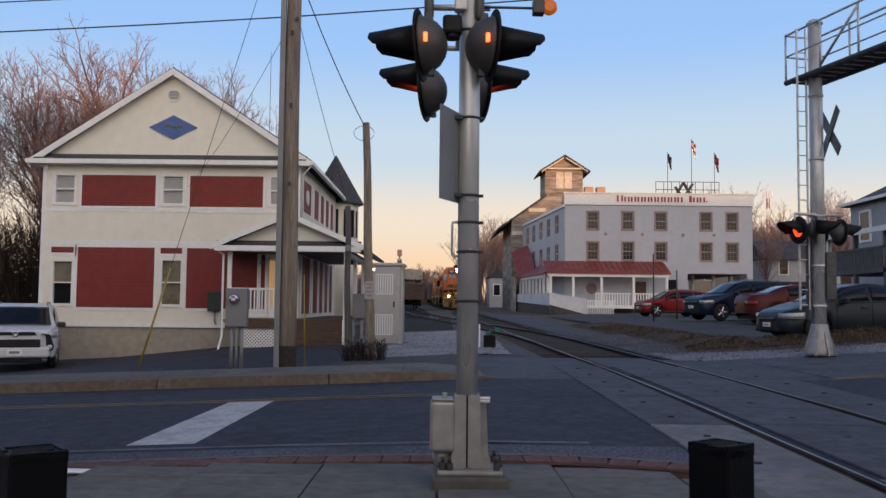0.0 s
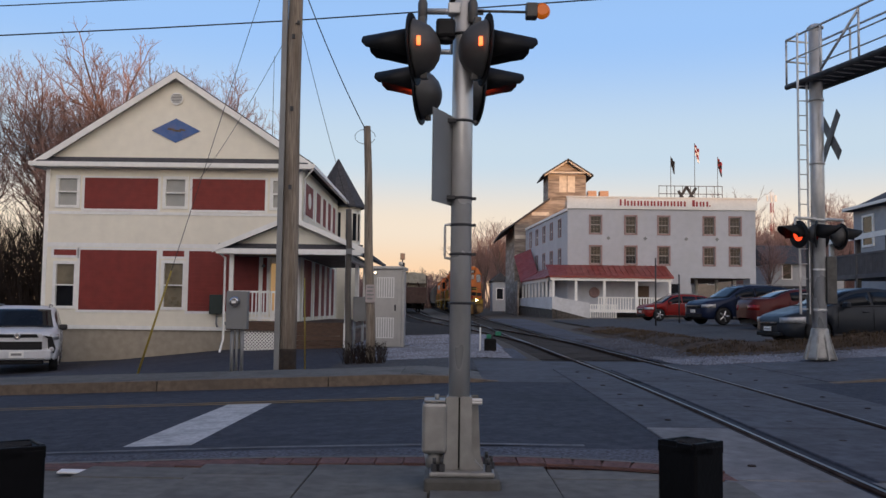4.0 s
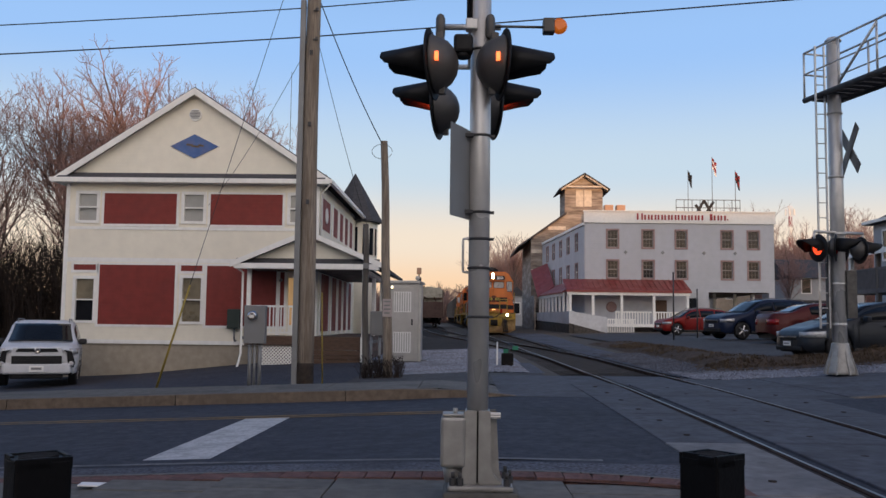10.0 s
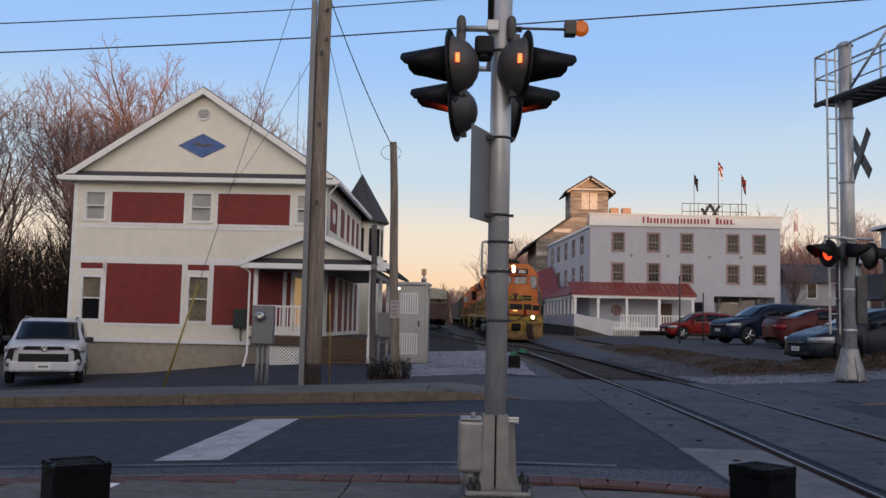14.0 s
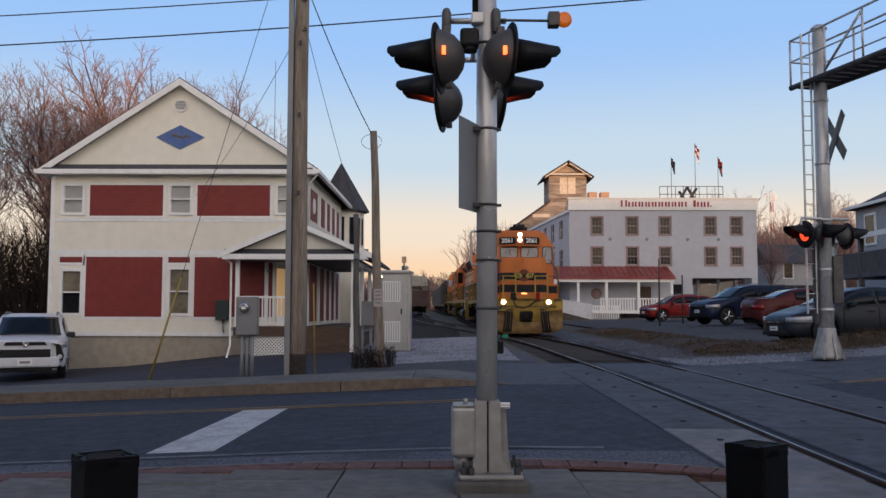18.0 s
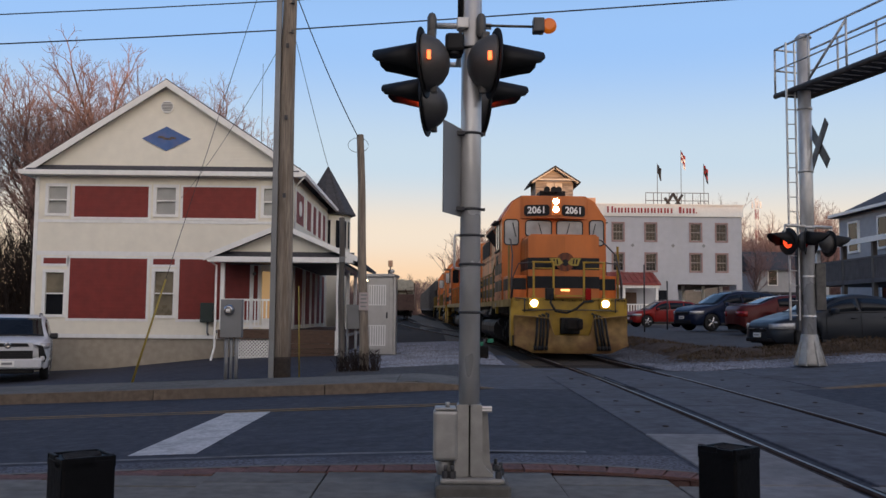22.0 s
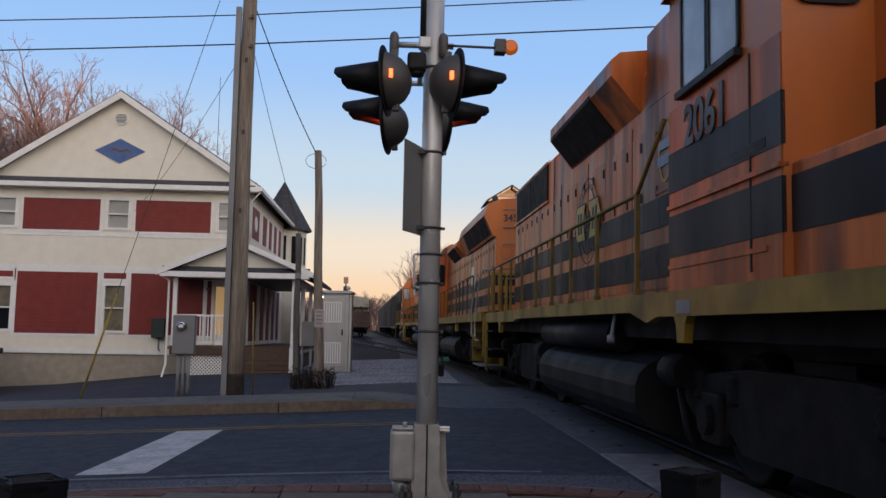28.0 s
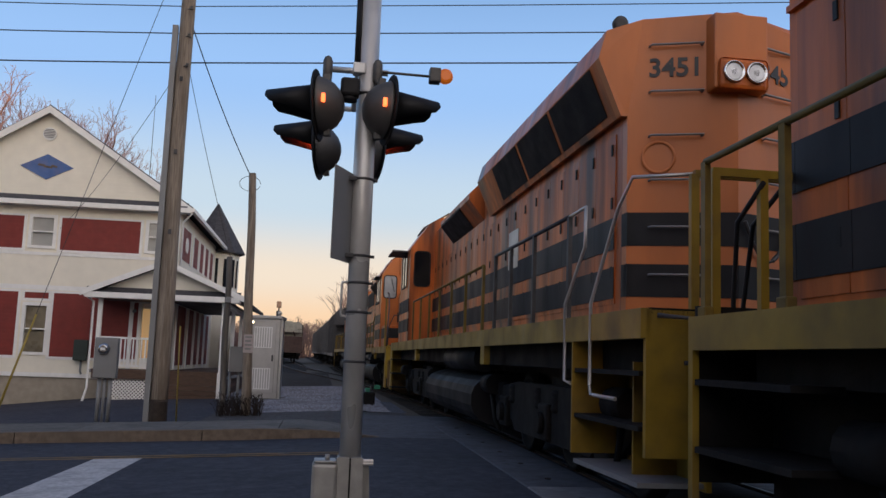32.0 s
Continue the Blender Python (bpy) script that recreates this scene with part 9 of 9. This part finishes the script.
def car(label, paint, L, W, H, style, m, category="car"):
    """A parked car: front at y = 0, rear at y = L, wheels on z = 0."""
    c = thing("car", label, category, m, "parked cars in the lots")
    rise = H / max(z for _, z in PROFILES[style])
    line = lambda table, u: float(np.interp(u, *zip(*table)))
    r = {"sedan": 0.325, "crossover": 0.355, "suv": 0.39}[style]
    low, axles = {"sedan": 0.19, "crossover": 0.25, "suv": 0.33}[style], (0.185 * L, 0.79 * L)
    top_at = lambda u: line(PROFILES[style], u) * rise
    belt_at = lambda u: min(line(BELTS[style], u) * rise, top_at(u) - 0.015)
    half_at = lambda u: line(WIDTHS[style], u) * W / 2
    roof_half = lambda u: half_at(u) * (0.90 - (0.12 if style == "suv" else 0.20) * min(1, max(0, top_at(u) - belt_at(u)) / 0.45))

    def foot_at(u):
        z = low + float(np.interp(u, (0, 0.03, 0.95, 1), (0.10, 0, 0.04, 0.2)))
        for a in axles:
            d = abs(u * L - a) / (r * 1.17)
            if d < 1:
                z = max(z, r * 0.9 + r * 1.17 * math.sqrt(1 - d * d))
        return z

    def ring(u):
        w, t, b, f, q = half_at(u), top_at(u), belt_at(u), foot_at(u), roof_half(u)
        f = min(f, b - 0.04)
        half = [(w * 0.93, f), (w * 0.985, f + 0.03), (w * 1.0, f + (b - f) * 0.45), (w * 0.985, f + (b - f) * 0.75), (w * 0.975, f + (b - f) * 0.80), (w * 0.955, b), (q * 1.04, b + (t - b) * 0.82), (q * 0.96, b + (t - b) * 0.95), (q * 0.7, t - 0.004), (q * 0.3, t)]
        return [(x, u * L, z) for x, z in half] + [(-x, u * L, z) for x, z in reversed(half)]

    us = sorted({0, 0.003, 0.006, 0.010, 0.015, 0.022, 0.03, 0.045, 0.97, 0.975, 0.98, 0.99, 0.996, *[k / 40 for k in range(2, 40)], 0.96, 0.985, 0.993, 1.0, *[(a + r * 1.17 * math.cos(math.pi * k / 10)) / L for a in axles for k in range(11)]})
    bm = B()
    rows = [[bm.verts.new(p) for p in ring(u)] for u in us]
    n = len(rows[0])
    for a, b in zip(rows, rows[1:]):
        for i in range(n - 1):
            bm.faces.new((a[i], a[i + 1], b[i + 1], b[i])).smooth = True
    bm.faces.new(rows[0][::-1]), bm.faces.new(rows[-1])
    bmesh.ops.recalc_face_normals(bm, faces=bm.faces)
    body = part("body", bm, paint, c)

    def skin(name, u0, u1, grid, material, lbl="", cells=8, parent=None):
        """A thin piece that follows the body: grid(u) gives its points across."""
        b = B()
        pts = [[b.verts.new(p) for p in grid(u0 + (u1 - u0) * k / cells)] for k in range(cells + 1)]
        for p, q in zip(pts, pts[1:]):
            for i in range(len(p) - 1):
                b.faces.new((p[i], p[i + 1], q[i + 1], q[i])).smooth = True
        o = part(name, b, material, parent or body, lbl)
        mod = o.modifiers.new("thick", "SOLIDIFY")
        mod.thickness, mod.offset = 0.008, 0
        return o

    def over(u):
        q, t = roof_half(u) * 0.93, top_at(u) + 0.006
        return [(q * k, u * L, t - 0.012 * k * k) for k in (-1, -0.5, 0, 0.5, 1)]

    def flank(s, z0, z1, out=0.006):
        def grid(u):
            w = half_at(u)
            return [(s * (w + out), u * L, z0(u) if callable(z0) else z0), (s * (w + out), u * L, z1(u) if callable(z1) else z1)]
        return grid

    def beside(s):
        def grid(u):
            w, q, b, t = half_at(u) * 0.955, roof_half(u) * 1.04, belt_at(u), top_at(u)
            e = b + (t - b) * 0.82
            return [(s * (w + (q - w) * k + 0.007), u * L, b + (e - b) * k) for k in (0.10, 0.95)]
        return grid

    w0, w1, sides, w2, w3 = GLASS[style]
    skin("windscreen", w0, w1, over, CAR_GLASS)
    skin("rear_window", w2, w3, over, CAR_GLASS)
    for s in (-1, 1):
        for a, b in sides:
            skin("side_window", a, b, beside(s), CAR_GLASS)
        skin("window_trim", sides[0][0], sides[-1][1], lambda u, s=s: [(s * (half_at(u) * 0.955 + 0.009), u * L, belt_at(u) + d) for d in (0.0, 0.02)], CHROME if style == "crossover" else PLASTIC)
        for a in axles:
            wh = thing_part("wheel", c, pose(s * (W / 2 - 0.13), a, r))
            bm = B()
            lathe(bm, ((r * 0.7, -0.1), (r * 0.96, -0.1), (r, -0.07), (r, 0.07), (r * 0.96, 0.1), (r * 0.68, 0.105)), (0, 0, 0), (s, 0, 0), 26)
            part("tyre", bm, TYRE, wh)
            bm = B()
            lathe(bm, ((r * 0.68, 0.06), (r * 0.66, 0.10), (r * 0.6, 0.085), (r * 0.2, 0.07), (r * 0.12, 0.10), (0.01, 0.10)), (0, 0, 0), (s, 0, 0), 26)
            part("rim", bm, TRUCK, wh)
            for k in range(5):
                bm = B()
                t = radians(72 * k)
                tube(bm, (s * 0.102, math.cos(t) * r * 0.1, math.sin(t) * r * 0.1), (s * 0.098, math.cos(t) * r * 0.64, math.sin(t) * r * 0.64), 0.04, 0.034, 6)
                part("spoke", bm, RIM, wh)
        bm = B()
        y0 = (w0 + 0.06) * L
        box(bm, *((W / 2 - 0.04, W / 2 + 0.17) if s > 0 else (-W / 2 - 0.17, -W / 2 + 0.04)), y0, y0 + 0.13, belt_at(0.3) - 0.02, belt_at(0.3) + 0.13, 0.04)
        part("mirror", bm, PLASTIC if style == "suv" else paint, body)
        zl = {"sedan": 0.53, "crossover": 0.70, "suv": 0.90}[style] * rise
        deep = {"sedan": 0.11, "crossover": 0.10, "suv": 0.075}[style]
        skin("headlight", 0.003, deep, flank(s, zl, lambda u: zl + (0.13 if style != "suv" else 0.15) * (1 - 0.55 * u / deep) + u * 0.9), LAMP_CLEAR, "clear headlight")
        skin("tail_light", 0.945, 0.998, flank(s, belt_at(0.95) * 0.74, belt_at(0.95) * 0.95), LAMP_RED, "red tail light")
        for u in (0.44, 0.64):
            skin("door_handle", u, u + 0.04, flank(s, belt_at(u) - 0.14, belt_at(u) - 0.115, 0.012), paint, cells=2)
        for u in (0.295, 0.508, 0.72):
            skin("door_seam", u, u + 0.002, flank(s, low + 0.2, belt_at(u) - 0.02, 0.002), BLACK, cells=1)
        skin("sill", 0.27, 0.70, lambda u, s=s: [(s * (half_at(u) * 0.985), u * L, low - 0.02), (s * (half_at(u) + 0.004), u * L, low + 0.09)], PLASTIC)
        if style != "sedan":
            bm = B()
            q = roof_half(0.6) * 0.86
            pipe(bm, [(s * q, 0.43 * L, top_at(0.43) - 0.02), (s * q, 0.46 * L, H + 0.03), (s * q, 0.84 * L, H + 0.02), (s * q, 0.87 * L, top_at(0.87) - 0.03)], 0.018, 6)
            part("roof_rail", bm, BOX_GREY, body)
    for a in axles:
        lbox(body, "wheel_well", -W / 2 + 0.26, W / 2 - 0.26, a - r * 1.2, a + r * 1.2, low, r * 2.1, BLACK)
    lbox(body, "underbody", -W * 0.42, W * 0.42, 0.05 * L, 0.95 * L, low - 0.03, low + 0.14, BLACK)
    lbox(body, "windscreen_cowl", -roof_half(w0) * 0.9, roof_half(w0) * 0.9, w0 * L - 0.09, w0 * L + 0.01, top_at(w0) - 0.06, top_at(w0) - 0.012, PLASTIC)
    return c


def front_end(c, W, z_grille, z_lower, z_plate, wide=0.5):
    """Grilles and plate on a car's nose, at heights (low, high)."""
    g = lbox(c, "grille", -W * wide / 2, W * wide / 2, -0.02, 0.06, *z_grille, BLACK, "black grille", 0.02)
    lbox(g, "grille_bar", -W * wide / 2, W * wide / 2, -0.028, 0.0, z_grille[1] - 0.03, z_grille[1] - 0.01, RIM)
    lbox(c, "lower_grille", -W * 0.32, W * 0.32, -0.015, 0.1, *z_lower, BLACK, bevel=0.02)
    pl = lbox(c, "plate", -0.16, 0.16, -0.04, -0.012, *z_plate, LETTER_WHITE, "number plate with a plain bar")
    lbox(pl, "plate_bar", -0.12, 0.12, -0.046, -0.04, z_plate[0] + 0.04, z_plate[1] - 0.045, BOX_GREY)


def car_paint(name, colour, metal=0.3):
    return mat(name, colour, 0.4, metal * 0.4, scale=5, vary=0.06, bump=0.0, coat=0.05, spec=0.2, stain=tuple(0.8 * v + 0.02 for v in colour), stain_scale=1.5, stain_amount=0.4)


WHITE_PAINT, RED_PAINT, BLUE_PAINT, GREY_PAINT, MAROON = car_paint("white_car_paint", (0.62, 0.63, 0.65), 0), car_paint("red_car_paint", (0.20, 0.014, 0.012)), car_paint("dark_blue_car_paint", (0.012, 0.019, 0.045)), car_paint("slate_grey_car_paint", (0.020, 0.024, 0.031)), car_paint("maroon_car_paint", (0.075, 0.012, 0.012))
white_suv = car("white SUV with a black grille and roof rails", WHITE_PAINT, 4.7, 1.92, 1.70, "suv", pose(-10.6, 22.6, ground_z(-10.5, 24) + 0.02, 0, 0, 22), "SUV")
# Its face: white bumper mass with two black openings, a badge, and black corner vents with round lamps.
bm = B()
box(bm, -0.80, 0.80, -0.10, 0.25, 0.34, 0.62, 0.06)
part("bumper", bm, WHITE_PAINT, white_suv, "white front bumper")
for s in (-1, 1):
    bm = B()
    extrude(bm, [(s * u, v) for u, v in ((0.60, 0.95), (0.70, 0.88), (0.72, 0.62), (0.86, 0.50), (0.90, 0.62), (0.80, 0.92))], "y", -0.055, 0.10)
    vent = part("corner_vent", bm, BLACK, white_suv, "black corner vent")
    bm = B()
    lathe(bm, ((0.065, 0), (0.065, 0.008), (0.045, 0.012), (0.01, 0.012)), (s * 0.80, -0.06, 0.60), (0, -1, 0), 16)
    part("fog_lamp", bm, LAMP_CLEAR, vent, "round fog lamp")
bm = B()
extrude(bm, ((-0.62, 0.66), (0.62, 0.66), (0.56, 1.0), (-0.56, 1.0)), "y", -0.075, 0.2)
face = part("grille_surround", bm, WHITE_PAINT, white_suv, "white grille surround")
bm = B()
extrude(bm, ((-0.50, 0.90), (0.50, 0.90), (0.44, 0.985), (-0.44, 0.985)), "y", -0.09, 0.0)
part("upper_grille", bm, BLACK, face, "narrow black upper grille")
bm = B()
extrude(bm, ((-0.58, 0.60), (0.58, 0.60), (0.58, 0.80), (-0.58, 0.80)), "y", -0.095, 0.0)
part("lower_grille", bm, BLACK, face, "wide black lower grille")
for k in range(4):
    lbox(face, "grille_bar", -0.56, 0.56, -0.10, -0.094, 0.63 + 0.045 * k, 0.642 + 0.045 * k, PLASTIC)
bm = B()
lathe(bm, ((0.055, 0), (0.075, 0.004), (0.075, 0.01), (0.055, 0.012), (0.02, 0.004)), (0, -0.09, 0.935), (0, -1, 0), 20)
part("badge", bm, CHROME, face, "oval chrome badge")
pl = lbox(white_suv, "plate", -0.17, 0.17, -0.125, -0.10, 0.40, 0.55, LETTER_WHITE, "number plate with a plain bar")
lbox(pl, "plate_bar", -0.12, 0.12, -0.131, -0.125, 0.45, 0.51, BOX_GREY)
lbox(white_suv, "skid_plate", -0.62, 0.62, 0.0, 0.3, 0.22, 0.36, BLACK, bevel=0.03)


def lot_z(x, y):
    return ground_z(x, y) + 0.02


grey_car = car("slate grey sedan with a glossy bonnet", GREY_PAINT, 4.5, 1.76, 1.42, "sedan", pose(8.2, 22.4, lot_z(10, 22.5), 0, 0, -80))
front_end(grey_car, 1.76, (0.46, 0.55), (0.20, 0.30), (0.32, 0.43), 0.42)
maroon_car = car("maroon sedan parked tail to the tracks", MAROON, 4.8, 1.82, 1.46, "sedan", pose(15.75, 33.2, lot_z(13, 33), 0, 0, 96))
bm = B()
box(bm, -0.62, 0.62, 4.42, 4.62, 1.10, 1.135, 0.01)
part("boot_lip", bm, MAROON, maroon_car, "low spoiler on the boot lid")
blue_car = car("dark blue crossover with alloy wheels", BLUE_PAINT, 4.75, 1.84, 1.70, "crossover", pose(10.55, 37.6, lot_z(13, 38), 0, 0, -72), "SUV")
front_end(blue_car, 1.84, (0.66, 0.80), (0.3, 0.45), (0.5, 0.62))
red_car = car("red crossover by the mill porch", RED_PAINT, 4.5, 1.80, 1.62, "crossover", pose(11.9, 54.0, lot_z(14, 54), 0, 0, -78), "SUV")
front_end(red_car, 1.8, (0.62, 0.74), (0.3, 0.42), (0.48, 0.6))
car("dark red hatchback half hidden in the lot", MAROON, 4.4, 1.78, 1.6, "crossover", pose(19.6, 60.0, lot_z(20, 60), 0, 0, -88))
for x, y, h in ((12.4, 52.0, 3.0), (15.2, 57.5, 2.4)):
    bm = B()
    tube(bm, (0, 0, 0), (0, 0, h), 0.035, seg=8)
    o = solid("steel_post", bm, DARK_STEEL, "thin dark steel post in the verge", "post")
    o.matrix_world = pose(x * 0.76, y * 0.76, ground_z(x * 0.76, y * 0.76))


# ---- houses beyond the lot ----
def plain_house(name, label, x0, x1, y0, y1, eave, ridge, wall_m, roof_m, axis="x", windows=()):
    z0 = ground_z(x0, y0) - 0.3
    h = thing(name, label, "house", pose(x0, y0, z0), "houses beyond the lot")
    w, d = x1 - x0, y1 - y0
    lbox(h, "wall_block", 0, w, 0, d, 0, eave - z0, wall_m)
    bm = B()
    if axis == "x":
        extrude(bm, ((-0.4, eave - z0 - 0.1), (d + 0.4, eave - z0 - 0.1), (d / 2, ridge - z0)), "x", -0.3, w + 0.3)
    else:
        extrude(bm, ((-0.4, eave - z0 - 0.1), (w + 0.4, eave - z0 - 0.1), (w / 2, ridge - z0)), "y", -0.3, d + 0.3)
    part("roof", bm, roof_m, h)
    for wx, wz in windows:
        win = lbox(h, "window", wx, wx + 0.9, -0.04, 0.03, wz, wz + 1.5, PANE)
        for a, b, c, e in ((wx - 0.1, wx, wz - 0.1, wz + 1.6), (wx + 0.9, wx + 1.0, wz - 0.1, wz + 1.6), (wx, wx + 0.9, wz + 1.5, wz + 1.6), (wx, wx + 0.9, wz - 0.1, wz)):
            lbox(win, "casing", a, b, -0.07, 0.0, c, e, TRIM)
    return h


GREY_WALL = mat("pale_grey_clapboard", (0.36, 0.37, 0.39), 0.7, scale=3, vary=0.08, bump=0.05, lines=("Z", 5, 0.3))
DARK_WALL = mat("dark_clapboard", (0.10, 0.095, 0.10), 0.7, scale=3, vary=0.15, bump=0.05, lines=("Z", 5, 0.3))
TAN_WALL = mat("tan_clapboard", (0.42, 0.35, 0.27), 0.7, scale=3, vary=0.1, bump=0.05, lines=("Z", 5, 0.3))
gh = plain_house("house_grey", "grey two-storey house with a porch roof beyond the lot", 34.8, 42.5, 95, 104, 6.4, 8.6, GREY_WALL, SHINGLE, "x", ((1.2, 4.0), (4.6, 4.0), (5.6, 1.2)))
lbox(gh, "porch_roof", -1.2, 4.2, -2.4, 0.0, 2.9, 3.15, SHINGLE)
for x in (-1.0, 1.4, 3.9):
    lbox(gh, "porch_post", x, x + 0.2, -2.3, -2.1, 0, 2.9, TRIM)
plain_house("house_tan", "small tan house behind the trees", 29.5, 33.4, 104, 112, 6.0, 8.2, TAN_WALL, SHINGLE, "y", ((1.2, 3.6),))
dh = plain_house("house_dark", "grey two-storey house with a two-level porch beside the lot", 19.8, 29, 27, 43, 6.1, 8.4, GREY_WALL, SHINGLE, "y")
lbox(dh, "eave_trim", -0.42, -0.34, -0.3, 16.3, 6.02 - dh.location.z, 6.16 - dh.location.z, TRIM, "white eave trim")
for y, z in ((2.2, 4.3), (6.4, 4.3), (11.2, 4.3), (14.0, 4.3), (5.0, 1.4), (11.0, 1.4)):
    w = lbox(dh, "window", -0.05, 0.02, y, y + 0.9, z - dh.location.z, z + 1.3 - dh.location.z, PANE)
    for p, q, c, d in ((y - 0.1, y, z - 0.1, z + 1.4), (y + 0.9, y + 1.0, z - 0.1, z + 1.4), (y, y + 0.9, z + 1.3, z + 1.4), (y, y + 0.9, z - 0.1, z)):
        lbox(w, "casing", -0.08, 0.0, p, q, c - dh.location.z, d - dh.location.z, TRIM)
bm = B()
extrude(bm, ((-3.75, 4.12 - dh.location.z), (0.0, 4.85 - dh.location.z), (0.0, 4.72 - dh.location.z), (-3.75, 4.0 - dh.location.z)), "y", 0.5, 10.6)
part("porch_roof", bm, SHINGLE, dh, "shallow shingled porch roof")
lbox(dh, "porch_fascia", -3.8, -3.74, 0.45, 10.65, 3.94 - dh.location.z, 4.14 - dh.location.z, TRIM)
lbox(dh, "balcony_floor", -3.6, 0.0, 0.6, 10.5, 2.45 - dh.location.z, 2.62 - dh.location.z, DARK_WALL, "dark balcony floor")
for y0, y1, x0, x1 in ((0.6, 10.5, -3.6, -3.53), (10.43, 10.5, -3.53, 0.0)):
    b = lbox(dh, "balcony_rail", x0, x1, y0, y1, 3.36 - dh.location.z, 3.44 - dh.location.z, DARK_WALL, "dark balcony railing")
    k = 0.0
    while k < max(y1 - y0, x1 - x0):
        if y1 - y0 > 1:
            lbox(b, "picket", x0 + 0.02, x1 - 0.02, y0 + k, y0 + k + 0.09, 2.62 - dh.location.z, 3.36 - dh.location.z, DARK_WALL)
        else:
            lbox(b, "picket", x0 + k, x0 + k + 0.09, y0 + 0.02, y1 - 0.02, 2.62 - dh.location.z, 3.36 - dh.location.z, DARK_WALL)
        k += 0.13
for y in (0.7, 3.1, 5.5, 7.9, 10.3):
    lbox(dh, "porch_post", -3.6, -3.44, y, y + 0.16, 0, 4.05 - dh.location.z, POST_GREY if y < 9 else TRIM)
# Lattice radio tower and a street lamp far off.
rt = thing("radio_tower", "slim red and white lattice radio tower", "tower", pose(110, 300, 2.4))
for k in range(11):
    bm = B()
    a = 3.6 * k
    for i in range(3):
        p, q = radians(120 * i), radians(120 * (i + 1))
        r = 0.6
        tube(bm, (math.cos(p) * r, math.sin(p) * r, a), (math.cos(p) * r, math.sin(p) * r, a + 3.6), 0.10, seg=5)
        tube(bm, (math.cos(p) * r, math.sin(p) * r, a), (math.cos(q) * r, math.sin(q) * r, a + 3.6), 0.07, seg=5)
    part("lattice_section", bm, SIGN_RED if k % 2 else LETTER_WHITE, rt)
for k in range(6):
    a = radians(60 * k)
    bm = B()
    tube(bm, (math.cos(a) * 1.5, math.sin(a) * 1.5, 36.2), (math.cos(a) * 1.5, math.sin(a) * 1.5, 38.4), 0.22, seg=6)
    part("antenna_panel", bm, LETTER_WHITE, rt)
sig = thing("block_signal", "distant block signal on a thin mast", "signal", pose(-4.6, 96, 0.4))
bm = B()
tube(bm, (0, 0, 0), (0, 0, 6.4), 0.07, seg=8)
part("mast", bm, DARK_STEEL, sig)
for z in (5.2, 6.2):
    lbox(sig, "signal_head", -0.25, 0.25, -0.2, 0.2, z - 0.3, z + 0.4, CHIMNEY if z > 6 else DARK_STEEL, bevel=0.08)
plain_house("house_far", "small pale building by the tracks", 6.8, 9.0, 128, 134, 5.2, 6.4, GREY_WALL, SHINGLE, "y", ((0.6, 2.0),))

# ---- unseen blocks behind the camera, added to close the place and shade it ----
DARK_BRICK = mat("dark_blocker_brick", (0.12, 0.07, 0.055), 0.85, scale=6, vary=0.2, bump=0.2)
for x0, x1, y0, y1, h in ((-340, -200, -214, -192, 17.2), (-200, -90, -210, -190, 17.8), (-90, 10, -212, -190, 17.3), (10, 120, -210, -191, 17.6), (120, 230, -212, -190, 17.2), (230, 380, -214, -192, 17.7)):
    b = thing("brick_building", "unseen dark block added to keep the low sun off", "building", pose(x0, y0, -1.0), "buildings behind")
    lbox(b, "wall_block", 0, x1 - x0, 0, y1 - y0, 0, h, DARK_BRICK)
    lbox(b, "parapet", -0.2, x1 - x0 + 0.2, -0.2, y1 - y0 + 0.2, h, h + 0.4, CONCRETE)
# Side blocks out of view, added to dim the train and the crossing.
for x0, x1, y0, y1, h in ((-64, -42, -20, 26, 7.0), (38, 60, -20, 26, 7.0), (-36, -14, -34, 1, 11.5), (6.6, 30, -36, -9, 8.6)):
    b = thing("brick_building", "unseen dark block added to cut the low sky light", "building", pose(x0, y0, -1.0), "buildings behind")
    lbox(b, "wall_block", 0, x1 - x0, 0, y1 - y0, 0, h, DARK_BRICK)




def motions():
    """The train rolls in, and the wheels of its engines turn."""
    for ob, behind, length in CONSIST:
        walk(ob, [(t, vehicle_pose(advance(t) + behind, length)) for t in [0.5 * k for k in range(65)]])
    start = advance(0)
    for w, y in WHEELS:
        if w.parent.parent in (engine_1, engine_2):
            walk(w, [(t, pose(0, y, 0.508, math.degrees((start - advance(t)) / 0.508))) for t in [0.2 * k for k in range(161)]])


motions()
